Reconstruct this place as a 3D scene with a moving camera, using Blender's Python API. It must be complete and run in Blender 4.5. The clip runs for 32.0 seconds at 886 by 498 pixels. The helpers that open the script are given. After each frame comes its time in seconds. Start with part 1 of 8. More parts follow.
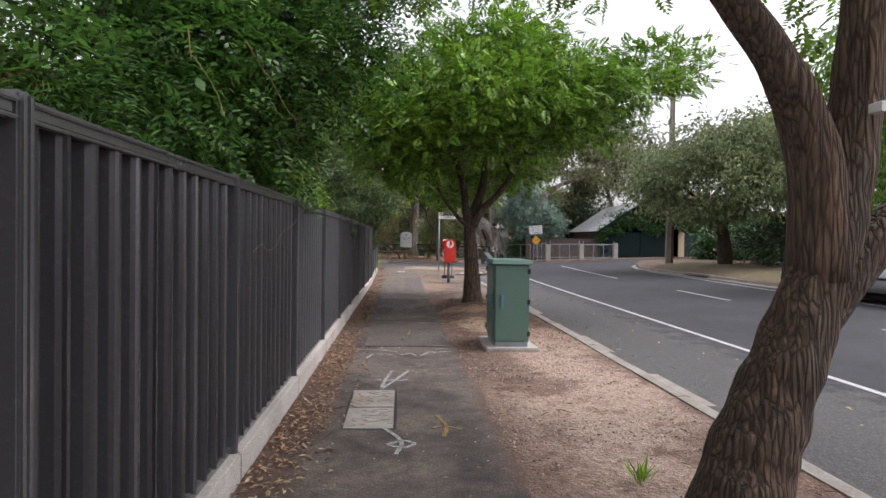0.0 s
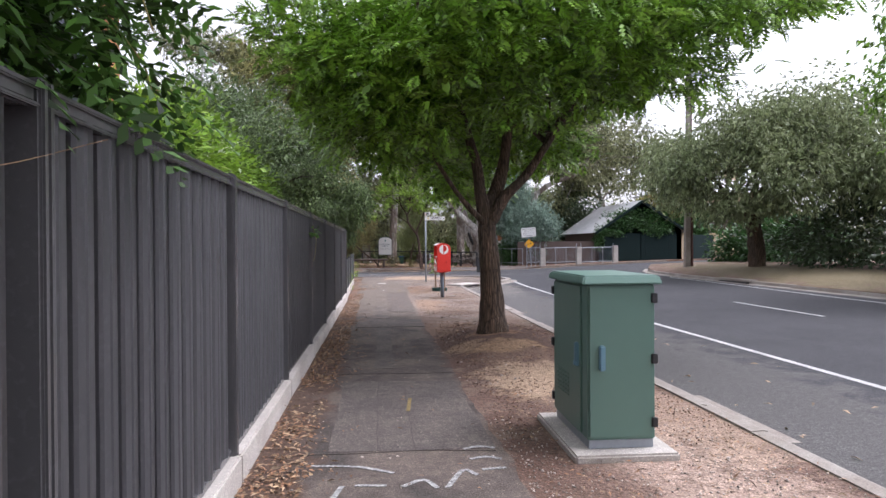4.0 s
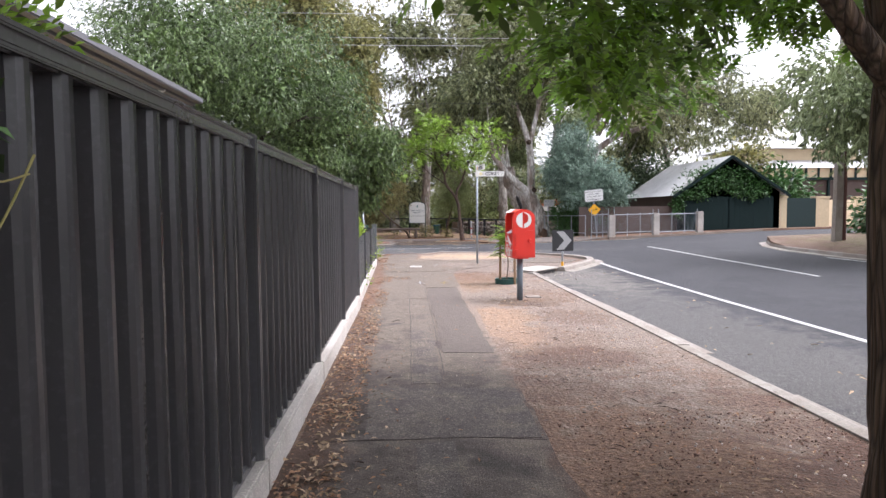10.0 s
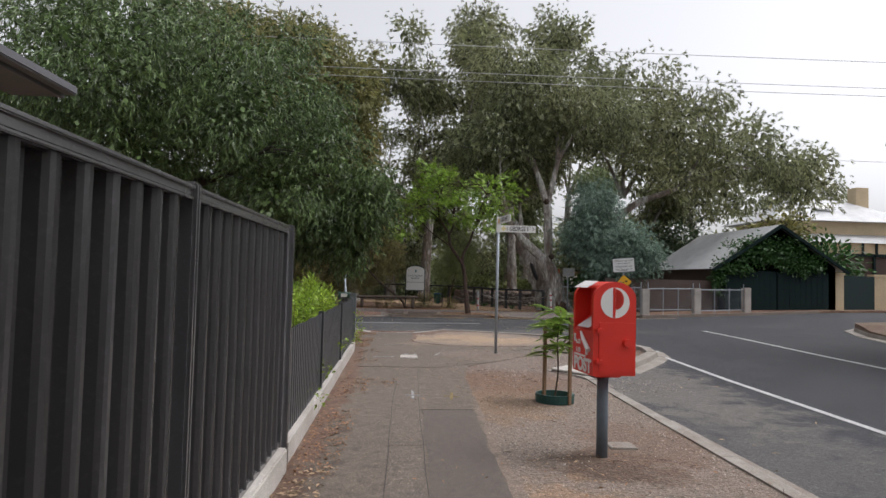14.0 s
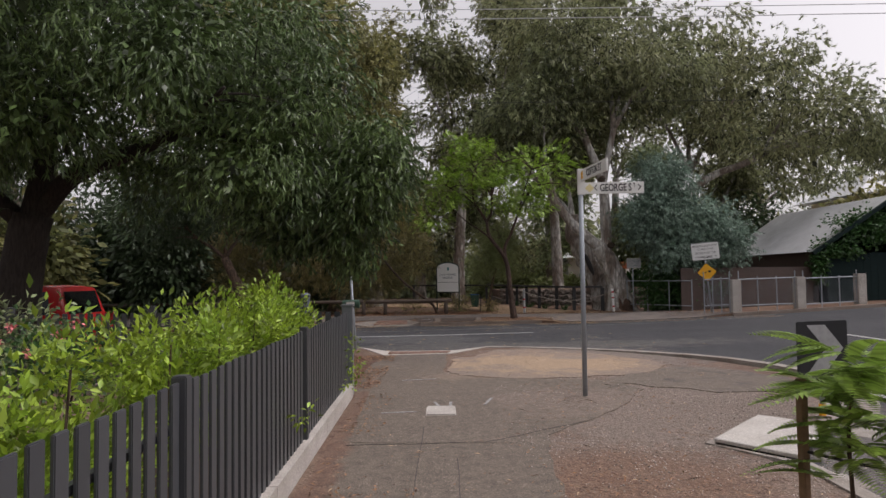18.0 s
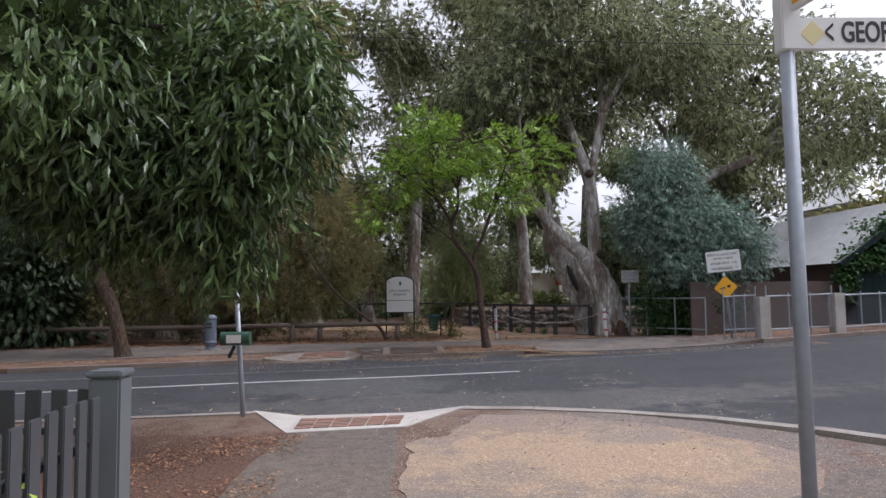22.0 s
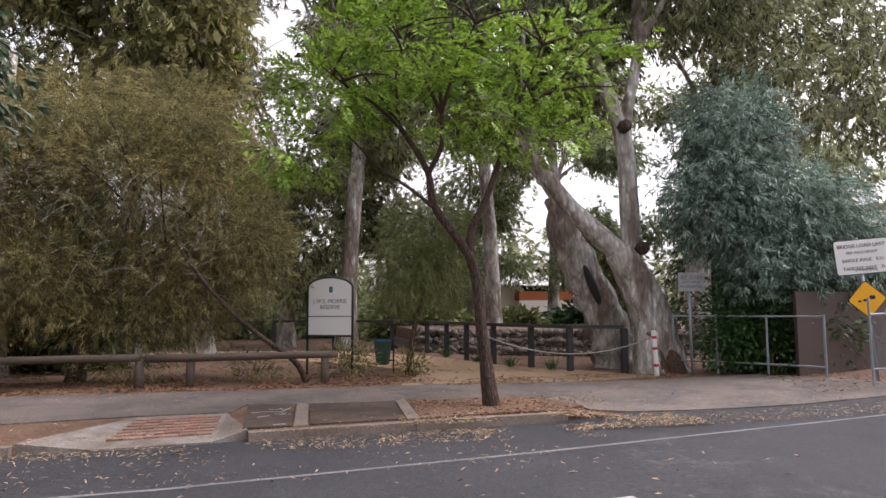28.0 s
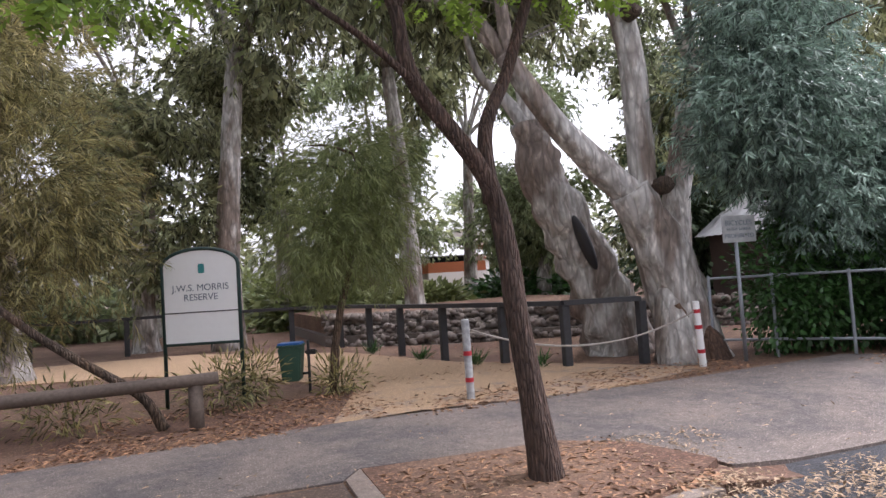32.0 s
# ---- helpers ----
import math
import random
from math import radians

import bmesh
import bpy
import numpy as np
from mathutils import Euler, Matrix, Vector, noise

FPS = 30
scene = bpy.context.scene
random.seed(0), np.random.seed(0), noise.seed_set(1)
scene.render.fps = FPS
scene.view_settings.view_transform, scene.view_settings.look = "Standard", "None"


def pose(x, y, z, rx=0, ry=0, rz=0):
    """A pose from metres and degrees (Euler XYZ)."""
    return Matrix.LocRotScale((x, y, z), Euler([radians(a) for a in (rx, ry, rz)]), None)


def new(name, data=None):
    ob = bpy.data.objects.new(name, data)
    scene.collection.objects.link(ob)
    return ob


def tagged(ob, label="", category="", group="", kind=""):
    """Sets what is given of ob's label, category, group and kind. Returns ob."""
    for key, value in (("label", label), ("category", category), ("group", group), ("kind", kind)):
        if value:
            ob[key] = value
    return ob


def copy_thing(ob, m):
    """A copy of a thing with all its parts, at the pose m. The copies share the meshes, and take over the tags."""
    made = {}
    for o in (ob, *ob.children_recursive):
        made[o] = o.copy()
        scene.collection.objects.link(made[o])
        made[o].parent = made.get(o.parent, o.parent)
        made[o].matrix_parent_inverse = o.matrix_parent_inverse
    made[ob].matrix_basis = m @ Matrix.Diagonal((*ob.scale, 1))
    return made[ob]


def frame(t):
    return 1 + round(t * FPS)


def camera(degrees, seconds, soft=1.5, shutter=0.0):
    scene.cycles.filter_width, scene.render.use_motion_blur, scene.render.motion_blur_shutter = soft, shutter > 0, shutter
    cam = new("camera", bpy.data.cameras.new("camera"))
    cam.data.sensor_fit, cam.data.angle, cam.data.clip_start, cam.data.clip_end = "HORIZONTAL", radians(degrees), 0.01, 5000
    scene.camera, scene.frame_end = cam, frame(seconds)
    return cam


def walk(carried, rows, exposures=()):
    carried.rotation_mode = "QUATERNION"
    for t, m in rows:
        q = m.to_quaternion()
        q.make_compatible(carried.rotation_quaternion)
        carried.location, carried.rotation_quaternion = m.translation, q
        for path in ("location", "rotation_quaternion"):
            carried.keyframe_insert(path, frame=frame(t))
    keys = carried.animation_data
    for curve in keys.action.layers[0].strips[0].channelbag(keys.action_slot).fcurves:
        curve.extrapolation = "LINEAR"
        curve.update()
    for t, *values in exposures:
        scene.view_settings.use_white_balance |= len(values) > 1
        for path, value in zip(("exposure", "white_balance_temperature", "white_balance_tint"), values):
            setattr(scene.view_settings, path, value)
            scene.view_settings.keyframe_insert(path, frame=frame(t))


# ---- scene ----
cam = camera(69.03, 32.0)
ROWS = [
    (0.0, 0.008, 0.368, 1.598, -3.61, -0.90, -0.76),
    (0.5, 0.008, 0.814, 1.584, -3.17, -1.22, -0.31),
    (1.0, -0.024, 1.318, 1.568, -3.23, -1.95, -0.20),
    (1.5, -0.064, 1.885, 1.576, -3.10, -2.75, 0.28),
    (2.0, -0.082, 2.508, 1.615, -2.78, -2.56, 0.86),
    (2.5, -0.135, 3.152, 1.616, -3.49, -1.33, 0.85),
    (4.5, -0.139, 5.743, 1.514, -5.95, -0.14, 0.23),
    (5.0, -0.178, 6.401, 1.514, -5.59, 0.13, -0.20),
    (5.5, -0.235, 7.016, 1.522, -4.18, -0.07, -0.20),
    (6.0, -0.286, 7.642, 1.537, -3.15, -0.54, 0.29),
    (6.5, -0.308, 8.253, 1.557, -1.21, -0.82, 0.92),
    (7.0, -0.330, 8.858, 1.568, -2.40, -0.58, 1.27),
    (7.5, -0.318, 9.525, 1.565, -2.67, -0.13, 0.28),
    (8.0, -0.333, 10.168, 1.556, -2.34, -0.91, 0.19),
    (8.5, -0.288, 10.882, 1.528, -2.18, -2.21, 0.40),
    (9.0, -0.265, 11.487, 1.547, -2.34, -3.44, 0.38),
    (9.5, -0.239, 12.135, 1.551, -3.47, -3.66, -0.09),
    (10.0, -0.228, 12.833, 1.567, -3.09, -3.35, 0.47),
    (10.5, -0.207, 13.562, 1.561, -3.70, -2.91, 0.84),
    (11.0, -0.214, 14.283, 1.574, -2.86, -2.55, 0.50),
    (11.5, -0.224, 14.951, 1.584, -2.97, -1.90, 0.82),
    (12.0, -0.222, 15.499, 1.610, -2.33, -0.77, 0.55),
    (12.5, -0.180, 16.166, 1.595, -2.43, -0.09, 0.31),
    (13.0, -0.136, 16.826, 1.599, -3.40, 0.26, -0.57),
    (13.5, -0.106, 17.501, 1.609, -3.25, 1.04, -1.06),
    (14.0, -0.091, 18.161, 1.594, -3.14, 2.50, -1.44),
    (14.5, -0.068, 18.788, 1.569, -2.26, 2.82, -1.18),
    (16.5, 0.010, 21.300, 1.530, -0.75, 0.97, -0.52),
    (17.0, -0.045, 21.980, 1.529, -0.05, 1.94, 0.07),
    (17.5, 0.000, 22.790, 1.533, -0.66, 2.28, 0.71),
    (18.0, -0.006, 23.481, 1.552, -0.22, 2.44, 0.78),
    (18.5, -0.011, 24.210, 1.537, -0.80, 2.37, 0.41),
    (19.0, -0.001, 24.887, 1.547, 0.07, 2.38, 0.12),
    (19.5, -0.020, 25.634, 1.553, -0.15, 1.74, 0.69),
    (20.0, -0.021, 26.336, 1.551, -1.02, 1.64, 1.40),
    (20.5, -0.015, 27.065, 1.535, -2.24, 1.35, 1.43),
    (21.0, 0.054, 27.563, 1.513, -3.16, 2.00, 1.11),
    (21.5, 0.097, 28.232, 1.537, -3.40, 2.52, 1.52),
    (22.0, 0.048, 28.963, 1.528, -4.48, 3.91, 0.81),
    (22.5, 0.052, 29.696, 1.579, -2.85, 4.86, 0.90),
    (23.0, 0.050, 30.456, 1.588, -2.51, 5.30, 0.52),
    (23.5, 0.051, 31.192, 1.595, -0.23, 5.14, 0.40),
    (24.0, -0.021, 32.029, 1.509, -1.11, 4.32, 0.42),
    (24.5, -0.097, 32.597, 1.505, -1.83, 4.01, 1.69),
    (25.0, -0.166, 33.360, 1.476, -4.97, 4.05, 2.06),
    (25.5, -0.210, 33.925, 1.464, -9.81, 3.62, 0.60),
    (26.0, -0.185, 34.634, 1.462, -10.29, 4.79, 0.44),
    (26.5, -0.106, 35.328, 1.464, -12.24, 5.08, 0.85),
    (28.5, 0.175, 37.778, 1.422, -9.28, 5.41, 0.28),
    (29.0, 0.213, 38.407, 1.459, -6.78, 4.53, 1.19),
    (29.5, 0.174, 39.123, 1.478, -5.46, 4.52, 1.71),
    (30.0, 0.131, 39.793, 1.502, -8.53, 4.17, 2.60),
    (30.5, 0.080, 40.486, 1.525, -8.89, 4.67, 4.33),
    (31.0, 0.136, 41.162, 1.518, -13.24, 2.79, 4.39),
    (31.5, 0.168, 41.709, 1.521, -15.74, 3.23, 4.37),
    (32.0, 0.279, 42.312, 1.496, -20.76, 2.85, 3.72),
]
walk(cam, [(t, pose(x, y, z, 90 + pitch, roll, yaw)) for t, x, y, z, yaw, pitch, roll in ROWS],
     [(0.0, -0.05, 6300, 17), (2.0, 0.1, 6250, 18), (5.0, 0.38, 5950, 21), (7.0, 0.45, 5950, 22), (8.0, 0.47, 6050, 20), (9.0, 0.68, 6150, 19), (10.0, 0.72, 6150, 18), (11.0, 0.5, 6050, 17), (12.5, 0.0, 6050, 15), (14.2, -0.53, 6400, 13), (16.5, -0.68, 6600, 17), (18.0, -0.72, 6600, 18), (20.0, -0.4, 6400, 19), (22.0, -0.26, 5980, 17), (24.0, 0.13, 6200, 17), (26.0, 0.2, 6350, 18), (29.0, 0.28, 6500, 22), (30.0, 0.48, 6400, 22), (32.0, 0.62, 6100, 21)])

# ---- light ----
world = bpy.data.worlds.new("world")
scene.world = world
world.use_nodes = True
wn = world.node_tree.nodes
wl = world.node_tree.links
sky = wn.new("ShaderNodeTexSky")
sky.sky_type, sky.sun_disc = "NISHITA", False
sky.sun_elevation, sky.sun_rotation = radians(60), radians(88)
sky.dust_density, sky.air_density = 4.0, 1.0
pale = wn.new("ShaderNodeHueSaturation")
pale.inputs["Saturation"].default_value = 0.10
wl.new(sky.outputs[0], pale.inputs["Color"])
wl.new(pale.outputs[0], wn["Background"].inputs["Color"])
wn["Background"].inputs["Strength"].default_value = 0.30
sun = new("sun", bpy.data.lights.new("sun", "SUN"))
sun.data.energy, sun.data.angle, sun.data.color = 0.9, radians(25), (1.0, 0.97, 0.92)
sun.matrix_world = pose(0, 0, 30, 30, 0, 92)
scene.view_settings.exposure = 0.0

# ---- materials ----
def material(name, color, rough=0.7, metal=0.0, grain=0.0, scale=40.0, stain=0.0, stain_scale=1.5, dark=0.6, bump=0.0, bump_scale=60.0, bump_depth=0.01, per_object=0.0, per_island=0.0, translucent=0.0, tint=None, spec=0.5, stretch=1.0, speck=0.0, speck_scale=180.0, sharp=0.0, zones=(), crack=0.0, crack_scale=20.0):
    """A surface with fine grain, larger stains and relief, in object space metres."""
    m = bpy.data.materials.new(name)
    m.use_nodes = True
    nt = m.node_tree
    n, l = nt.nodes, nt.links
    p = n["Principled BSDF"]
    p.inputs["Roughness"].default_value, p.inputs["Metallic"].default_value = rough, metal
    p.inputs["Specular IOR Level"].default_value = spec
    geo = n.new("ShaderNodeNewGeometry")
    vec = geo.outputs["Position"]
    if stretch != 1.0:
        mp = n.new("ShaderNodeMapping")
        mp.inputs["Scale"].default_value = (1, 1, stretch)
        l.new(vec, mp.inputs["Vector"])
        vec = mp.outputs[0]
    def tex(sc, detail=4.0):
        t = n.new("ShaderNodeTexNoise")
        t.inputs["Scale"].default_value, t.inputs["Detail"].default_value = sc, detail
        l.new(vec, t.inputs["Vector"])
        return t
    col = n.new("ShaderNodeRGB")
    col.outputs[0].default_value = (*color, 1)
    out = col.outputs[0]
    def blend(fac, other, amount, lo=0.35, hi=0.68):
        nonlocal out
        ramp = n.new("ShaderNodeMapRange")
        ramp.inputs["From Min"].default_value, ramp.inputs["From Max"].default_value = lo, hi
        ramp.inputs["To Max"].default_value = amount
        l.new(fac, ramp.inputs["Value"])
        mix = n.new("ShaderNodeMix")
        mix.data_type = "RGBA"
        l.new(ramp.outputs[0], mix.inputs["Factor"])
        l.new(out, mix.inputs["A"])
        mix.inputs["B"].default_value = (*other, 1)
        out = mix.outputs["Result"]
    other = tint or tuple(c * dark for c in color)
    if stain:
        blend(tex(stain_scale, 8.0).outputs["Fac"], other, stain, 0.35 + 0.12 * sharp, 0.68 - 0.12 * sharp)
        if sharp:
            blend(tex(stain_scale * 3.7, 8.0).outputs["Fac"], other, stain * 0.6, 0.45, 0.62)
    for zx, zy, rx, ry, zc, za in zones:
        # a patch of other soil with a broken, soft edge
        mp = n.new("ShaderNodeMapping")
        mp.vector_type = "TEXTURE"
        mp.inputs["Location"].default_value, mp.inputs["Scale"].default_value = (zx, zy, 0), (rx, ry, 1000)
        l.new(geo.outputs["Position"], mp.inputs["Vector"])
        ln = n.new("ShaderNodeVectorMath")
        ln.operation = "LENGTH"
        l.new(mp.outputs[0], ln.inputs[0])
        wob = n.new("ShaderNodeMath")
        wob.operation = "MULTIPLY_ADD"
        wob.inputs[1].default_value = 2.8
        edge = tex(2.6, 10.0)
        edge.inputs["Roughness"].default_value = 0.68
        l.new(edge.outputs["Fac"], wob.inputs[0])
        l.new(ln.outputs["Value"], wob.inputs[2])
        mr = n.new("ShaderNodeMapRange")
        mr.inputs["From Min"].default_value, mr.inputs["From Max"].default_value = 2.6, 2.15
        mr.inputs["To Max"].default_value = za
        l.new(wob.outputs[0], mr.inputs["Value"])
        mix = n.new("ShaderNodeMix")
        mix.data_type = "RGBA"
        l.new(mr.outputs[0], mix.inputs["Factor"])
        l.new(out, mix.inputs["A"])
        mix.inputs["B"].default_value = (*zc, 1)
        out = mix.outputs["Result"]
    def shade(fac, gain, amount, lo, hi):
        nonlocal out
        ramp = n.new("ShaderNodeMapRange")
        ramp.inputs["From Min"].default_value, ramp.inputs["From Max"].default_value = lo, hi
        ramp.inputs["To Min"].default_value, ramp.inputs["To Max"].default_value = 1.0, 1.0 + (gain - 1.0) * amount
        l.new(fac, ramp.inputs["Value"])
        sc = n.new("ShaderNodeVectorMath")
        sc.operation = "SCALE"
        l.new(out, sc.inputs[0])
        l.new(ramp.outputs[0], sc.inputs["Scale"])
        out = sc.outputs["Vector"]
    if grain:
        shade(tex(scale, 3.0).outputs["Fac"], dark, grain, 0.35, 0.68)
    if speck:
        shade(tex(speck_scale, 2.0).outputs["Fac"], 2.6, speck, 0.56, 0.66)
        shade(tex(speck_scale * 0.7, 3.0).outputs["Fac"], 0.35, speck, 0.58, 0.68)
    ridge = None
    if crack:
        vo = n.new("ShaderNodeTexVoronoi")
        vo.feature = "DISTANCE_TO_EDGE"
        vo.inputs["Scale"].default_value = crack_scale
        wv = n.new("ShaderNodeVectorMath")
        wv.operation = "MULTIPLY_ADD"
        wv.inputs[1].default_value = (0.05, 0.05, 0.05)
        l.new(tex(9.0, 4.0).outputs["Color"], wv.inputs[0])
        l.new(vec, wv.inputs[2])
        l.new(wv.outputs[0], vo.inputs["Vector"])
        ridge = vo.outputs["Distance"]
        shade(ridge, 0.25, crack, 0.16, 0.0)
    if per_object or per_island:
        h = n.new("ShaderNodeHueSaturation")
        mr = n.new("ShaderNodeMapRange")
        k = per_object or per_island
        mr.inputs["To Min"].default_value, mr.inputs["To Max"].default_value = 1 - k, 1 + k
        if per_object:
            l.new(n.new("ShaderNodeObjectInfo").outputs["Random"], mr.inputs["Value"])
        else:
            l.new(geo.outputs["Random Per Island"], mr.inputs["Value"])
        l.new(mr.outputs[0], h.inputs["Value"])
        l.new(out, h.inputs["Color"])
        out = h.outputs[0]
    l.new(out, p.inputs["Base Color"])
    if bump:
        b = n.new("ShaderNodeBump")
        b.inputs["Strength"].default_value, b.inputs["Distance"].default_value = bump, bump_depth
        if ridge:
            b.inputs["Distance"].default_value = 0.05
            add = n.new("ShaderNodeMath")
            add.operation = "MULTIPLY_ADD"
            add.inputs[1].default_value = 0.35
            l.new(tex(bump_scale, 5.0).outputs["Fac"], add.inputs[0])
            l.new(ridge, add.inputs[2])
            l.new(add.outputs[0], b.inputs["Height"])
        else:
            l.new(tex(bump_scale, 5.0).outputs["Fac"], b.inputs["Height"])
        l.new(b.outputs[0], p.inputs["Normal"])
    if translucent:
        tr = n.new("ShaderNodeBsdfTranslucent")
        l.new(out, tr.inputs["Color"])
        mx = n.new("ShaderNodeMixShader")
        mx.inputs[0].default_value = translucent
        l.new(p.outputs[0], mx.inputs[1])
        l.new(tr.outputs[0], mx.inputs[2])
        l.new(mx.outputs[0], n["Material Output"].inputs["Surface"])
    return m


M_ASPHALT = material("road_asphalt", (0.032, 0.0325, 0.0375), 0.85, grain=0.8, scale=22, stain=0.55, stain_scale=0.45, tint=(0.052, 0.052, 0.058), bump=1.0, bump_scale=90, speck=0.8, speck_scale=80, sharp=0.5, zones=[(3.9, 12, 1.1, 26, (0.125, 0.118, 0.11), 0.6), (4.0, 29, 1.0, 3.5, (0.16, 0.145, 0.13), 0.7), (-0.6, 40.6, 1.6, 1.3, (0.10, 0.098, 0.097), 0.6), (2, 38.6, 5, 1.0, (0.115, 0.107, 0.10), 0.6)])
M_PATH = material("path_asphalt", (0.066, 0.054, 0.048), 0.9, grain=0.75, scale=9, stain=0.85, stain_scale=0.8, tint=(0.155, 0.122, 0.102), bump=1.0, bump_scale=90, speck=0.6, speck_scale=80, sharp=0.9, zones=[(0.2, 30, 4.5, 11, (0.172, 0.14, 0.112), 0.85), (-1.02, 11, 0.36, 15, (0.10, 0.058, 0.04), 0.9), (-1.05, 27, 0.22, 6, (0.17, 0.10, 0.07), 0.85), (0.92, 16, 0.22, 5.5, (0.10, 0.058, 0.042), 0.8), (0.9, 22.5, 0.25, 4, (0.25, 0.19, 0.15), 0.8), (0.92, 6, 0.16, 4, (0.14, 0.085, 0.062), 0.8), (0.0, 36.0, 1.4, 0.9, (0.13, 0.105, 0.09), 0.6), (1.6, 31.4, 1.3, 0.9, (0.21, 0.165, 0.135), 0.7), (0.4, 33.6, 0.7, 0.35, (0.26, 0.20, 0.15), 0.6)])
M_FARPATH = material("far_path_asphalt", (0.108, 0.094, 0.088), 0.9, grain=0.6, scale=10, stain=0.8, stain_scale=0.9, tint=(0.19, 0.155, 0.132), bump=0.9, bump_scale=90, speck=0.8, speck_scale=70, sharp=0.6)
M_PATH2 = material("path_patch_asphalt", (0.13, 0.108, 0.095), 0.9, grain=0.6, scale=11, stain=0.85, stain_scale=1.1, tint=(0.085, 0.072, 0.066), bump=0.9, bump_scale=90, speck=0.8, speck_scale=80, sharp=0.5, zones=[(0.2, 31, 5, 11, (0.168, 0.136, 0.108), 0.8)])
PALE_SOIL, RED_SOIL, SAND_SOIL = (0.42, 0.30, 0.22), (0.112, 0.06, 0.041), (0.47, 0.335, 0.225)
M_DIRT = material("bare_earth", (0.15, 0.089, 0.065), 0.95, grain=0.55, scale=17, dark=0.4, stain=0.7, stain_scale=1.3, tint=(0.225, 0.158, 0.12), bump=1.0, bump_scale=30, bump_depth=0.035, speck=0.6, speck_scale=75, sharp=0.8, zones=[(1.85, 6.6, 0.95, 3.6, (0.45, 0.33, 0.262), 0.9), (2.5, 3.0, 0.6, 1.6, (0.38, 0.26, 0.2), 0.7), (-3.0, 5.0, 4.0, 12, (0.14, 0.08, 0.058), 0.75), (2.5, 4.6, 0.5, 1.2, (0.15, 0.085, 0.06), 0.7), (1.5, 7.4, 0.5, 0.6, (0.16, 0.09, 0.065), 0.7), (1.15, 8.6, 0.5, 1.3, RED_SOIL, 0.7), (1.8, 15.2, 1.9, 3.6, RED_SOIL, 0.8), (1.25, 16.8, 0.7, 1.4, (0.25, 0.155, 0.105), 0.75), (2.2, 17.4, 0.6, 0.7, (0.21, 0.145, 0.11), 0.7), (1.7, 13.4, 0.7, 0.4, (0.24, 0.15, 0.105), 0.6), (1.65, 12.2, 0.62, 0.85, SAND_SOIL, 0.9), (1.62, 14.95, 0.45, 0.3, (0.26, 0.145, 0.08), 0.85), (1.6, 13.95, 0.5, 0.4, (0.37, 0.24, 0.14), 0.9), (1.1, 14.3, 0.3, 0.3, (0.33, 0.22, 0.14), 0.8), (2.5, 10.6, 0.5, 1.2, PALE_SOIL, 0.6), (1.9, 23.4, 1.8, 5.4, (0.255, 0.208, 0.172), 0.85), (1.75, 23.75, 0.6, 0.5, (0.115, 0.072, 0.048), 0.85), (1.15, 22.3, 0.5, 1.0, (0.30, 0.20, 0.13), 0.8), (1.5, 20.5, 0.7, 0.8, (0.20, 0.135, 0.10), 0.7), (2.3, 24.5, 0.6, 1.0, (0.19, 0.125, 0.09), 0.65), (1.2, 26.6, 0.7, 1.2, (0.27, 0.175, 0.11), 0.7), (2.2, 22.2, 0.5, 0.7, (0.15, 0.09, 0.065), 0.6), (1.6, 19.6, 0.7, 0.5, RED_SOIL, 0.7), (1.1, 21.6, 0.35, 1.5, (0.33, 0.22, 0.15), 0.7), (2.6, 31.2, 2.6, 2.4, (0.225, 0.18, 0.15), 0.9), (1.5, 28.2, 0.9, 1.0, (0.20, 0.115, 0.075), 0.7), (3.3, 36, 2.2, 1.6, (0.22, 0.185, 0.16), 0.85), (-2.0, 34.8, 1.4, 1.7, (0.13, 0.065, 0.042), 0.9), (15, 24, 2.2, 12, (0.21, 0.19, 0.095), 0.6)])
M_LITTER = material("litter_earth", (0.125, 0.066, 0.043), 0.95, grain=0.6, scale=14, dark=0.4, stain=0.7, stain_scale=0.6, tint=(0.22, 0.135, 0.085), bump=0.9, bump_scale=50, speck=0.7, speck_scale=35, sharp=0.6)
M_SAND = material("sand", (0.225, 0.18, 0.15), 0.95, grain=0.4, scale=25, stain=0.5, stain_scale=0.9, tint=(0.28, 0.20, 0.145), bump=0.8, bump_scale=60, speck=0.5, speck_scale=60, sharp=0.6, zones=[(1.8, 34.95, 1.7, 1.1, (0.38, 0.27, 0.175), 0.8), (2.6, 35.6, 0.5, 0.3, (0.22, 0.185, 0.16), 0.7), (1.0, 34.5, 0.4, 0.3, (0.24, 0.19, 0.155), 0.7), (2, 56, 12, 7.5, (0.40, 0.27, 0.16), 0.95)])
M_CONC = material("concrete", (0.345, 0.32, 0.285), 0.9, grain=0.4, scale=30, stain=0.7, stain_scale=1.4, tint=(0.22, 0.18, 0.15), bump=0.4, speck=0.25, speck_scale=90, sharp=0.4)
M_PALE = material("pale_concrete", (0.52, 0.49, 0.45), 0.85, grain=0.4, scale=30, stain=0.6, stain_scale=1.7, tint=(0.30, 0.26, 0.225), bump=0.3, speck=0.3, speck_scale=90)
M_LINE = material("road_paint", (0.56, 0.56, 0.55), 0.75, grain=0.6, scale=60, dark=0.5, stain=0.5, stain_scale=3, speck=0.4, speck_scale=90)
M_FENCEPALE = material("pale_fence_steel", (0.13, 0.13, 0.14), 0.36, spec=0.6, grain=0.25, scale=5, dark=0.8, stain=0.4, stain_scale=1.2, tint=(0.16, 0.158, 0.164), speck=0.08, speck_scale=40)
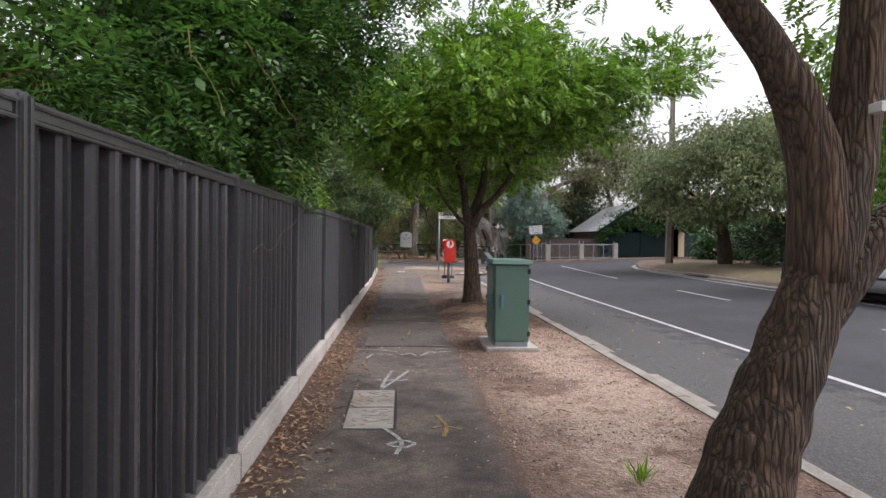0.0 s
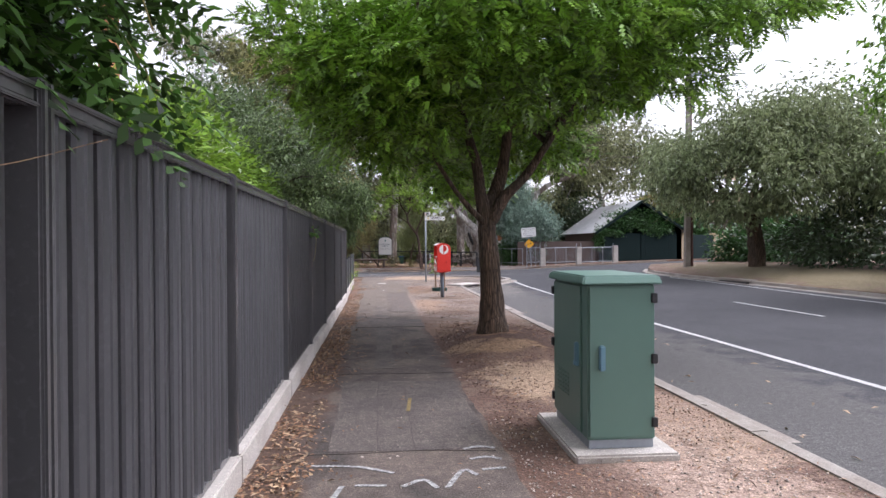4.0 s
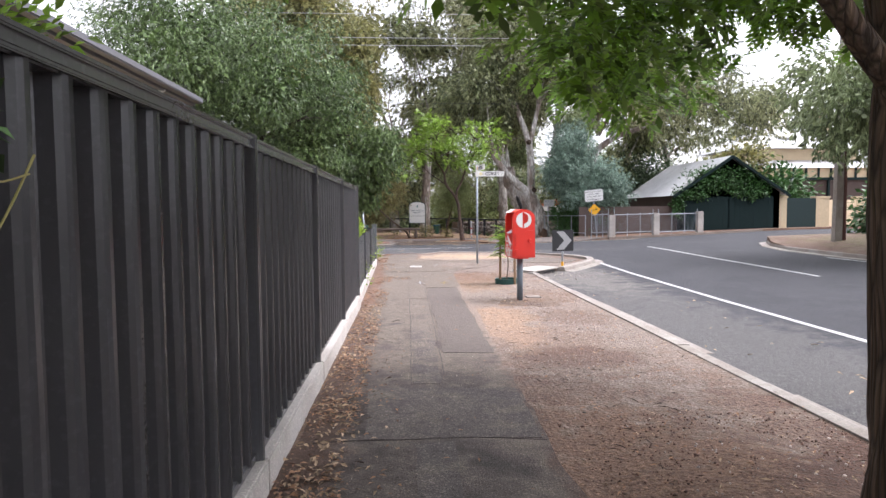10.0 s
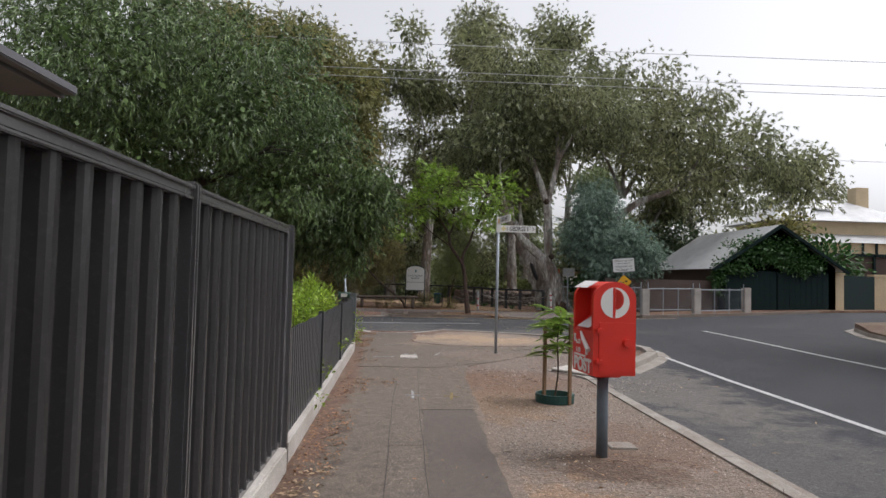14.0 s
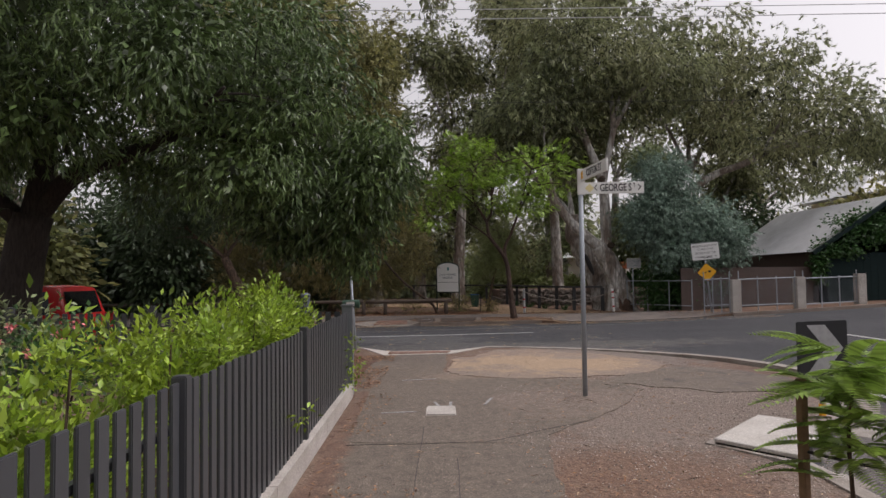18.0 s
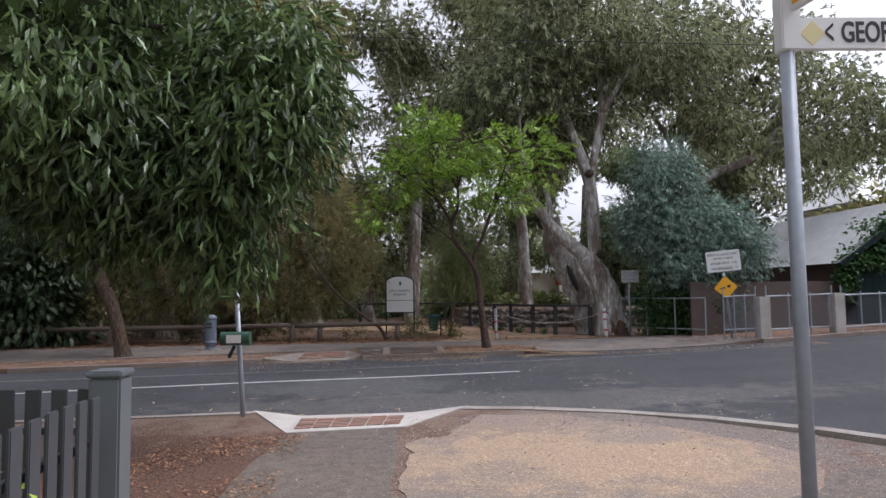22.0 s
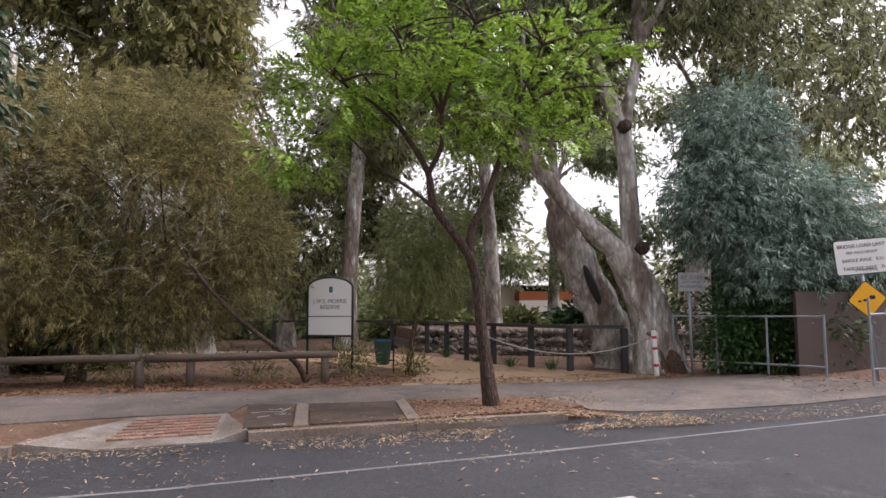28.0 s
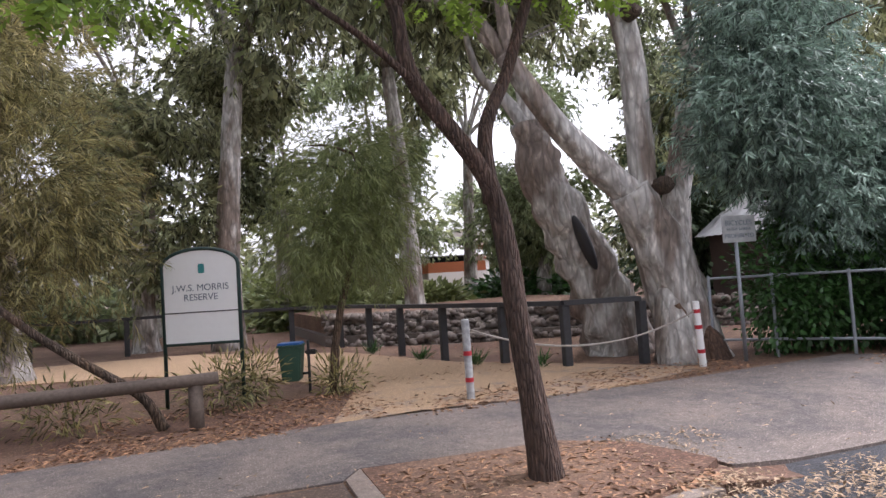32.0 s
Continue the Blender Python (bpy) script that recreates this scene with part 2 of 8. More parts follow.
M_FENCE = material("fence_steel", (0.088, 0.087, 0.091), 0.25, spec=1.0, grain=0.25, scale=5, dark=0.8, stain=0.4, stain_scale=1.2, tint=(0.115, 0.113, 0.118), speck=0.08, speck_scale=40)
M_PICKET = material("picket_steel", (0.062, 0.065, 0.072), 0.4, grain=0.2, scale=10, dark=0.8, per_object=0.12)
M_BARK = material("rough_bark", (0.125, 0.09, 0.066), 0.95, grain=0.85, scale=30, dark=0.3, stain=0.7, stain_scale=4.0, tint=(0.20, 0.12, 0.07), bump=1.0, bump_scale=40, stretch=0.1, speck=0.5, speck_scale=60, crack=0.85, crack_scale=30)
M_BARKDARK = material("dark_bark", (0.045, 0.035, 0.03), 0.95, grain=0.8, scale=30, dark=0.3, bump=1.0, bump_scale=34, stretch=0.2)
M_DUSK = material("dusky_bark", (0.088, 0.062, 0.05), 0.95, grain=0.75, scale=46, dark=0.35, stain=0.7, stain_scale=3.0, tint=(0.17, 0.095, 0.065), bump=1.0, bump_scale=40, stretch=0.15, speck=0.5, speck_scale=60, crack=0.6, crack_scale=40)
M_GUM = material("gum_bark", (0.54, 0.52, 0.485), 0.85, grain=0.6, scale=11, dark=0.5, stain=0.85, stain_scale=1.7, tint=(0.2, 0.15, 0.118), bump=1.0, bump_scale=12, bump_depth=0.02, stretch=0.3, sharp=1.0, speck=0.35, speck_scale=12, crack=0.4, crack_scale=6)
M_GREEN = material("cabinet_green", (0.12, 0.215, 0.178), 0.4, grain=0.15, scale=12, dark=0.85, stain=0.2, stain_scale=2)
M_RED = material("post_red", (0.70, 0.035, 0.02), 0.35, grain=0.1, scale=15, dark=0.8)
M_WHITE = material("white_paint", (0.78, 0.78, 0.76), 0.5, grain=0.15, scale=14, dark=0.85)
M_BLACK = material("black_paint", (0.02, 0.02, 0.022), 0.5)
M_STEEL = material("galvanised_steel", (0.33, 0.36, 0.395), 0.5, 0.4, grain=0.4, scale=20, dark=0.7)
M_YELLOW = material("sign_yellow", (0.85, 0.42, 0.015), 0.45, grain=0.1, scale=12, dark=0.85)
M_TIMBER = material("weathered_timber", (0.13, 0.10, 0.08), 0.9, grain=0.6, scale=25, dark=0.5, stain=0.5, stain_scale=2, bump=0.5)
M_STAKE = material("stake_timber", (0.27, 0.17, 0.10), 0.85, grain=0.5, scale=30, dark=0.6)
M_ROOF = material("roof_iron", (0.58, 0.59, 0.60), 0.42, 0.2, grain=0.4, scale=3, dark=0.65, stain=0.4, stain_scale=0.8)
M_DARKGREEN = material("dark_green_boards", (0.011, 0.024, 0.024), 0.8, spec=0.2, grain=0.3, scale=9)
M_BROWN = material("brown_sheet", (0.075, 0.05, 0.041), 0.7, grain=0.3, scale=9, stain=0.4)
M_CREAM = material("cream_render", (0.62, 0.50, 0.33), 0.85, grain=0.2, scale=12, stain=0.3)
M_BIN = material("bin_green", (0.03, 0.078, 0.052), 0.5)
M_BLUE = material("bin_lid_blue", (0.02, 0.12, 0.35), 0.45)
M_CARRED = material("car_red", (0.42, 0.02, 0.02), 0.25)
M_GLASS = material("dark_glass", (0.02, 0.025, 0.03), 0.08)
M_RUBBER = material("rubber", (0.02, 0.02, 0.02), 0.8)
L_JAC = material("jacaranda_leaf", (0.205, 0.365, 0.038), 0.42, per_island=0.7, translucent=0.2, stain=0.7, stain_scale=0.9, tint=(0.105, 0.215, 0.03))
L_OPEN = material("young_jacaranda_leaf", (0.265, 0.40, 0.055), 0.45, per_island=0.7, translucent=0.25, stain=0.6, stain_scale=1.2, tint=(0.15, 0.26, 0.045))
L_VINE = material("vine_leaf", (0.088, 0.20, 0.034), 0.42, per_island=0.85, translucent=0.32, stain=0.6, stain_scale=1.0, tint=(0.025, 0.062, 0.018))
L_HEDGE = material("hedge_leaf", (0.225, 0.355, 0.042), 0.38, per_island=0.65, translucent=0.4, stain=0.6, stain_scale=3.0, tint=(0.10, 0.235, 0.035))
L_SHRUB = material("yellow_green_leaf", (0.33, 0.44, 0.05), 0.4, per_island=0.6, translucent=0.35, stain=0.7, stain_scale=3.0, tint=(0.14, 0.27, 0.035))
L_LANCE = material("lance_leaf", (0.12, 0.18, 0.06), 0.36, per_island=0.8, translucent=0.2, stain=0.7, stain_scale=0.6, tint=(0.065, 0.105, 0.04))
L_GUM = material("gum_leaf", (0.27, 0.28, 0.145), 0.5, per_island=0.85, translucent=0.4, stain=0.7, stain_scale=0.25, tint=(0.12, 0.155, 0.075))
L_GOLD = material("golden_leaf", (0.29, 0.265, 0.10), 0.55, per_island=0.75, translucent=0.35, stain=0.8, stain_scale=0.35, tint=(0.12, 0.155, 0.06))
L_BLUE = material("bluegreen_leaf", (0.265, 0.37, 0.295), 0.5, per_island=0.7, translucent=0.25, stain=0.7, stain_scale=0.9, tint=(0.06, 0.105, 0.075))
L_WATTLE = material("wattle_leaf", (0.215, 0.245, 0.09), 0.55, per_island=0.4, translucent=0.3, stain=0.5, stain_scale=1.0, tint=(0.10, 0.135, 0.05))
L_TEA = material("tea_tree_leaf", (0.32, 0.272, 0.11), 0.6, per_island=0.8, translucent=0.3, stain=0.8, stain_scale=0.9, tint=(0.11, 0.12, 0.05))
L_GREY = material("greygreen_leaf", (0.27, 0.315, 0.155), 0.5, per_island=0.6, translucent=0.32, stain=0.6, stain_scale=0.5, tint=(0.14, 0.195, 0.09))
L_IVY = material("ivy_leaf", (0.045, 0.115, 0.028), 0.45, per_island=0.45, translucent=0.25)
# Dark leaf colour with the shade beneath the trees put into it.
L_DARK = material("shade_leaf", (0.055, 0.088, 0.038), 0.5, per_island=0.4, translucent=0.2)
L_DRY = material("dry_leaf", (0.265, 0.145, 0.08), 0.8, per_island=0.7)


# ---- shaping helpers ----
def link(name, bm, mat, smooth=False):
    me = bpy.data.meshes.new(name)
    bm.to_mesh(me)
    bm.free()
    if smooth:
        for f in me.polygons:
            f.use_smooth = True
    me.materials.append(mat)
    return new(name, me)


def part(name, bm, mat, parent, label="", smooth=False):
    ob = link(name, bm, mat, smooth)
    ob.parent = parent
    return tagged(ob, label)


def thing(name, label, category, at=(0, 0, 0), group="", kind="", turn=0):
    ob = new(name)
    ob.matrix_world = pose(*at, 0, 0, turn)
    return tagged(ob, label, category, group, kind)


def box(x0, x1, y0, y1, z0, z1, bevel=0.0, bm=None):
    own = bmesh.new()
    bmesh.ops.create_cube(own, size=1.0, matrix=Matrix.LocRotScale(((x0 + x1) / 2, (y0 + y1) / 2, (z0 + z1) / 2), None, (x1 - x0, y1 - y0, z1 - z0)))
    if bevel:
        bmesh.ops.bevel(own, geom=own.edges[:], offset=bevel, segments=2, affect="EDGES")
    if bm is None:
        return own
    return join(bm, own)


def join(bm, other, m=None):
    me = bpy.data.meshes.new("tmp")
    other.to_mesh(me)
    other.free()
    if m is not None:
        me.transform(m)
    bm.from_mesh(me)
    bpy.data.meshes.remove(me)
    return bm


def slab(outline, z0, z1, bevel=0.0):
    """A flat plate with the outline (x, y), from z0 to z1."""
    bm = bmesh.new()
    low = [bm.verts.new((x, y, z0)) for x, y in outline]
    top = [bm.verts.new((x, y, z1)) for x, y in outline]
    bm.faces.new(top)
    bm.faces.new(low[::-1])
    k = len(outline)
    for a in range(k):
        b = (a + 1) % k
        bm.faces.new((low[a], low[b], top[b], top[a]))
    bmesh.ops.recalc_face_normals(bm, faces=bm.faces[:])
    return bm


def ragged(outline, amp=0.05, step=0.2, freq=2.0):
    """The outline with a wandering, broken edge."""
    out = []
    k = len(outline)
    for i in range(k):
        (ax, ay), (bx, by) = outline[i], outline[(i + 1) % k]
        m = max(1, int(math.hypot(bx - ax, by - ay) / step))
        for j in range(m):
            x, y = ax + (bx - ax) * j / m, ay + (by - ay) * j / m
            n = noise.noise_vector(Vector((x * freq, y * freq, 0.3))) + 0.5 * noise.noise_vector(Vector((x * freq * 3.1, y * freq * 3.1, 2.3)))
            out.append((x + amp * n.x, y + amp * n.y))
    return out


def tube(points, radii, segs=10, bm=None, rough=0.0, seed=0):
    """A closed tapered tube through the points."""
    bm = bm or bmesh.new()
    pts = [Vector(p) for p in points]
    rings, side = [], None
    for i, p in enumerate(pts):
        d = (pts[min(i + 1, len(pts) - 1)] - pts[max(i - 1, 0)]).normalized()
        side = (side - d * side.dot(d)).normalized() if side is not None else d.orthogonal().normalized()
        up = d.cross(side)
        ring = []
        for s in range(segs):
            a = 2 * math.pi * s / segs
            r = radii[i]
            if rough:
                r *= 1 + rough * noise.noise(Vector((math.cos(a) * 1.7, math.sin(a) * 1.7, i * 0.35 + seed * 7.1)))
            ring.append(bm.verts.new(p + (side * math.cos(a) + up * math.sin(a)) * r))
        rings.append(ring)
    for a, b in zip(rings, rings[1:]):
        for s in range(segs):
            bm.faces.new((a[s], a[(s + 1) % segs], b[(s + 1) % segs], b[s]))
    bm.faces.new(rings[0][::-1])
    bm.faces.new(rings[-1])
    return bm


def curve_points(points, steps=6):
    """A smooth line through the points (Catmull-Rom)."""
    p = [Vector(q) for q in points]
    p = [p[0] * 2 - p[1]] + p + [p[-1] * 2 - p[-2]]
    out = []
    for i in range(1, len(p) - 2):
        for s in range(steps):
            t = s / steps
            a, b, c, d = p[i - 1], p[i], p[i + 1], p[i + 2]
            out.append(0.5 * ((2 * b) + (c - a) * t + (2 * a - 5 * b + 4 * c - d) * t * t + (3 * b - a - 3 * c + d) * t ** 3))
    out.append(p[-2])
    return out


def limb(points, r0, r1, segs=10, steps=5, rough=0.18, bm=None, flare=0.0, seed=0):
    pts = curve_points(points, steps)
    k = len(pts) - 1
    radii = [r0 + (r1 - r0) * (i / k) ** 0.8 + flare * r0 * max(0, 1 - i / (0.16 * k)) ** 2 for i in range(k + 1)]
    return tube(pts, radii, segs, bm, rough, seed)


def ribbon(points, width, z, thick=0.004):
    """A flat strip along a line (x, y)."""
    bm = bmesh.new()
    pts = [Vector((x, y, 0)) for x, y in points]
    pairs = []
    for i, p in enumerate(pts):
        d = (pts[min(i + 1, len(pts) - 1)] - pts[max(i - 1, 0)]).normalized()
        n = Vector((-d.y, d.x, 0)) * width / 2
        pairs.append([bm.verts.new((*(p + k * n).xy, h)) for k, h in ((-1, z), (1, z), (1, z - thick), (-1, z - thick))])
    for a, b in zip(pairs, pairs[1:]):
        for s in range(4):
            bm.faces.new((a[s], a[(s + 1) % 4], b[(s + 1) % 4], b[s]))
    bm.faces.new(pairs[0])
    bm.faces.new(pairs[-1][::-1])
    bmesh.ops.recalc_face_normals(bm, faces=bm.faces[:])
    return bm


def lettering(name, text, size, m, mat, parent, align="CENTER", bold=0.0):
    cu = bpy.data.curves.new("tmp", "FONT")
    cu.body, cu.size, cu.align_x, cu.align_y, cu.extrude = text, size, align, "CENTER", 0.002
    cu.offset = bold
    tmp = bpy.data.objects.new("tmp", cu)
    me = bpy.data.meshes.new_from_object(tmp)
    bpy.data.objects.remove(tmp)
    me.transform(m)
    me.materials.append(mat)
    ob = new(name, me)
    ob.parent = parent
    return ob


# ---- leaves ----
def blade(length, width, fold=0.12, droop=0.15):
    """One pointed leaf along x: two quads folded on the midrib."""
    v = [(0, 0, 0), (0.45 * length, -width / 2, fold * width), (length, 0, -droop * length), (0.45 * length, width / 2, fold * width), (0.5 * length, 0, -0.25 * droop * length)]
    return np.array(v), [(0, 1, 2, 4), (0, 4, 2, 3)]


def quad_blade(length, width):
    return np.array([(0, 0, 0), (0.5 * length, -width / 2, 0), (length, 0, -0.1 * length), (0.5 * length, width / 2, 0)]), [(0, 1, 2, 3)]


def frond(length, leaflet, width, pairs, droop=0.3):
    """A feather-like leaf along x: narrow leaflets in pairs on a drooping midrib."""
    v, f = [], []
    for i in range(pairs):
        u = 0.15 + 0.85 * i / (pairs - 1)
        x, z = length * u, -droop * length * u * u
        s = leaflet * math.sin(math.pi * (0.2 + 0.75 * u))
        for side in (-1, 1):
            b = len(v)
            v += [(x, 0, z), (x + 0.35 * s - width / 2, side * s * 0.55, z + 0.03 * s), (x + 0.55 * s, side * s, z - 0.12 * s), (x + 0.35 * s + width / 2, side * s * 0.5, z + 0.03 * s)]
            f.append((b, b + 1, b + 2, b + 3))
    return np.array(v), f


def spray(length, width, count, spread, seed=1):
    """A twig's bunch of narrow leaves that hang outwards."""
    g = np.random.RandomState(seed)
    v, f = [], []
    for i in range(count):
        a, t = g.uniform(-spread, spread), g.uniform(-0.9, 0.3)
        x0 = g.uniform(0, 0.7) * length
        d = np.array([math.cos(a) * math.cos(t), math.sin(a) * math.cos(t), math.sin(t)])
        w = np.cross(d, g.normal(size=3))
        w *= width / 2 / (np.linalg.norm(w) + 1e-9)
        o = np.array([x0, 0, -0.15 * x0])
        ln = length * g.uniform(0.6, 1.1)
        b = len(v)
        v += [o, o + d * ln * 0.45 + w, o + d * ln + np.array([0, 0, -0.12 * ln]), o + d * ln * 0.45 - w]
        f.append((b, b + 1, b + 2, b + 3))
    return np.array(v), f


def leaf_mesh(name, places, heads, template, sizes, mat, seed, parent=None, tilt=0.6, label="", kind=""):
    """One mesh of many leaves, each a turned copy of the template."""
    g = np.random.RandomState(seed)
    tv, tf = template
    n, k = len(places), len(tv)
    x = heads / (np.linalg.norm(heads, axis=1, keepdims=True) + 1e-9)
    up = np.tile([0.0, 0.0, 1.0], (n, 1)) + g.normal(size=(n, 3)) * tilt
    y = np.cross(up, x)
    y /= np.linalg.norm(y, axis=1, keepdims=True) + 1e-9
    z = np.cross(x, y)
    basis = np.stack([x, y, z], 1) * sizes[:, None, None]
    verts = (np.einsum("kj,njc->nkc", tv, basis) + places[:, None, :]).reshape(-1, 3)
    q = np.array(tf)
    faces = (q[None] + (np.arange(n) * k)[:, None, None]).reshape(-1, 4)
    me = bpy.data.meshes.new(name)
    me.vertices.add(len(verts))
    me.vertices.foreach_set("co", verts.astype(np.float32).ravel())
    me.loops.add(faces.size)
    me.loops.foreach_set("vertex_index", faces.astype(np.int32).ravel())
    me.polygons.add(len(faces))
    me.polygons.foreach_set("loop_start", np.arange(0, faces.size, 4, dtype=np.int32))
    me.update(calc_edges=True)
    me.materials.append(mat)
    ob = new(name, me)
    if parent:
        ob.parent = parent
    return tagged(ob, label, "", "", kind)


def crown(name, parent, mat, lobes, template, count, seed, clump=0.35, per=14, droop=0.35, shell=0.6, size=(0.75, 1.25), outward=1.0, label="", tilt=0.6, flat=1.0):
    """Leaves in clumps over uneven lobes (x, y, z, rx, ry, rz)."""
    g = np.random.RandomState(seed)
    lob = np.array(lobes, float)
    area = (lob[:, 3] * lob[:, 4] + lob[:, 3] * lob[:, 5] + lob[:, 4] * lob[:, 5])
    which = g.choice(len(lob), max(1, count // per), p=area / area.sum())
    d = g.normal(size=(len(which), 3))
    d /= np.linalg.norm(d, axis=1, keepdims=True)
    r = shell + (1 - shell) * g.uniform(0, 1, len(which)) ** 0.7
    r *= 1 + 0.16 * np.clip(g.normal(size=len(which)), -1.7, 1.5)
    mid = lob[which, :3] + d * lob[which, 3:] * r[:, None]
    idx = np.repeat(np.arange(len(which)), per)
    off = np.clip(g.normal(size=(len(idx), 3)), -1.8, 1.8) * clump * np.array([1, 1, flat])
    places = mid[idx] + off
    heads = d[idx] * outward + g.normal(size=(len(idx), 3)) * 0.55 + off / (clump * 2.5)
    heads[:, 2] -= droop
    base = np.array(parent.matrix_world.translation) if parent else np.zeros(3)
    return leaf_mesh(name, places - base, heads, template, g.uniform(*size, len(idx)), mat, seed + 1, parent, tilt, label)


def branches(parent, start, ends, r0, r1, mat, seed, sag=0.3, twigs=3, twig_r=0.018, name="branch", steps=4):
    """Limbs from one point to several ends, each with smaller twigs."""
    g = random.Random(seed)
    s = Vector(start)
    for e in ends:
        e = Vector(e)
        mid = s.lerp(e, 0.5) + Vector((g.uniform(-1, 1), g.uniform(-1, 1), g.uniform(0, 1))) * sag * (e - s).length * 0.35
        bm = limb([s, s.lerp(mid, 0.5) + Vector((0, 0, 0.05)), mid, e], r0, r1, 8, steps, 0.12, seed=g.random())
        for k in range(twigs):
            a = mid.lerp(e, g.uniform(0, 0.8))
            b = a + Vector((g.uniform(-1, 1), g.uniform(-1, 1), g.uniform(-0.1, 0.9))).normalized() * (e - s).length * g.uniform(0.3, 0.6)
            limb([a, a.lerp(b, 0.5) + Vector((0, 0, 0.06)), b], twig_r * 1.6, twig_r * 0.5, 5, 3, 0.0, bm)
        part(name, bm, mat, parent, smooth=True)


# ---- ground, roads and kerbs ----
def ease(a, b, v):
    t = min(1.0, max(0.0, (v - a) / (b - a)))
    return t * t * (3 - 2 * t)


def road_z(x, y):
    """The road climbs gently to the far side of the side street."""
    u = min(1.6, max(0.0, (x - 3.0) / 9.6))
    v = min(1.5, max(0.0, (x - 6.0) / 10.0))
    k = ease(36, 44, y)
    return -0.105 + u * (0.17 + 0.08 * ease(18, 33, y)) * (1 - k) + 0.28 * v * k


def crossover(x):
    """Where the far kerb drops to let cars into the reserve."""
    return ease(3.4, 4.6, x) * (1 - ease(9.4, 10.4, x))


def verge_z(x, y):
    if x > 12 and y < 47 - 0.0:
        return road_z(x, y) + 0.105 + 0.16 * min(1.6, max(0.0, x - 12.8)) * (1 - ease(36, 42, y))
    if y > 43:
        return road_z(x, y) + 0.1 - 0.095 * crossover(x) * (1 - ease(0.0, 1.5, y - 45.85 - 0.08 * max(0.0, x - 4.0)))
    return -0.004


def sheet(outline, zf, step=1.5, reach=26, low=0.35):
    """A ground sheet with the outline, cut in a grid and laid on the height zf."""
    bm = bmesh.new()
    bm.faces.new([bm.verts.new((x, y, 0)) for x, y in outline])
    xs = [p[0] for p in outline]
    ys = [p[1] for p in outline]
    for axis, lo, hi in ((0, max(min(xs), -reach), min(max(xs), reach)), (1, max(min(ys), -14), min(max(ys), 62))):
        v = lo + step
        while v < hi:
            co, no = ((v, 0, 0), (1, 0, 0)) if axis == 0 else ((0, v, 0), (0, 1, 0))
            bmesh.ops.bisect_plane(bm, geom=bm.verts[:] + bm.edges[:] + bm.faces[:], plane_co=co, plane_no=no)
            v += step
    bmesh.ops.triangulate(bm, faces=bm.faces[:])
    bmesh.ops.recalc_face_normals(bm, faces=bm.faces[:])
    if sum(f.normal.z for f in bm.faces) < 0:
        bmesh.ops.reverse_faces(bm, faces=bm.faces[:])
    for v in bm.verts:
        v.co.z = zf(v.co.x, v.co.y)
    rim = bmesh.ops.extrude_edge_only(bm, edges=[e for e in bm.edges if e.is_boundary])
    for v in rim["geom"]:
        if isinstance(v, bmesh.types.BMVert):
            v.co.z -= low
    return bm


ground = link("ground", slab([(-400, -300), (400, -300), (400, 500), (-400, 500)], -1.2, -0.62), M_DIRT)
tagged(ground, "dry brown earth that reaches the horizon", "ground", "", "structure")

NEAR_KERB = [(2.98, -14), (2.98, 10), (2.98, 20), (2.96, 26), (2.98, 28.4), (3.35, 29.15), (3.95, 29.95), (4.95, 31.35), (5.4, 32.1), (5.6, 33.0), (5.45, 33.95), (5.12, 34.8), (4.6, 35.6), (3.88, 36.4), (2.95, 37.1), (1.9, 37.5), (0.98, 37.68), (-1.75, 37.74), (-3.0, 37.64), (-8.0, 37.4), (-26.0, 36.4)]
FAR_KERB = [(-26, 43.2), (-8.4, 44.05), (-3.1, 44.95), (-0.72, 45.28), (1.3, 45.58), (3.5, 45.85), (7.4, 46.05), (11.0, 46.45), (14.0, 47.05), (20, 48.8), (26, 50.8)]
RIGHT_KERB = [(13.1, -14), (13.1, 17), (12.85, 24), (12.6, 28), (12.5, 31), (12.7, 34), (13.3, 36.2), (14.3, 38.2), (16.5, 40.2), (19, 41.5), (26, 44.0)]

road = link("road", sheet([(-26, 33), (-26, 46)] + [(27, 53), (27, 38), (17, 36), (14.5, 30), (14.5, -14), (2.5, -14), (2.5, 26), (1, 33)], road_z), M_ASPHALT)
tagged(road, "worn grey asphalt road with leaf litter along its edges", "road", "", "structure")
verge = link("verge_near", sheet([(-40, -14)] + [(x - 0.1, y) for x, y in NEAR_KERB[:5]] + [(2.66, 29.0), (3.4, 29.9), (3.8, 30.1)] + NEAR_KERB[7:17] + [(0.2, 36.5), (-1.12, 36.35)] + NEAR_KERB[17:] + [(-40, 36)], verge_z, 6), M_DIRT)
tagged(verge, "bare brown earth and gravel verge beside the path", "verge", "", "structure")
far_verge = link("verge_far", sheet(FAR_KERB[:3] + [(-2.3, 46.6), (-1.15, 46.7)] + FAR_KERB[3:] + [(60, 66), (60, 200), (-60, 200), (-60, 43)], lambda x, y: verge_z(x, y) - 0.03 * crossover(x), 0.9), M_LITTER)
tagged(far_verge, "leaf-strewn earth verge of the reserve", "verge", "", "structure")
right_verge = link("verge_right", sheet(RIGHT_KERB + [(60, 58), (60, -14)], verge_z, 1.5, 24), M_DIRT)
tagged(right_verge, "dry verge beside the road under trees", "verge", "", "structure")


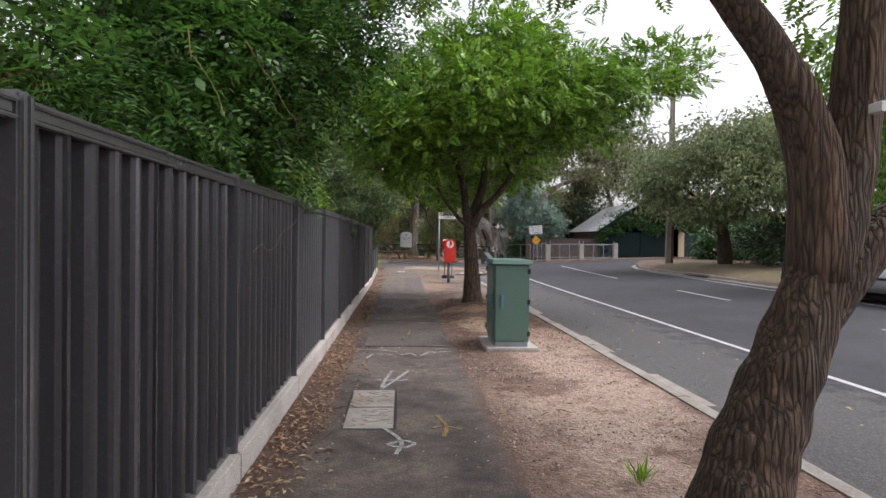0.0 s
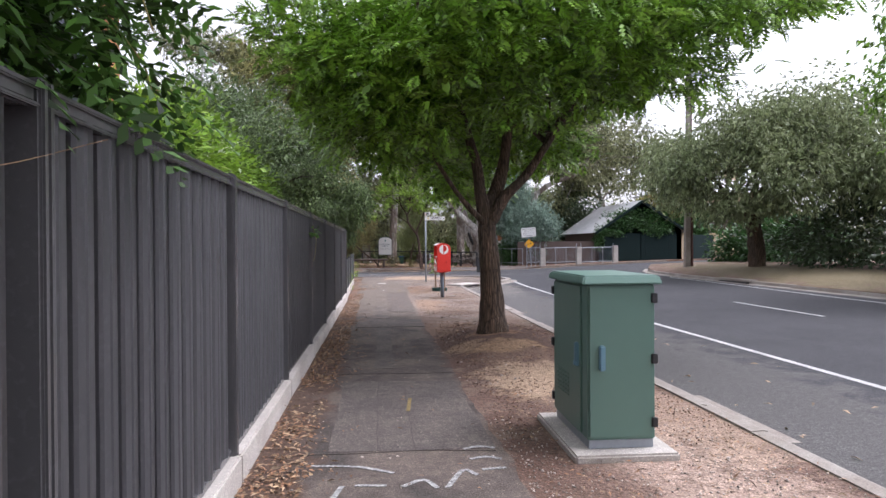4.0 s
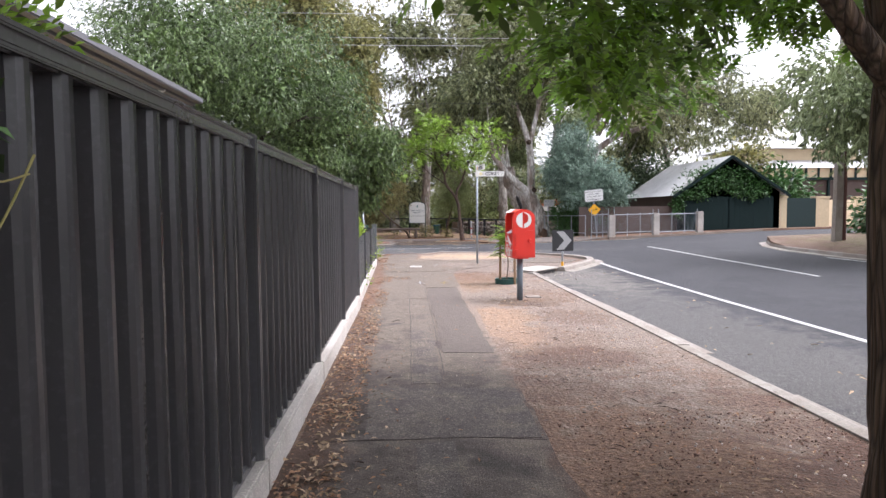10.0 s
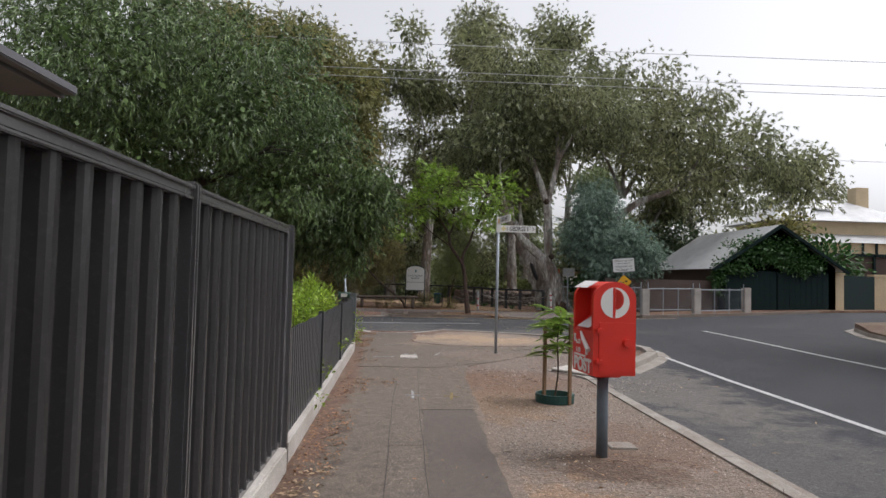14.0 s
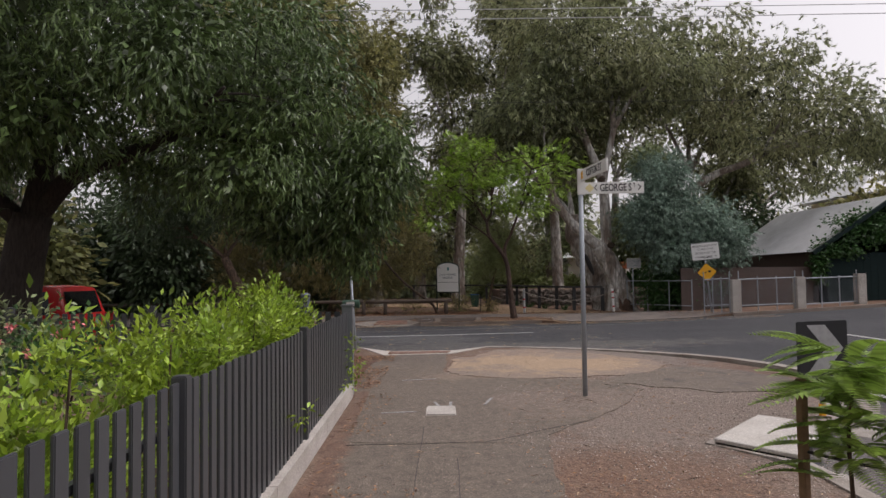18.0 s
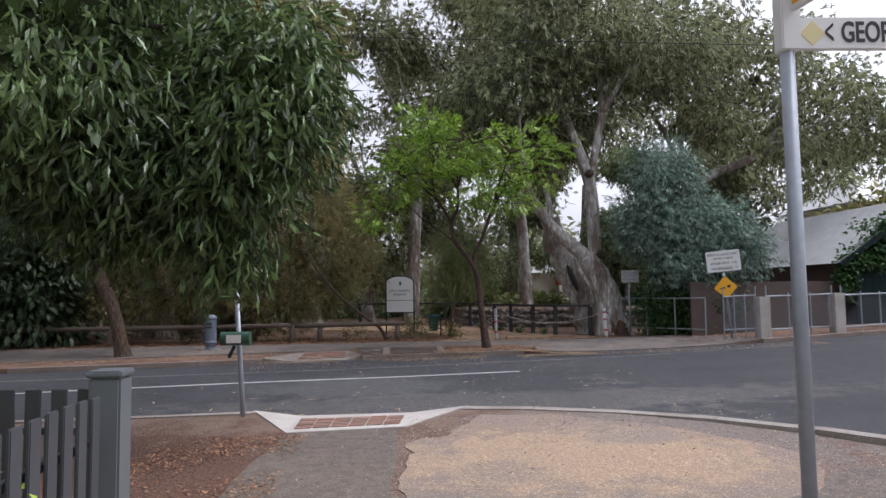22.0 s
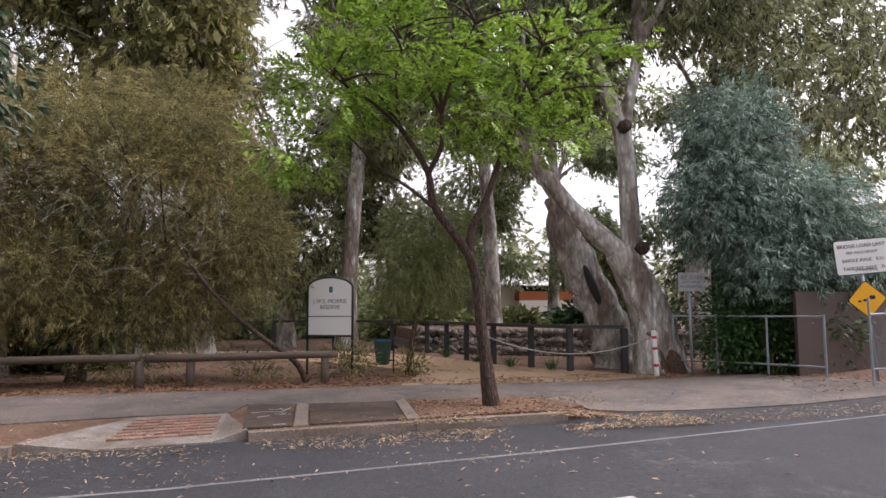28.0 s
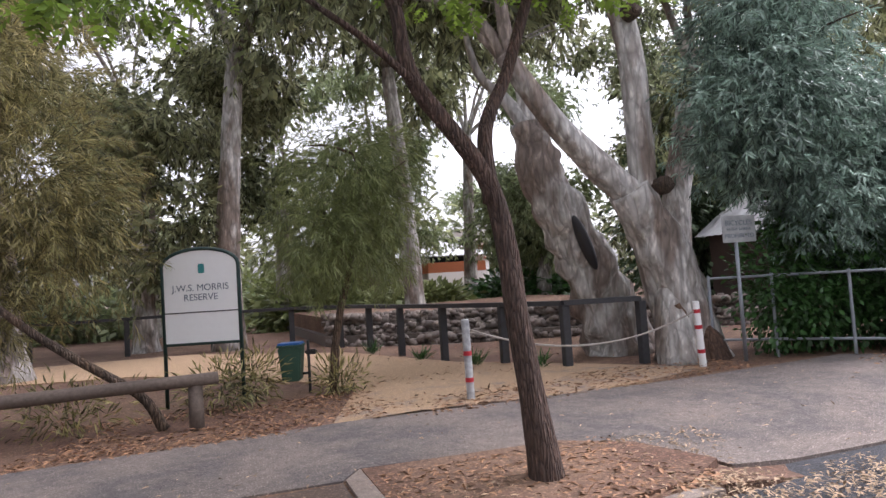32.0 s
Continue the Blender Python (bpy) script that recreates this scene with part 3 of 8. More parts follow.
def kerb(name, line, label, side=1, back=0.14):
    """A concrete kerb with its gutter, cut into lengths."""
    k = thing(name, label, "kerb", kind="structure")
    pts = [Vector((x, y)) for x, y in line]
    cut = []
    for a, b in zip(pts, pts[1:]):
        m = max(1, int((b - a).length / 1.6))
        cut += [a.lerp(b, i / m) for i in range(m)]
    cut.append(pts[-1])
    normals = []
    for i in range(len(cut)):
        d = (cut[min(i + 1, len(cut) - 1)] - cut[max(i - 1, 0)]).normalized()
        normals.append(Vector((d.y, -d.x)) * side)
    g = random.Random(len(cut))
    for a, b, na, nb in zip(cut, cut[1:], normals, normals[1:]):
        if a.y < -6:
            continue
        d = (b - a).normalized() * 0.004
        bm = bmesh.new()
        rows = []
        lift = g.uniform(-0.004, 0.006)
        for p, n in ((a + d, na), (b - d, nb)):
            h = road_z(p.x, p.y) + 0.107 + lift
            rows.append([bm.verts.new((*(p + n * o), z + h)) for o, z in ((-back, -0.2), (-back, 0.008), (-0.03, 0.012), (0.0, 0.006), (0.016, -0.01), (0.035, -0.095), (0.30, -0.101), (0.30, -0.14))])
        q = len(rows[0])
        for i in range(q - 1):
            bm.faces.new((rows[0][i], rows[0][i + 1], rows[1][i + 1], rows[1][i]))
        bm.faces.new(rows[0])
        bm.faces.new(rows[1][::-1])
        bmesh.ops.recalc_face_normals(bm, faces=bm.faces[:])
        part("kerb_stone", bm, M_KERBOLD if a.y > 44 else M_CONC, k)
    return k


M_KERBOLD = material("old_kerb", (0.20, 0.155, 0.125), 0.9, grain=0.5, scale=24, dark=0.55, stain=0.8, stain_scale=1.6, tint=(0.28, 0.235, 0.20), bump=0.6, speck=0.35, speck_scale=70)
kerb("kerb_near", NEAR_KERB[:5] + [(2.97, 28.78)], "weathered concrete kerb and gutter in lengths")
kerb("kerb_nose", NEAR_KERB[6:17], "low concrete kerb round the street corner", back=0.2)
kerb("kerb_corner", NEAR_KERB[17:20], "weathered concrete kerb and gutter in lengths")
kerb("kerb_far_west", FAR_KERB[1:3], "weathered concrete kerb with dry leaves", -1)
kerb("kerb_far", FAR_KERB[3:5] + [(3.45, 45.86)], "weathered concrete kerb with dry leaves", -1)
kerb("kerb_far_east", [(10.3, 46.36)] + FAR_KERB[7:10], "weathered concrete kerb with dry leaves", -1)
kerb("kerb_right", RIGHT_KERB[:9], "weathered concrete kerb across the road", -1)

path = link("pavement_near", slab(ragged([(-0.98, -14), (0.88, -14), (0.87, 2), (0.83, 5), (0.86, 7), (0.8, 9), (0.74, 12), (0.77, 13.5), (0.71, 17), (0.76, 20), (0.83, 22.6), (0.81, 25), (0.87, 28.5), (1.0, 29.8), (2.0, 30.9), (2.7, 32.2), (2.5, 33.0), (0.5, 33.4), (0.0, 34), (0.12, 36.5), (-1.1, 36.35), (-1.3, 34.4), (-1.1, 31.5), (-1.02, 24)], 0.06), -0.1, 0.004), M_PATH)
tagged(path, "dark worn asphalt footpath with patches and stains", "footpath", "", "structure")
for k, outline in enumerate(([(-0.2, 13.1), (0.05, 13.1), (0.06, 17.1), (-0.19, 17.1)], [(-0.2, 18.6), (0.06, 18.6), (0.1, 24.2), (-0.21, 24.2)], [(-0.5, 9.9), (0.72, 9.85), (0.7, 12.3), (-0.55, 12.4)], [(-0.55, 17.2), (0.68, 17.15), (0.7, 18.4), (-0.6, 18.5)], [(-0.22, 24.3), (0.1, 24.3), (0.12, 29.0), (-0.2, 29.4)], [(-0.9, 29.6), (0.7, 29.5), (0.6, 32.6), (-1.0, 32.9)])):
    q = link("pavement_patch", slab(ragged(outline, 0.03), -0.05, 0.0065), M_PATH2)
    tagged(q, "paler asphalt trench patch in the footpath", "patch", "", "structure")
M_TAR = material("tar_joint", (0.075, 0.062, 0.055), 0.9, grain=0.6, scale=12)
dark_patch = link("pavement_patch", slab(ragged([(0.14, 19.9), (0.7, 19.8), (0.74, 25.95), (0.12, 25.9)], 0.04, 0.12), -0.05, 0.0072), material("dark_patch_asphalt", (0.132, 0.108, 0.092), 0.9, grain=0.4, scale=16, stain=0.6, stain_scale=0.9, tint=(0.125, 0.102, 0.09), bump=0.8, bump_scale=150, speck=0.5, speck_scale=130))
tagged(dark_patch, "darker asphalt patch in the footpath", "patch", "", "structure")
joints = thing("path_joint", "dark cracked joints along the trench in the footpath", "joint", kind="structure")
for pts in ([(-0.16, 9.9), (-0.16, 11.2), (-0.15, 13.0)], [(0.12, 9.8), (0.12, 11.3), (0.14, 13.0)], [(-0.22, 18.6), (-0.21, 22.0), (-0.24, 26), (-0.2, 30.2)], [(0.1, 18.8), (0.11, 22), (0.09, 26), (0.12, 29)], [(0.1, 25.92), (0.75, 25.98)], [(-0.95, 12.75), (-0.3, 12.8), (0.3, 12.72), (0.74, 12.78)], [(-0.9, 17.15), (0.0, 17.2), (0.7, 17.12)], [(-0.95, 9.82), (0.0, 9.86), (0.72, 9.8)], [(-0.9, 29.5), (0.4, 29.55), (1.6, 30.4)]):
    wob = [(x + 0.005 * math.sin(9 * y + 5 * x), y + 0.012 * math.sin(7 * x)) for x, y in [(a[0] + (b[0] - a[0]) * i / 8, a[1] + (b[1] - a[1]) * i / 8) for a, b in zip(pts, pts[1:]) for i in range(9)]]
    part("crack", ribbon(wob, 0.007, 0.0085, 0.003), M_TAR, joints)
far_path = link("pavement_far", sheet([(-26, 45.0), (-8.4, 45.4), (-5, 46.2), (-2.4, 46.7), (-1.1, 46.8), (-0.98, 47.52), (-0.2, 47.4), (1.25, 47.34), (1.44, 47.6), (3.2, 47.42), (3.75, 47.0), (4.0, 46.2), (7.4, 46.1), (11, 46.5), (9.6, 48.0), (8.8, 49.0), (5.0, 49.3), (2.6, 49.55), (-1.3, 49.3), (-8, 49.4), (-26, 49.0)], lambda x, y: verge_z(x, y) + 0.016, 0.9, low=0.05), M_FARPATH)
tagged(far_path, "grey asphalt footpath with dry leaves", "footpath", "", "structure")
sandy = link("reserve_path", sheet([(1.6, 49.5), (5.0, 49.3), (7.0, 49.6), (6.2, 51.2), (4.6, 53.4), (3.4, 57), (0, 60.5), (-7, 61.5), (-10, 60), (-6, 58), (-1, 56.5), (1.2, 54.2), (2.4, 51.8)], lambda x, y: verge_z(x, y) + 0.016, 2.5, low=0.05), M_SAND)
tagged(sandy, "orange sandy track into the reserve", "path", "", "structure")
sand = link("sand_patch", slab(ragged([(0.05, 34.1), (0.25, 33.55), (1.5, 33.2), (2.7, 33.4), (3.7, 34.1), (3.8, 34.9), (3.1, 36.1), (2.0, 37.0), (1.1, 37.1), (0.7, 36.2), (0.15, 35.6)], 0.16, 0.12), -0.05, 0.0062), M_SAND)
tagged(sand, "pale orange sand on the corner verge", "sand", "", "structure")
grey_gravel = link("gravel_patch", slab(ragged([(2.3, 32.9), (3.6, 31.9), (4.6, 31.9), (5.1, 33.0), (4.3, 34.2), (3.2, 33.9)], 0.14, 0.12), -0.05, 0.006), M_PATH2)
tagged(grey_gravel, "grey gravel patch on the corner", "gravel", "", "structure")

lines = thing("road_marking", "white painted road lines", "road marking", kind="structure")


def road_line(name, points, width, mat=M_LINE):
    """A painted line that lies on the road's slope, from (x, y) to (x, y)."""
    pts = []
    for (ax, ay), (bx, by) in zip(points, points[1:]):
        m = max(1, int(math.hypot(bx - ax, by - ay)))
        pts += [(ax + (bx - ax) * i / m, ay + (by - ay) * i / m) for i in range(m)]
    pts.append(points[-1])
    bm = ribbon(pts, width, 0.0)
    for v in bm.verts:
        v.co.z += road_z(v.co.x, v.co.y) + 0.006
    part(name, bm, mat, lines)


road_line("edge_line", [(5.38, -14), (5.34, 10), (5.34, 24), (5.42, 29), (5.6, 32.6), (5.85, 33.2)], 0.10)
for y in (-9.5, -0.5, 8.5, 17.6):
    road_line("centre_line", [(9.05, y), (9.05, y + 3.4)], 0.09)
road_line("centre_line", [(9.0, 26.8), (9.15, 32), (9.6, 38.8)], 0.10)
road_line("centre_line", [(-8.5, 40.3), (-5.7, 40.95), (-2.5, 41.5), (0.2, 41.8), (2.65, 42.2)], 0.10)
road_line("edge_line", [(-20, 41.6), (-7, 42.6), (-1.2, 43.25), (1.2, 43.72), (2.6, 44.0), (5.7, 44.7), (11, 45.4)], 0.06, material("worn_road_paint", (0.26, 0.26, 0.265), 0.8, grain=0.7, scale=30, dark=0.35, stain=0.6, stain_scale=2))
road_line("edge_line", [(12.05, -14), (12.05, 27), (12.0, 31)], 0.08)
road_line("edge_line", [(-20, 37.1), (-4.5, 37.9), (-2.0, 38.15)], 0.09)

def mound(name, label, x, y, rx, ry, h, mat, seed):
    """A low uneven heap of soil on the verge."""
    bm = bmesh.new()
    rings = []
    for k in range(9):
        u = k / 8
        ring = []
        for i in range(36):
            a = 2 * math.pi * i / 36
            w = 1 + 0.14 * noise.noise(Vector((math.cos(a) * 1.5, math.sin(a) * 1.5, seed)))
            px, py = x + rx * u * w * math.cos(a), y + ry * u * w * math.sin(a)
            ring.append(bm.verts.new((px, py, -0.012 + h * (1 - u * u) ** 1.3 + 0.012 * (1 - u) * noise.noise(Vector((px * 4, py * 4, seed))))))
        rings.append(ring)
    for p, q in zip(rings, rings[1:]):
        for i in range(36):
            bm.faces.new((p[i], q[i], q[(i + 1) % 36], p[(i + 1) % 36]))
    return tagged(link(name, bm, mat, True), label, "soil", "", "structure")


mound("root_mound", "low mound of red-brown soil round the street tree", 1.76, 15.0, 1.05, 2.6, 0.21, M_DIRT, 3)
mound("post_mound", "small heap of reddish soil at the sign post", 1.79, 31.6, 0.4, 0.45, 0.045, M_DIRT, 5)

# ---- ramps, pits and covers ----
M_PAVER = material("red_paver", (0.37, 0.195, 0.145), 0.85, grain=0.6, scale=25, dark=0.55, stain=0.9, stain_scale=3, tint=(0.24, 0.175, 0.14), per_object=0.2)


M_RAMP = material("ramp_concrete", (0.30, 0.27, 0.24), 0.9, grain=0.5, scale=30, dark=0.6, stain=0.85, stain_scale=1.6, tint=(0.17, 0.135, 0.11), bump=0.5, speck=0.4, speck_scale=80, sharp=0.5)


def ramp(name, corners, pad, rows, label, mat):
    """A kerb ramp: corners back-left, back-right, front-right, front-left; a pad of small pavers on it."""
    r = thing(name, label, "kerb ramp", kind="structure")
    bm = bmesh.new()
    top = [bm.verts.new((x, y, z)) for x, y, z in corners]
    low = [bm.verts.new((x, y, z - 0.15)) for x, y, z in corners]
    bm.faces.new((top[0], top[1], top[3], top[4]))
    bm.faces.new((top[1], top[2], top[3]))
    bm.faces.new((top[0], top[4], top[5]))
    for i in range(len(corners)):
        j = (i + 1) % len(corners)
        bm.faces.new((top[i], low[i], low[j], top[j]))
    bmesh.ops.recalc_face_normals(bm, faces=bm.faces[:])
    part("apron", bm, mat, r)
    (ax, ay, az), (bx, by, bz), (cx, cy, cz), (dx, dy, dz) = pad
    g = random.Random(3)
    for j in range(rows):
        v0, v1 = j / rows, (j + 1) / rows
        for i in range(6):
            u0, u1 = i / 6, (i + 1) / 6
            def at(u, v):
                return Vector((ax, ay, az)).lerp(Vector((bx, by, bz)), u).lerp(Vector((dx, dy, dz)).lerp(Vector((cx, cy, cz)), u), v)
            q = [at(u0 + 0.006, v0 + 0.03), at(u1 - 0.006, v0 + 0.03), at(u1 - 0.006, v1 - 0.03), at(u0 + 0.006, v1 - 0.03)]
            bm = bmesh.new()
            h = g.uniform(0.008, 0.014)
            t = [bm.verts.new(p + Vector((0, 0, h))) for p in q]
            b = [bm.verts.new(p - Vector((0, 0, 0.02))) for p in q]
            bm.faces.new(t)
            for k in range(4):
                bm.faces.new((t[k], b[k], b[(k + 1) % 4], t[(k + 1) % 4]))
            bmesh.ops.recalc_face_normals(bm, faces=bm.faces[:])
            part("paver", bm, M_PAVER, r)
    return r


ramp("kerb_ramp_near", [(-1.14, 36.35, 0.006), (0.18, 36.5, 0.006), (1.05, 37.72, 0.012), (0.3, 37.86, -0.085), (-1.2, 37.86, -0.085), (-1.8, 37.8, 0.012)],
     [(-1.1, 36.58, -0.006), (0.12, 36.7, -0.006), (0.2, 37.54, -0.064), (-1.14, 37.5, -0.064)], 7, "pale concrete kerb ramp with a red paver pad", M_PALE)
ramp("kerb_ramp_far", [(-2.3, 46.6, 0.012), (-1.15, 46.7, 0.012), (-0.72, 45.3, 0.02), (-1.1, 45.2, -0.085), (-2.35, 45.0, -0.085), (-3.1, 44.97, 0.02)],
     [(-2.24, 46.5, 0.006), (-1.2, 46.58, 0.006), (-1.16, 45.5, -0.054), (-2.3, 45.3, -0.054)], 7, "weathered concrete kerb ramp with a red paver pad and leaves", M_RAMP)

pit = thing("cable_pit", "two-part concrete pit cover set in the path", "pit cover", (-0.26, 6.42, 0.004))
for o in (-0.345, 0.345):
    bm = box(-0.215, 0.215, o - 0.335, o + 0.335, -0.03, 0.006, 0.006)
    part("lid", bm, M_CONC, pit)
    g = random.Random(int(o * 100))
    rel = bmesh.new()
    for i in range(34):
        x, y = g.uniform(-0.17, 0.16), o + g.uniform(-0.28, 0.28)
        box(x, x + g.uniform(0.02, 0.06), y, y + g.uniform(0.006, 0.012), 0.004, 0.009, 0, rel)
    part("rib", rel, M_CONC, pit)["kind"] = "stuff"
part("frame", box(-0.235, 0.235, -0.7, 0.7, -0.06, 0.001), M_BLACK, pit)
meter = thing("meter_cover", "pale grey meter cover set in the path", "pit cover", (-0.02, 30.96, 0.004))
part("lid", box(-0.17, 0.17, -0.24, 0.24, -0.03, 0.018, 0.012), M_PALE, meter)
part("frame", box(-0.2, 0.2, -0.27, 0.27, -0.06, 0.002), M_BLACK, meter)
flag = thing("concrete_flag", "small concrete block at the foot of the post", "paving", (2.02, 24.38, 0))
part("block", box(-0.13, 0.13, -0.12, 0.12, -0.05, 0.014, 0.008), M_CONC, flag)

drain = thing("drain_inlet", "pale concrete lid over a kerb drain inlet", "drain")
bm = slab([(2.45, 29.37), (3.31, 30.31), (3.78, 29.84), (2.9, 28.8)], 0.02, 0.058)
bmesh.ops.bevel(bm, geom=bm.edges[:], offset=0.008, segments=1, affect="EDGES")
part("lid", bm, M_PALE, drain)
part("frame", slab([(2.38, 29.4), (3.3, 30.4), (3.36, 30.34), (2.44, 29.34), (2.92, 28.78), (2.86, 28.72)], -0.1, 0.012), M_CONC, drain)
# Solid black slab that paints the shade in the opening under the lid.
part("throat", slab([(2.55, 29.35), (3.3, 30.15), (3.66, 29.8), (2.86, 28.93)], -0.12, 0.018), M_BLACK, drain)
part("throat_floor", slab([(2.88, 28.8), (3.66, 29.8), (3.9, 29.75), (3.2, 28.7)], -0.2, -0.094), M_CONC, drain)
inlet = thing("drain_mouth", "dark drain mouth in the far kerb", "drain", (12.63, 27.2, 0.2))
# No opening is cut: a black box gives the shade within the inlet.
part("mouth", box(-0.09, 0.02, -0.9, 0.9, -0.16, -0.02), M_BLACK, inlet)
part("lintel", box(-0.06, 0.5, -1.0, 1.0, -0.02, 0.06, 0.015), M_CONC, inlet)

# ---- paint marks on the path ----
M_CHALK = material("spray_paint", (0.40, 0.40, 0.39), 0.9, grain=0.95, scale=40, dark=0.3, speck=0.5, speck_scale=90)
M_CHALKY = material("yellow_spray_paint", (0.26, 0.19, 0.07), 0.9, grain=0.95, scale=45, dark=0.4, speck=0.4, speck_scale=60)


def mark(label, strokes, mat, z=0.0095):
    m = thing("paint_mark", label, "paint mark", kind="structure")
    for pts in strokes:
        part("stroke", ribbon([tuple(p.xy) for p in curve_points([(x, y, 0) for x, y in pts], 4)], 0.035, z, 0.003), mat, m)


mark("white sprayed service arrows on asphalt", [[(-0.2, 7.15), (-0.17, 7.5), (-0.1, 8.1)], [(-0.2, 7.15), (-0.05, 7.6), (0.1, 8.1)], [(-0.26, 7.62), (-0.16, 7.56), (-0.06, 7.62)], [(-0.1, 7.62), (0.0, 7.56), (0.08, 7.62)]], M_CHALK)
mark("white sprayed curved arrow on asphalt", [[(-0.02, 5.1), (0.02, 5.4), (-0.12, 5.75)], [(-0.1, 5.32), (0.03, 5.25), (0.12, 5.34), (0.03, 5.42), (-0.1, 5.32)]], M_CHALK)
mark("white sprayed letters and dashes across asphalt", [[(-0.62, 9.6), (-0.3, 9.55), (-0.05, 9.4)], [(-0.45, 8.9), (-0.38, 9.2)], [(0.0, 9.15), (0.14, 9.25), (0.22, 9.1)], [(0.28, 9.1), (0.42, 9.4), (0.5, 9.3)], [(0.5, 9.62), (0.62, 9.66), (0.72, 9.6)], [(0.48, 9.85), (0.6, 9.9), (0.72, 9.85)], [(0.55, 9.4), (0.72, 9.42)], [(-0.3, 9.2), (-0.1, 9.18)]], M_CHALK)
mark("yellow sprayed cross on asphalt", [[(0.36, 5.5), (0.4, 5.8), (0.33, 6.15)], [(0.28, 5.75), (0.38, 5.8), (0.52, 5.72)]], M_CHALKY)
mark("small white sprayed cross on asphalt", [[(0.02, 26.6), (0.02, 27.2)], [(-0.08, 26.85), (0.12, 26.85)]], M_CHALK)
mark("yellow sprayed cross on asphalt", [[(0.52, 26.6), (0.56, 27.1)], [(0.44, 26.85), (0.64, 26.8)], [(0.12, 11.0), (0.16, 11.5)]], M_CHALKY)
mark("faint white arcs on asphalt", [[(-0.1, 31.5), (-0.02, 31.15), (0.08, 31.1), (0.1, 31.5)], [(-0.7, 30.9), (-0.3, 30.95)], [(0.5, 31.3), (0.62, 31.7)], [(-0.6, 33.2), (-0.1, 33.3)]], M_CHALK)

# ---- steel fence ----
POSTS = [4.63 + 2.36 * k for k in range(-5, 9)]
fence = thing("steel_fence", "tall charcoal ribbed steel fence on a concrete plinth", "fence", kind="structure")


WIDE_PAN = ((0.0, 0.0), (0.01, -0.012), (0.055, -0.016), (0.062, -0.022), (0.075, -0.022), (0.082, -0.016), (0.13, -0.012), (0.138, 0.0), (0.143, 0.052), (0.183, 0.052))
NARROW_PAN = ((0.0, 0.0), (0.01, -0.018), (0.026, -0.026), (0.05, -0.025), (0.066, -0.008), (0.078, 0.044), (0.092, 0.06), (0.166, 0.06), (0.18, 0.04))


def ribbed_panel(length, z0, z1, profile, pitch=0.19):
    """Flat-topped ribs with a groove between them, the last one deep beside the post."""
    bm = bmesh.new()
    prof, y = [], 0.0
    while y < length - 0.01:
        prof += [(y + o, -h) for o, h in profile if y + o < length - 0.1]
        y += pitch
    prof += [(length - 0.085, -0.06), (length, -0.06)]
    cols = [[bm.verts.new((x, yy, z)) for z in (z0, z1)] for yy, x in prof]
    for a, b in zip(cols, cols[1:]):
        bm.faces.new((a[0], b[0], b[1], a[1]))
    bmesh.ops.solidify(bm, geom=bm.faces[:], thickness=0.002)
    return bm


def shared(name, mesh, parent, at):
    ob = new(name, mesh)
    ob.parent = parent
    ob.location = at
    return ob


wide = part("panel", ribbed_panel(2.28, 0.22, 1.95, WIDE_PAN), M_FENCEPALE, fence, "lighter charcoal panel").data
narrow = part("panel", ribbed_panel(2.28, 0.22, 1.95, NARROW_PAN), M_FENCE, fence).data
lip = box(-0.07, 0.03, 0.03, 2.33, 1.915, 1.985, 0.018)
box(0.026, 0.044, 0.03, 2.33, 1.962, 1.98, 0.005, lip)
box(0.024, 0.04, 0.03, 2.33, 1.915, 1.928, 0.004, lip)
rail = part("top_rail", lip, M_FENCE, fence).data
foot = part("bottom_rail", box(-0.06, 0.015, 0.03, 2.33, 0.185, 0.235, 0.006), M_FENCE, fence).data
bm = box(-0.065, 0.04, -0.035, 0.035, -0.05, 2.0, 0.008)
for o in (-0.017, 0.017):
    box(0.04, 0.048, o - 0.008, o + 0.008, 0.0, 1.99, 0, bm)
post = part("post", bm, M_FENCE, fence).data
plinth = part("plinth", box(-0.05, 0.075, 0.006, 2.354, -0.1, 0.185, 0.012), M_PALE, fence).data
first = list(fence.children)
for ob in first:
    ob.location = (-1.1, POSTS[0] + (0.04 if ob.data in (wide, narrow) else 0), 0)
[o for o in first if o.data == wide][0].location.y = POSTS[6] + 0.04
for k, y in enumerate(POSTS[1:-1], 1):
    # Pale steel ends at y 11.7; crown shade beyond is put into darker panels.
    panel = wide if 6.5 < y < 10.5 else narrow
    for name, me in (("panel", panel), ("top_rail", rail), ("bottom_rail", foot), ("plinth", plinth), ("post", post)):
        if not (name == "panel" and k == 6):
            shared(name, me, fence, (-1.1, y + (0.04 if name == "panel" else 0), 0))
shared("post", post, fence, (-1.1, POSTS[-1] + 0.12, 0))
part("end_channel", box(-1.16, -1.08, POSTS[-1] - 0.03, POSTS[-1] + 0.085, 0.0, 1.96, 0.006), M_FENCE, fence)

# ---- picket fences ----
def pickx(y):
    return -1.12 - 0.014 * (y - 23.6)


picket = thing("picket_fence", "low dark grey steel slat fence on a concrete plinth", "fence", kind="structure")
slat = part("slat", box(-0.008, 0.008, -0.038, 0.038, 0.14, 1.1, 0.004), M_PICKET, picket)
slat.location = (pickx(23.84), 23.84, 0)
y = 23.962
while y < 31.95:
    if min(abs(y - p) for p in (26.36, 29.1)) > 0.06:
        q = shared("slat", slat.data, picket, (pickx(y), y, 0.006 * math.sin(y * 7)))
    y += 0.122
M_POST2 = material("post_steel", (0.14, 0.15, 0.16), 0.4, grain=0.3, scale=8, dark=0.8)
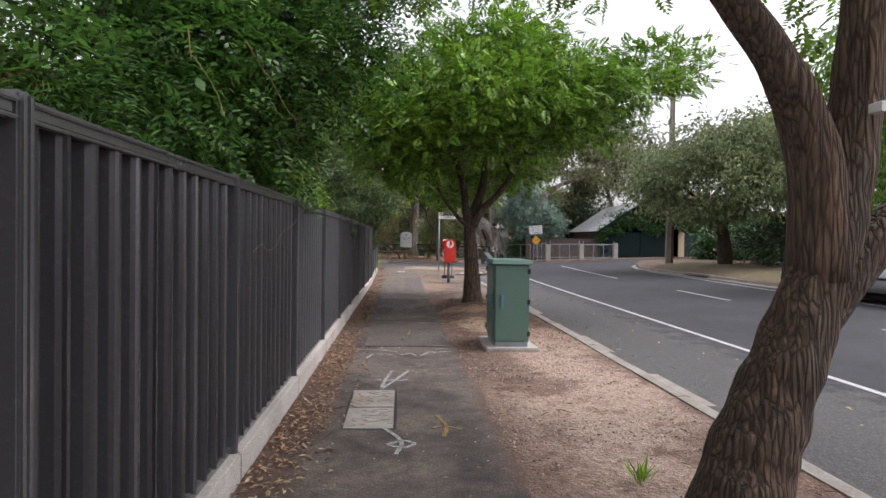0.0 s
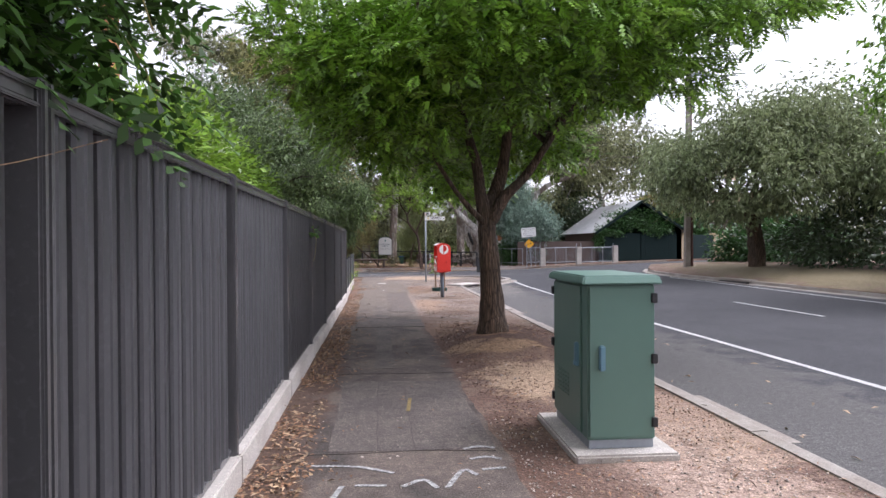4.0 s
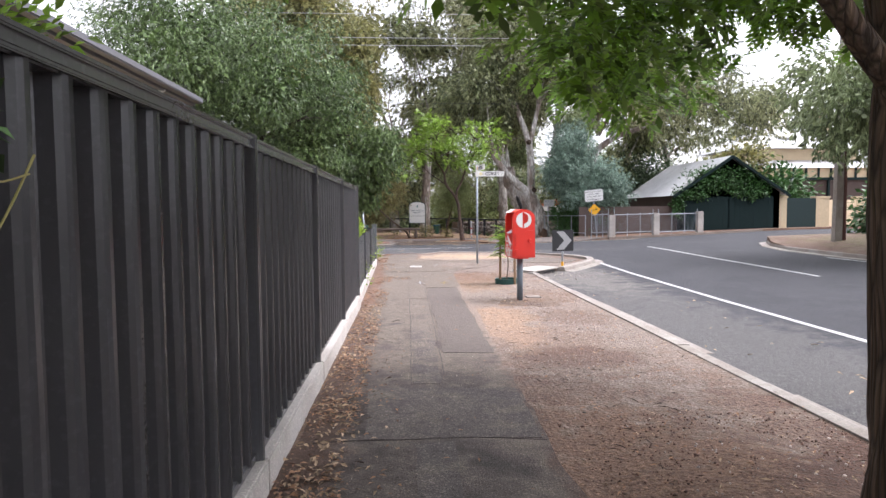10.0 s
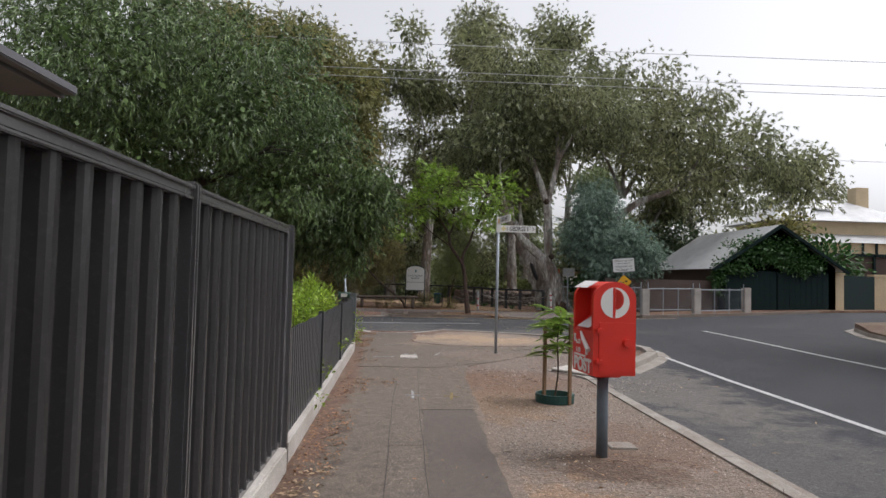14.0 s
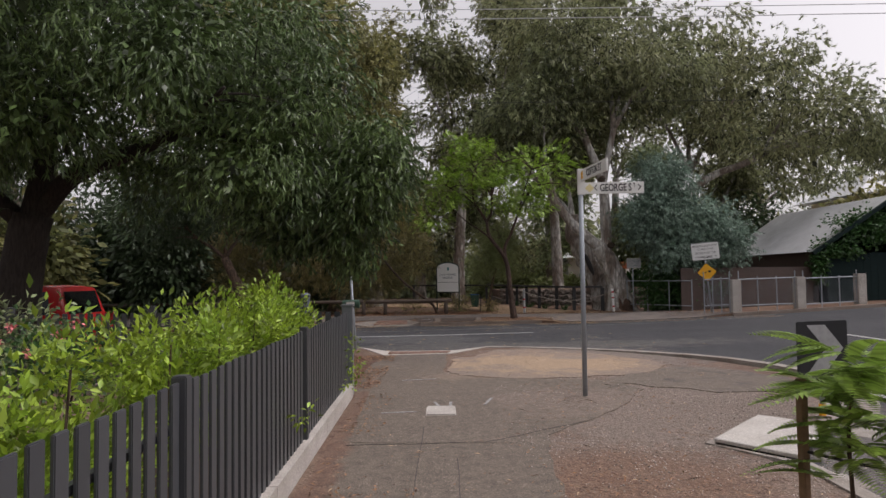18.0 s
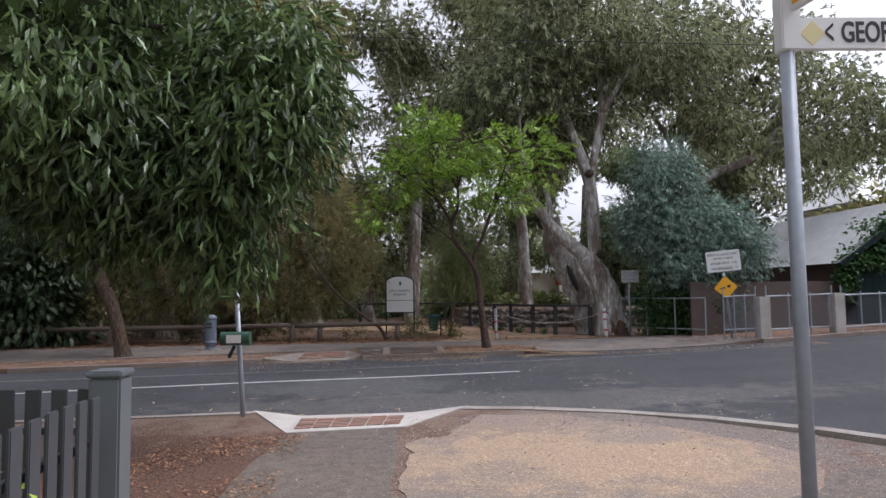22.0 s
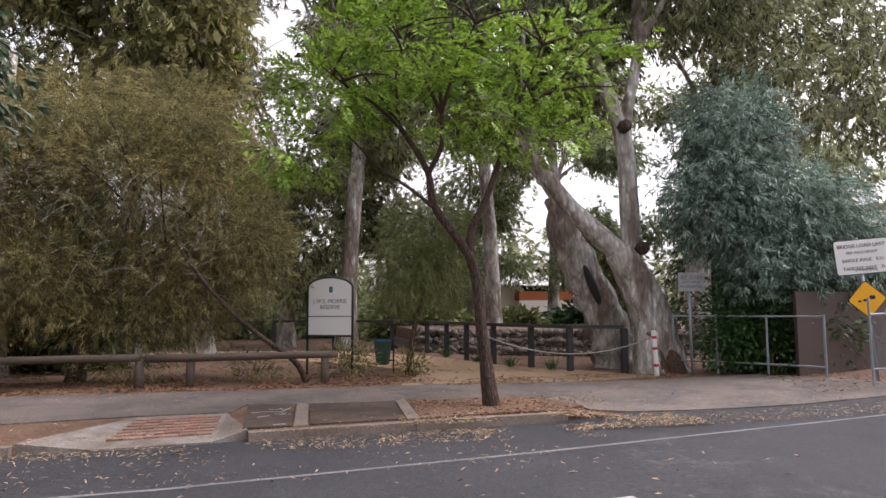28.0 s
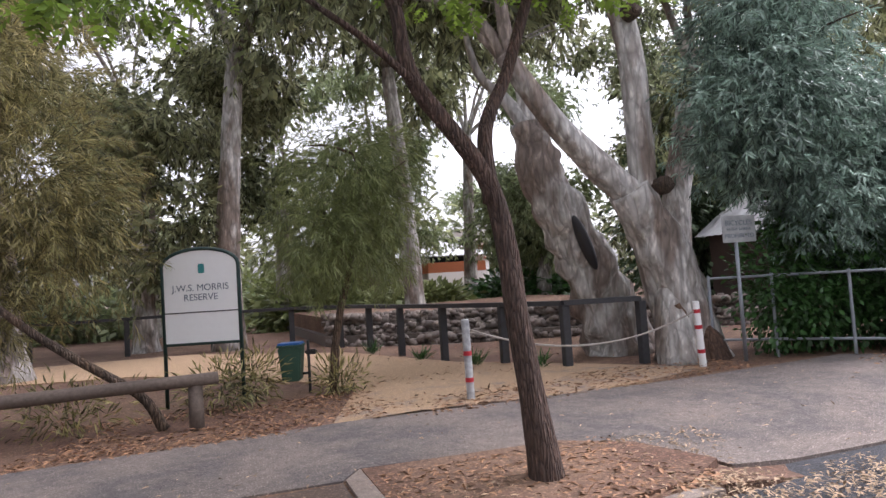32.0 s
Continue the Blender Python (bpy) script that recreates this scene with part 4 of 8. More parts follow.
part("end_post", box(pickx(32) - 0.075, pickx(32) + 0.065, 31.99, 32.13, 0, 1.17, 0.01), M_POST2, picket)
part("post_cap", box(pickx(32) - 0.085, pickx(32) + 0.075, 31.98, 32.14, 1.17, 1.2, 0.008), M_POST2, picket)
for y0 in (23.74, 26.36, 29.1):
    h = 1.18 if y0 > 31 else 1.13
    part("post", box(pickx(y0) - 0.035, pickx(y0) + 0.035, y0 - 0.035, y0 + 0.035, 0, h, 0.006), M_PICKET, picket)
for z in (0.3, 0.9):
    part("rail", tube([(pickx(23.6) - 0.035, 23.6, z), (pickx(32) - 0.035, 32.0, z)], [0.022, 0.022], 4), M_PICKET, picket)
for a in range(4):
    y0, y1 = 23.7 + 2.07 * a, 23.7 + 2.07 * a + 2.06
    part("plinth", slab([(pickx(y0) - 0.06, y0), (pickx(y0) + 0.07, y0), (pickx(y1) + 0.07, y1), (pickx(y1) - 0.06, y1)], -0.1, 0.17), M_PALE, picket)
front = thing("front_picket_fence", "low grey steel slat fence along the street front", "fence", kind="structure")
for i in range(70):
    x = -1.4 - 0.125 * i
    shared("slat", slat.data, front, (x, 32.15 + 0.1 * (-x - 1.2), 0)).rotation_euler = (0, 0, radians(84))
for i in range(5):
    x = -1.9 - 2.1 * i
    part("post", box(x - 0.05, x + 0.05, 32.1 + 0.1 * (-x - 1.2), 32.2 + 0.1 * (-x - 1.2), 0, 1.2, 0.006), M_PICKET, front)
for z in (0.3, 0.9):
    part("rail", tube([(-1.3, 32.19, z), (-10.1, 33.08, z)], [0.022, 0.022], 4), M_PICKET, front)
part("plinth", slab([(-1.3, 32.1), (-1.3, 32.24), (-10.1, 33.12), (-10.1, 32.98)], -0.1, 0.13), M_CONC, front)

# ---- roadside cabinet ----
cab = thing("roadside_cabinet", "grey-green steel utility cabinet on a concrete pad", "cabinet", (1.61, 10.05, 0), turn=-1)
W, D = 0.25, 0.46
part("pad", box(-W - 0.13, W + 0.13, -D - 0.14, D + 0.14, -0.1, 0.05, 0.015), M_PALE, cab)
part("plinth", box(-W + 0.01, W - 0.01, -D + 0.01, D - 0.01, 0.05, 0.115, 0.004), M_STEEL, cab)
part("body", box(-W, W, -D, D, 0.115, 1.235, 0.008), M_GREEN, cab)
roof = box(-W - 0.05, W + 0.05, -D - 0.05, D + 0.05, 1.24, 1.305, 0.0)
for v in roof.verts:
    if v.co.z > 1.28:
        v.co.x *= 0.93
        v.co.y *= 0.94
bmesh.ops.bevel(roof, geom=roof.edges[:], offset=0.012, segments=2, affect="EDGES")
part("roof", roof, M_GREEN, cab)
front_door = part("door", box(-W + 0.012, W - 0.03, -D - 0.014, -D + 0.002, 0.14, 1.22, 0.004), M_GREEN, cab)
side_door = part("door", box(-W - 0.014, -W + 0.002, -D + 0.13, D - 0.03, 0.14, 1.22, 0.004), M_GREEN, cab)
M_HANDLE = material("lock_steel", (0.16, 0.30, 0.38), 0.35, 0.3)
for door, cx, cy in ((front_door, -W + 0.1, -D - 0.02), (side_door, -W - 0.02, -D + 0.19)):
    h = bmesh.new()
    box(cx - 0.022, cx + 0.022, cy - 0.022, cy + 0.022, 0.62, 0.80, 0.008, h)
    tube([(cx, cy, 0.645), (cx - 0.03 if door is side_door else cx, cy if door is side_door else cy - 0.03, 0.645)], [0.018, 0.018], 10, h)
    part("handle", h, M_HANDLE, door)
for z in (0.24, 0.7, 1.14):
    part("hinge", box(W - 0.03, W + 0.012, -D - 0.03, -D - 0.005, z - 0.035, z + 0.035, 0.004), M_BLACK, front_door)
    part("hinge", box(-W - 0.03, -W - 0.005, D - 0.04, D + 0.006, z - 0.035, z + 0.035, 0.004), M_BLACK, side_door)
vent = bmesh.new()
for r in range(6):
    for c in range(5):
        yy = -0.02 + c * 0.072
        zz = 0.34 + r * 0.033
        box(-W - 0.022, -W - 0.012, yy, yy + 0.052, zz, zz + 0.013, 0.003, vent)
part("louvre", vent, M_GREEN, side_door, "pressed louvre slots")

# ---- post box ----
pb = thing("post_box", "red steel street posting box on a round grey post", "post box", (1.72, 24.02, 0.03), turn=7)
M_POST = material("post_grey", (0.13, 0.16, 0.19), 0.55, grain=0.4, scale=25, dark=0.7)
part("post", tube([(0, 0, -0.1), (0, 0, 0.72)], [0.052, 0.052], 18), M_POST, pb, smooth=True)
part("base_plate", box(-0.12, 0.12, -0.12, 0.12, 0.70, 0.73, 0.004), M_RED, pb)


def arch_block(w, d, z0, z1, rise, segs=14, open_side=False):
    """A box with a rounded roof that runs along x; the mouth may be cut into its west side."""
    bm = bmesh.new()
    prof = [(-d, z0), (d, z0)] + [(d * math.cos(math.pi * i / segs), z1 - rise + rise * math.sin(math.pi * i / segs)) for i in range(segs + 1)]
    a = [bm.verts.new((-w, y, z)) for y, z in prof]
    b = [bm.verts.new((w, y, z)) for y, z in prof]
    bm.faces.new(a)
    bm.faces.new(b[::-1])
    for i in range(len(prof)):
        j = (i + 1) % len(prof)
        bm.faces.new((a[i], b[i], b[j], a[j]))
    bmesh.ops.recalc_face_normals(bm, faces=bm.faces[:])
    return bm


def across(bm):
    bmesh.ops.rotate(bm, verts=bm.verts[:], cent=(0, 0, 0), matrix=Matrix.Rotation(radians(90), 3, "Z"))
    return bm


HX, HY = 0.2, 0.235
part("body", across(arch_block(HY, HX, 0.73, 1.12, 0.001)), M_RED, pb)
for sgn in (-1, 1):
    cheek = across(arch_block(0.022, HX, 1.115, 1.56, 0.15))
    bmesh.ops.translate(cheek, verts=cheek.verts[:], vec=(0, sgn * (HY - 0.022), 0))
    part("cheek", cheek, M_RED, pb)
hood = bmesh.new()
segs = 14
for r, flip in ((HX, 1), (HX - 0.012, -1)):
    rows = []
    for i in range(segs + 1):
        a = math.pi * i / segs
        if a > math.pi * 0.80:
            break
        rows.append([hood.verts.new((r * math.cos(a), yy, 1.41 + (0.15 if flip > 0 else 0.138) * math.sin(a))) for yy in (-HY + 0.044, HY - 0.044)])
    for p, q in zip(rows, rows[1:]):
        hood.faces.new((p[0], p[1], q[1], q[0]) if flip > 0 else (p[0], q[0], q[1], p[1]))
part("hood", hood, M_RED, pb)
part("back", box(HX - 0.02, HX, -HY + 0.044, HY - 0.044, 1.115, 1.42), M_RED, pb)
slope = bmesh.new()
v = [slope.verts.new(p) for p in ((-HX, -HY + 0.044, 1.12), (-HX, HY - 0.044, 1.12), (-0.05, HY - 0.044, 1.24), (-0.05, -HY + 0.044, 1.24), (-0.05, HY - 0.044, 1.12), (-0.05, -HY + 0.044, 1.12))]
slope.faces.new((v[0], v[3], v[2], v[1]))
slope.faces.new((v[3], v[5], v[4], v[2]))
part("chute", slope, M_RED, pb)
part("inner_wall", box(-0.05, -0.03, -HY + 0.044, HY - 0.044, 1.24, 1.52), M_RED, pb)
sheet_mat = material("paper_label", (0.74, 0.73, 0.72), 0.6, grain=0.5, scale=70, dark=0.7)
part("label", join(bmesh.new(), box(-0.09, 0.09, -0.13, 0.13, 0.0, 0.003), pose(-0.135, -0.02, 1.192, 0, -31, 0)), sheet_mat, pb, "white printed label on the chute")
part("label", join(bmesh.new(), box(-0.06, 0.06, -0.15, 0.15, 0.0, 0.003), pose(-0.175, 0, 1.532, 0, -30, 0)), sheet_mat, pb, "white printed label on the hood")
# the end that faces the walker: round white emblem, door frame, bolts
ye = -HY
disc = bmesh.new()
bmesh.ops.create_cone(disc, cap_ends=True, segments=40, radius1=0.135, radius2=0.135, depth=0.006, matrix=pose(0, ye - 0.002, 1.375, 90, 0, 0))
part("emblem", disc, M_WHITE, pb, "white round emblem")
part("emblem_bar", box(-0.022, 0.002, ye - 0.009, ye - 0.004, 1.243, 1.507, 0.002), M_RED, pb)
bowl = bmesh.new()
ring = [(0.002, 1.315)] + [(0.002 + 0.078 * math.cos(radians(a)), 1.405 + 0.09 * math.sin(radians(a))) for a in range(-90, 91, 12)]
bowl.faces.new([bowl.verts.new((x, ye - 0.009, z)) for x, z in ring])
bmesh.ops.solidify(bowl, geom=bowl.faces[:], thickness=-0.005)
part("emblem_bowl", bowl, M_RED, pb)
part("door", box(-HX + 0.05, HX - 0.015, ye - 0.008, ye + 0.004, 0.76, 1.20, 0.004), M_RED, pb)
for x, z in ((-0.15, 1.13), (-0.15, 0.86)):
    part("hinge", box(x - 0.035, x + 0.035, ye - 0.035, ye - 0.006, z - 0.022, z + 0.022, 0.008), M_RED, pb)
knob = bmesh.new()
bmesh.ops.create_cone(knob, cap_ends=True, segments=16, radius1=0.04, radius2=0.034, depth=0.035, matrix=pose(0.11, ye - 0.02, 1.02, 90, 0, 0))
part("lock", knob, M_RED, pb)
# the side with the mouth: prices, torn paper strip, plain bars
face = Matrix.Translation((-HX - 0.002, 0, 0)) @ pose(0, 0, 0, 90, 0, -90)
lettering("price", "6.00", 0.062, face @ pose(-0.10, 1.0, 0), M_WHITE, pb)
lettering("price", "3.00", 0.062, face @ pose(-0.10, 0.925, 0), M_WHITE, pb)
part("label", box(-HX - 0.004, -HX + 0.002, 0.16, 0.2, 1.0, 1.07), sheet_mat, pb)
part("label", box(-HX - 0.004, -HX + 0.002, -0.12, -0.07, 0.9, 0.96), sheet_mat, pb)
part("torn_paper", tube([(-HX - 0.012, 0.02, 1.1), (-HX - 0.02, -0.07, 1.03), (-HX - 0.022, -0.18, 0.95)], [0.01, 0.02, 0.024], 8), sheet_mat, pb, "curled strip of torn white paper")
for i in range(8):
    part("bar", box(-HX - 0.004, -HX + 0.002, 0.17 - 0.034 * i, 0.192 - 0.034 * i, 0.875, 0.893), M_WHITE, pb)
lettering("post_word", "POST", 0.165, face @ pose(0.0, 0.80, 0), M_WHITE, pb, bold=0.006)

# ---- street sign ----
ss = thing("street_sign", "two white street name blades on a galvanised pole", "street sign", (1.785, 31.6, 0.03), turn=-3)
part("pole", tube([(0, 0, -0.1), (0, 0, 2.82)], [0.03, 0.03], 14), M_STEEL, ss, smooth=True)
part("collar", box(-0.037, 0.05, -0.037, 0.037, 2.53, 2.86, 0.006), M_WHITE, ss)
b1 = part("blade", box(0.045, 0.79, -0.012, 0.012, 2.54, 2.685, 0.004), M_WHITE, ss)
lettering("lettering", "GEORGE", 0.13, pose(0.405, -0.0135, 2.612, 90, 0, 0) @ Matrix.Diagonal((0.66, 1, 1, 1)), M_BLACK, b1, bold=0.002)
lettering("lettering", "S", 0.13, pose(0.615, -0.0135, 2.612, 90, 0, 0) @ Matrix.Diagonal((0.66, 1, 1, 1)), M_BLACK, b1, bold=0.002)
lettering("lettering", "T", 0.075, pose(0.668, -0.0135, 2.638, 90, 0, 0) @ Matrix.Diagonal((0.66, 1, 1, 1)), M_BLACK, b1)
lettering("lettering", "<", 0.17, pose(0.185, -0.0135, 2.608, 90, 0, 0) @ Matrix.Diagonal((0.45, 1, 1, 1)), M_BLACK, b1)
lettering("lettering", ">", 0.17, pose(0.735, -0.0135, 2.608, 90, 0, 0) @ Matrix.Diagonal((0.45, 1, 1, 1)), M_BLACK, b1)
part("emblem", join(bmesh.new(), box(-0.04, 0.04, -0.002, 0.002, -0.04, 0.04), pose(0.11, -0.0135, 2.612, 0, 45, 0)), material("pale_gold", (0.75, 0.66, 0.35), 0.5), b1)
b2 = part("blade", join(bmesh.new(), box(0.045, 0.90, -0.012, 0.012, 2.695, 2.84, 0.004), pose(0, 0, 0, 0, 0, -80)), M_WHITE, ss)
lettering("lettering", "CLIFTON ST", 0.125, pose(0, 0, 0, 0, 0, -80) @ pose(0.50, -0.0135, 2.766, 90, 0, 0) @ Matrix.Diagonal((0.72, 1, 1, 1)), M_BLACK, b2)
part("emblem", join(bmesh.new(), box(0.06, 0.12, -0.015, -0.012, 2.72, 2.81), pose(0, 0, 0, 0, 0, -80)), M_YELLOW, b2)

# ---- warning signs ----
ls = thing("load_limit_sign", "white load limit plate and yellow diamond on a leaning steel pole", "road sign", (9.98, 47.28, 0.08))
ls.rotation_euler = (0, radians(-5), radians(-14))
part("pole", tube([(0, 0, -0.2), (0, 0, 2.62)], [0.03, 0.03], 12), M_STEEL, ls, smooth=True)


def plate(w, h, cx, cz, y, r, th=0.006):
    """A thin plate with rounded corners that faces -y."""
    pts = []
    for sx, sz, a0 in ((1, 1, 0), (-1, 1, 90), (-1, -1, 180), (1, -1, 270)):
        for i in range(5):
            a = radians(a0 + 90 * i / 4)
            pts.append((cx + sx * (w / 2 - r) + r * math.cos(a), cz + sz * (h / 2 - r) + r * math.sin(a)))
    bm = bmesh.new()
    f = [bm.verts.new((x, y - th / 2, z)) for x, z in pts]
    b = [bm.verts.new((x, y + th / 2, z)) for x, z in pts]
    bm.faces.new(f)
    bm.faces.new(b[::-1])
    for i in range(len(pts)):
        j = (i + 1) % len(pts)
        bm.faces.new((f[i], b[i], b[j], f[j]))
    bmesh.ops.recalc_face_normals(bm, faces=bm.faces[:])
    return bm


p1 = part("plate", plate(0.98, 0.64, 0.03, 2.28, -0.04, 0.05), M_BLACK, ls)
part("face", plate(0.955, 0.615, 0.03, 2.28, -0.045, 0.045), M_WHITE, p1)
for text, size, x, z in (("BRIDGE LOAD LIMIT", 0.095, 0.03, 2.48), ("PER AXLE GROUP", 0.07, 0.03, 2.36), ("SINGLE AXLE   5.5t", 0.09, 0.03, 2.22), ("TANDEM AXLE   7t", 0.09, 0.03, 2.07)):
    lettering("lettering", text, size, pose(x, -0.05, z, 90, 0, 0), M_BLACK, p1)
scr = bmesh.new()
for i in range(5):
    limb([(-0.12 + 0.06 * i, -0.05, 2.02), (-0.06 + 0.06 * i, -0.05, 2.06), (0.02 + 0.06 * i, -0.05, 2.01)], 0.005, 0.005, 4, 2, 0, scr)
part("scribble", scr, M_BLACK, p1)
dm = part("diamond", join(bmesh.new(), plate(0.50, 0.50, 0, 0, 0, 0.05), pose(0, -0.045, 1.50, 0, 45, 0)), M_BLACK, ls)
part("face", join(bmesh.new(), plate(0.475, 0.475, 0, 0, 0, 0.045), pose(0, -0.05, 1.50, 0, 45, 0)), M_YELLOW, dm)
for x, z, r in ((0.09, 1.53, 0.055), (-0.05, 1.49, 0.032), (-0.14, 1.475, 0.028)):
    part("symbol", plate(r * 2, r * 1.3, x, z, -0.056, r * 0.6, 0.003), M_BLACK, dm)
ch = thing("chevron_sign", "black and white chevron board on a short post", "road sign", (4.0, 30.28, 0), turn=14)
part("post", tube([(0, 0.03, -0.1), (0, 0.03, 1.0)], [0.025, 0.025], 10), M_STEEL, ch, smooth=True)
part("sleeve", tube([(0, 0.03, 0.0), (0, 0.03, 0.16)], [0.034, 0.034], 10), M_YELLOW, ch)
bd = part("board", plate(0.64, 0.58, 0, 0.74, 0, 0.02, 0.012), M_BLACK, ch)
cv = bmesh.new()
pts = [(-0.2, 0.25), (0.03, 0.25), (0.26, 0.0), (0.03, -0.25), (-0.2, -0.25), (0.03, 0.0)]
f = [cv.verts.new((x, -0.009, 0.74 + z)) for x, z in pts]
cv.faces.new((f[0], f[5], f[2], f[1]))
cv.faces.new((f[5], f[4], f[3], f[2]))
part("chevron", cv, material("faded_sheet", (0.36, 0.36, 0.36), 0.6, grain=0.4, scale=20, dark=0.7, stain=0.3, stain_scale=5), bd)

# ---- mail cylinder on a pole ----
ml = thing("roll_letterbox", "dark green tube letterbox with a white label on a steel pole", "letterbox", (-1.9, 37.45, -0.06))
part("pole", tube([(0.05, 0, -0.1), (-0.05, 0, 1.66)], [0.032, 0.03], 12), M_STEEL, ml, smooth=True)
cyl = bmesh.new()
bmesh.ops.create_cone(cyl, cap_ends=True, segments=24, radius1=0.085, radius2=0.085, depth=0.36, matrix=pose(-0.03, -0.1, 1.05, 0, 90, 0))
part("tube", cyl, M_BIN, ml, smooth=False)
part("label", box(-0.13, 0.05, -0.189, -0.182, 1.0, 1.1), M_WHITE, ml)
part("bracket", join(bmesh.new(), box(-0.02, 0.02, -0.02, 0.02, -0.14, 0.02), pose(-0.06, -0.07, 0.94, 0, 25, 0)), M_BLACK, ml)

# ---- young staked tree ----
st = thing("staked_sapling", "young feathery sapling between two timber stakes", "tree", (1.88, 26.6, 0))
for x, y, h in ((-0.13, 0.05, 1.03), (0.14, -0.22, 1.12)):
    part("stake", join(bmesh.new(), box(-0.02, 0.02, -0.02, 0.02, 0, h, 0.004), pose(x, y, 0, 0, 0, 20)), M_STAKE, st)
part("tie", tube([(-0.13, 0.05, 0.68), (0.02, -0.1, 0.66), (0.14, -0.22, 0.66)], [0.008, 0.008, 0.008], 6), M_BLACK, st)
part("trunk", limb([(-0.02, -0.05, 0), (0.02, -0.08, 0.4), (0.0, -0.1, 0.8), (0.05, -0.1, 1.1)], 0.014, 0.006, 8, 4, 0.1), M_BARK, st, smooth=True)
ring = bmesh.new()
for r, z in ((0.25, 0.0),):
    a = [[ring.verts.new((math.cos(2 * math.pi * i / 28) * rr, math.sin(2 * math.pi * i / 28) * rr, zz)) for i in range(28)] for rr, zz in ((0.25, 0.0), (0.255, 0.11), (0.225, 0.11), (0.215, 0.02))]
    for p, q in zip(a, a[1:]):
        for i in range(28):
            ring.faces.new((p[i], p[(i + 1) % 28], q[(i + 1) % 28], q[i]))
part("watering_ring", ring, material("ring_plastic", (0.012, 0.06, 0.052), 0.5), st, "green plastic watering ring")
g = np.random.RandomState(5)
n = 64
pl = np.stack([g.normal(0, 0.04, n), -0.1 + g.normal(0, 0.04, n), 0.55 + 0.65 * g.uniform(0, 1, n) ** 0.7], 1)
hd = np.stack([g.normal(size=n), g.normal(size=n), g.uniform(-0.1, 0.5, n)], 1)
leaf_mesh("foliage", pl, hd, frond(0.36, 0.085, 0.021, 18, 0.3), g.uniform(0.8, 1.2, n), material("sapling_leaf", (0.215, 0.33, 0.06), 0.55, per_island=0.45, translucent=0.35), 6, st, 0.25)

# ---- reserve board, bin, bollards ----
M_FRAME = material("dark_green_frame", (0.012, 0.035, 0.03), 0.5)
rb = thing("reserve_board", "white arched reserve name board in a dark green frame", "notice board", (0.31, 51.65, 0.02), turn=-22)


def arch_plate(w, z0, z1, rise, y, th):
    pts = [(-w, z0), (w, z0)] + [(w * math.cos(math.pi * i / 16), z1 - rise + rise * math.sin(math.pi * i / 16)) for i in range(17)]
    bm = bmesh.new()
    f = [bm.verts.new((x, y, z)) for x, z in pts]
    b = [bm.verts.new((x, y + th, z)) for x, z in pts]
    bm.faces.new(f)
    bm.faces.new(b[::-1])
    for i in range(len(pts)):
        j = (i + 1) % len(pts)
        bm.faces.new((f[i], b[i], b[j], f[j]))
    bmesh.ops.recalc_face_normals(bm, faces=bm.faces[:])
    return bm


panel_ob = part("board", arch_plate(0.50, 0.86, 2.12, 0.22, -0.012, 0.024), M_WHITE, rb)
part("divider", box(-0.5, 0.5, -0.016, -0.008, 1.265, 1.28), M_BLACK, panel_ob)
part("crest", plate(0.085, 0.13, 0.02, 1.86, -0.014, 0.02, 0.004), material("crest_teal", (0.03, 0.20, 0.20), 0.5), panel_ob)
lettering("lettering", "J.W.S. MORRIS", 0.125, pose(0.0, -0.0145, 1.60, 90, 0, 0), M_POST, panel_ob)
lettering("lettering", "RESERVE", 0.125, pose(0.0, -0.0145, 1.47, 90, 0, 0), M_POST, panel_ob)
rim = bmesh.new()
tube([(-0.52, 0, 0), (-0.52, 0, 1.9)] + [(-0.52 * math.cos(math.pi * i / 14), 0, 1.9 + 0.23 * math.sin(math.pi * i / 14)) for i in range(1, 14)] + [(0.52, 0, 1.9), (0.52, 0, 0)], [0.026] * 17, 10, rim)
part("frame", rim, M_FRAME, rb, smooth=True)
part("rail", tube([(-0.52, 0, 0.85), (0.52, 0, 0.85)], [0.022, 0.022], 8), M_FRAME, rb)

bn = thing("dog_waste_bin", "small dark green bin with a blue liner on a post", "bin", (1.5, 51.9, 0), turn=-20)
bn.scale = (0.84, 0.84, 0.9)
body = bmesh.new()
bmesh.ops.create_cone(body, cap_ends=True, segments=4, radius1=0.21, radius2=0.28, depth=0.55, matrix=pose(0, 0, 0.5, 0, 0, 45))
bmesh.ops.bevel(body, geom=body.edges[:], offset=0.02, segments=2, affect="EDGES")
part("body", body, M_BIN, bn)
part("rim", box(-0.215, 0.215, -0.215, 0.215, 0.77, 0.805, 0.01), M_BIN, bn)
part("liner", box(-0.205, 0.19, -0.2, 0.2, 0.795, 0.835, 0.015), M_BLUE, bn)
part("post", tube([(0.27, 0.1, -0.1), (0.27, 0.1, 0.85)], [0.025, 0.025], 8), M_BLACK, bn)
part("bracket", box(0.15, 0.28, 0.08, 0.12, 0.3, 0.34), M_BLACK, bn)
part("dispenser", box(0.22, 0.42, 0.03, 0.17, 0.62, 0.70, 0.02), M_BLACK, bn)

M_REDBAND = material("band_red", (0.45, 0.02, 0.03), 0.5)


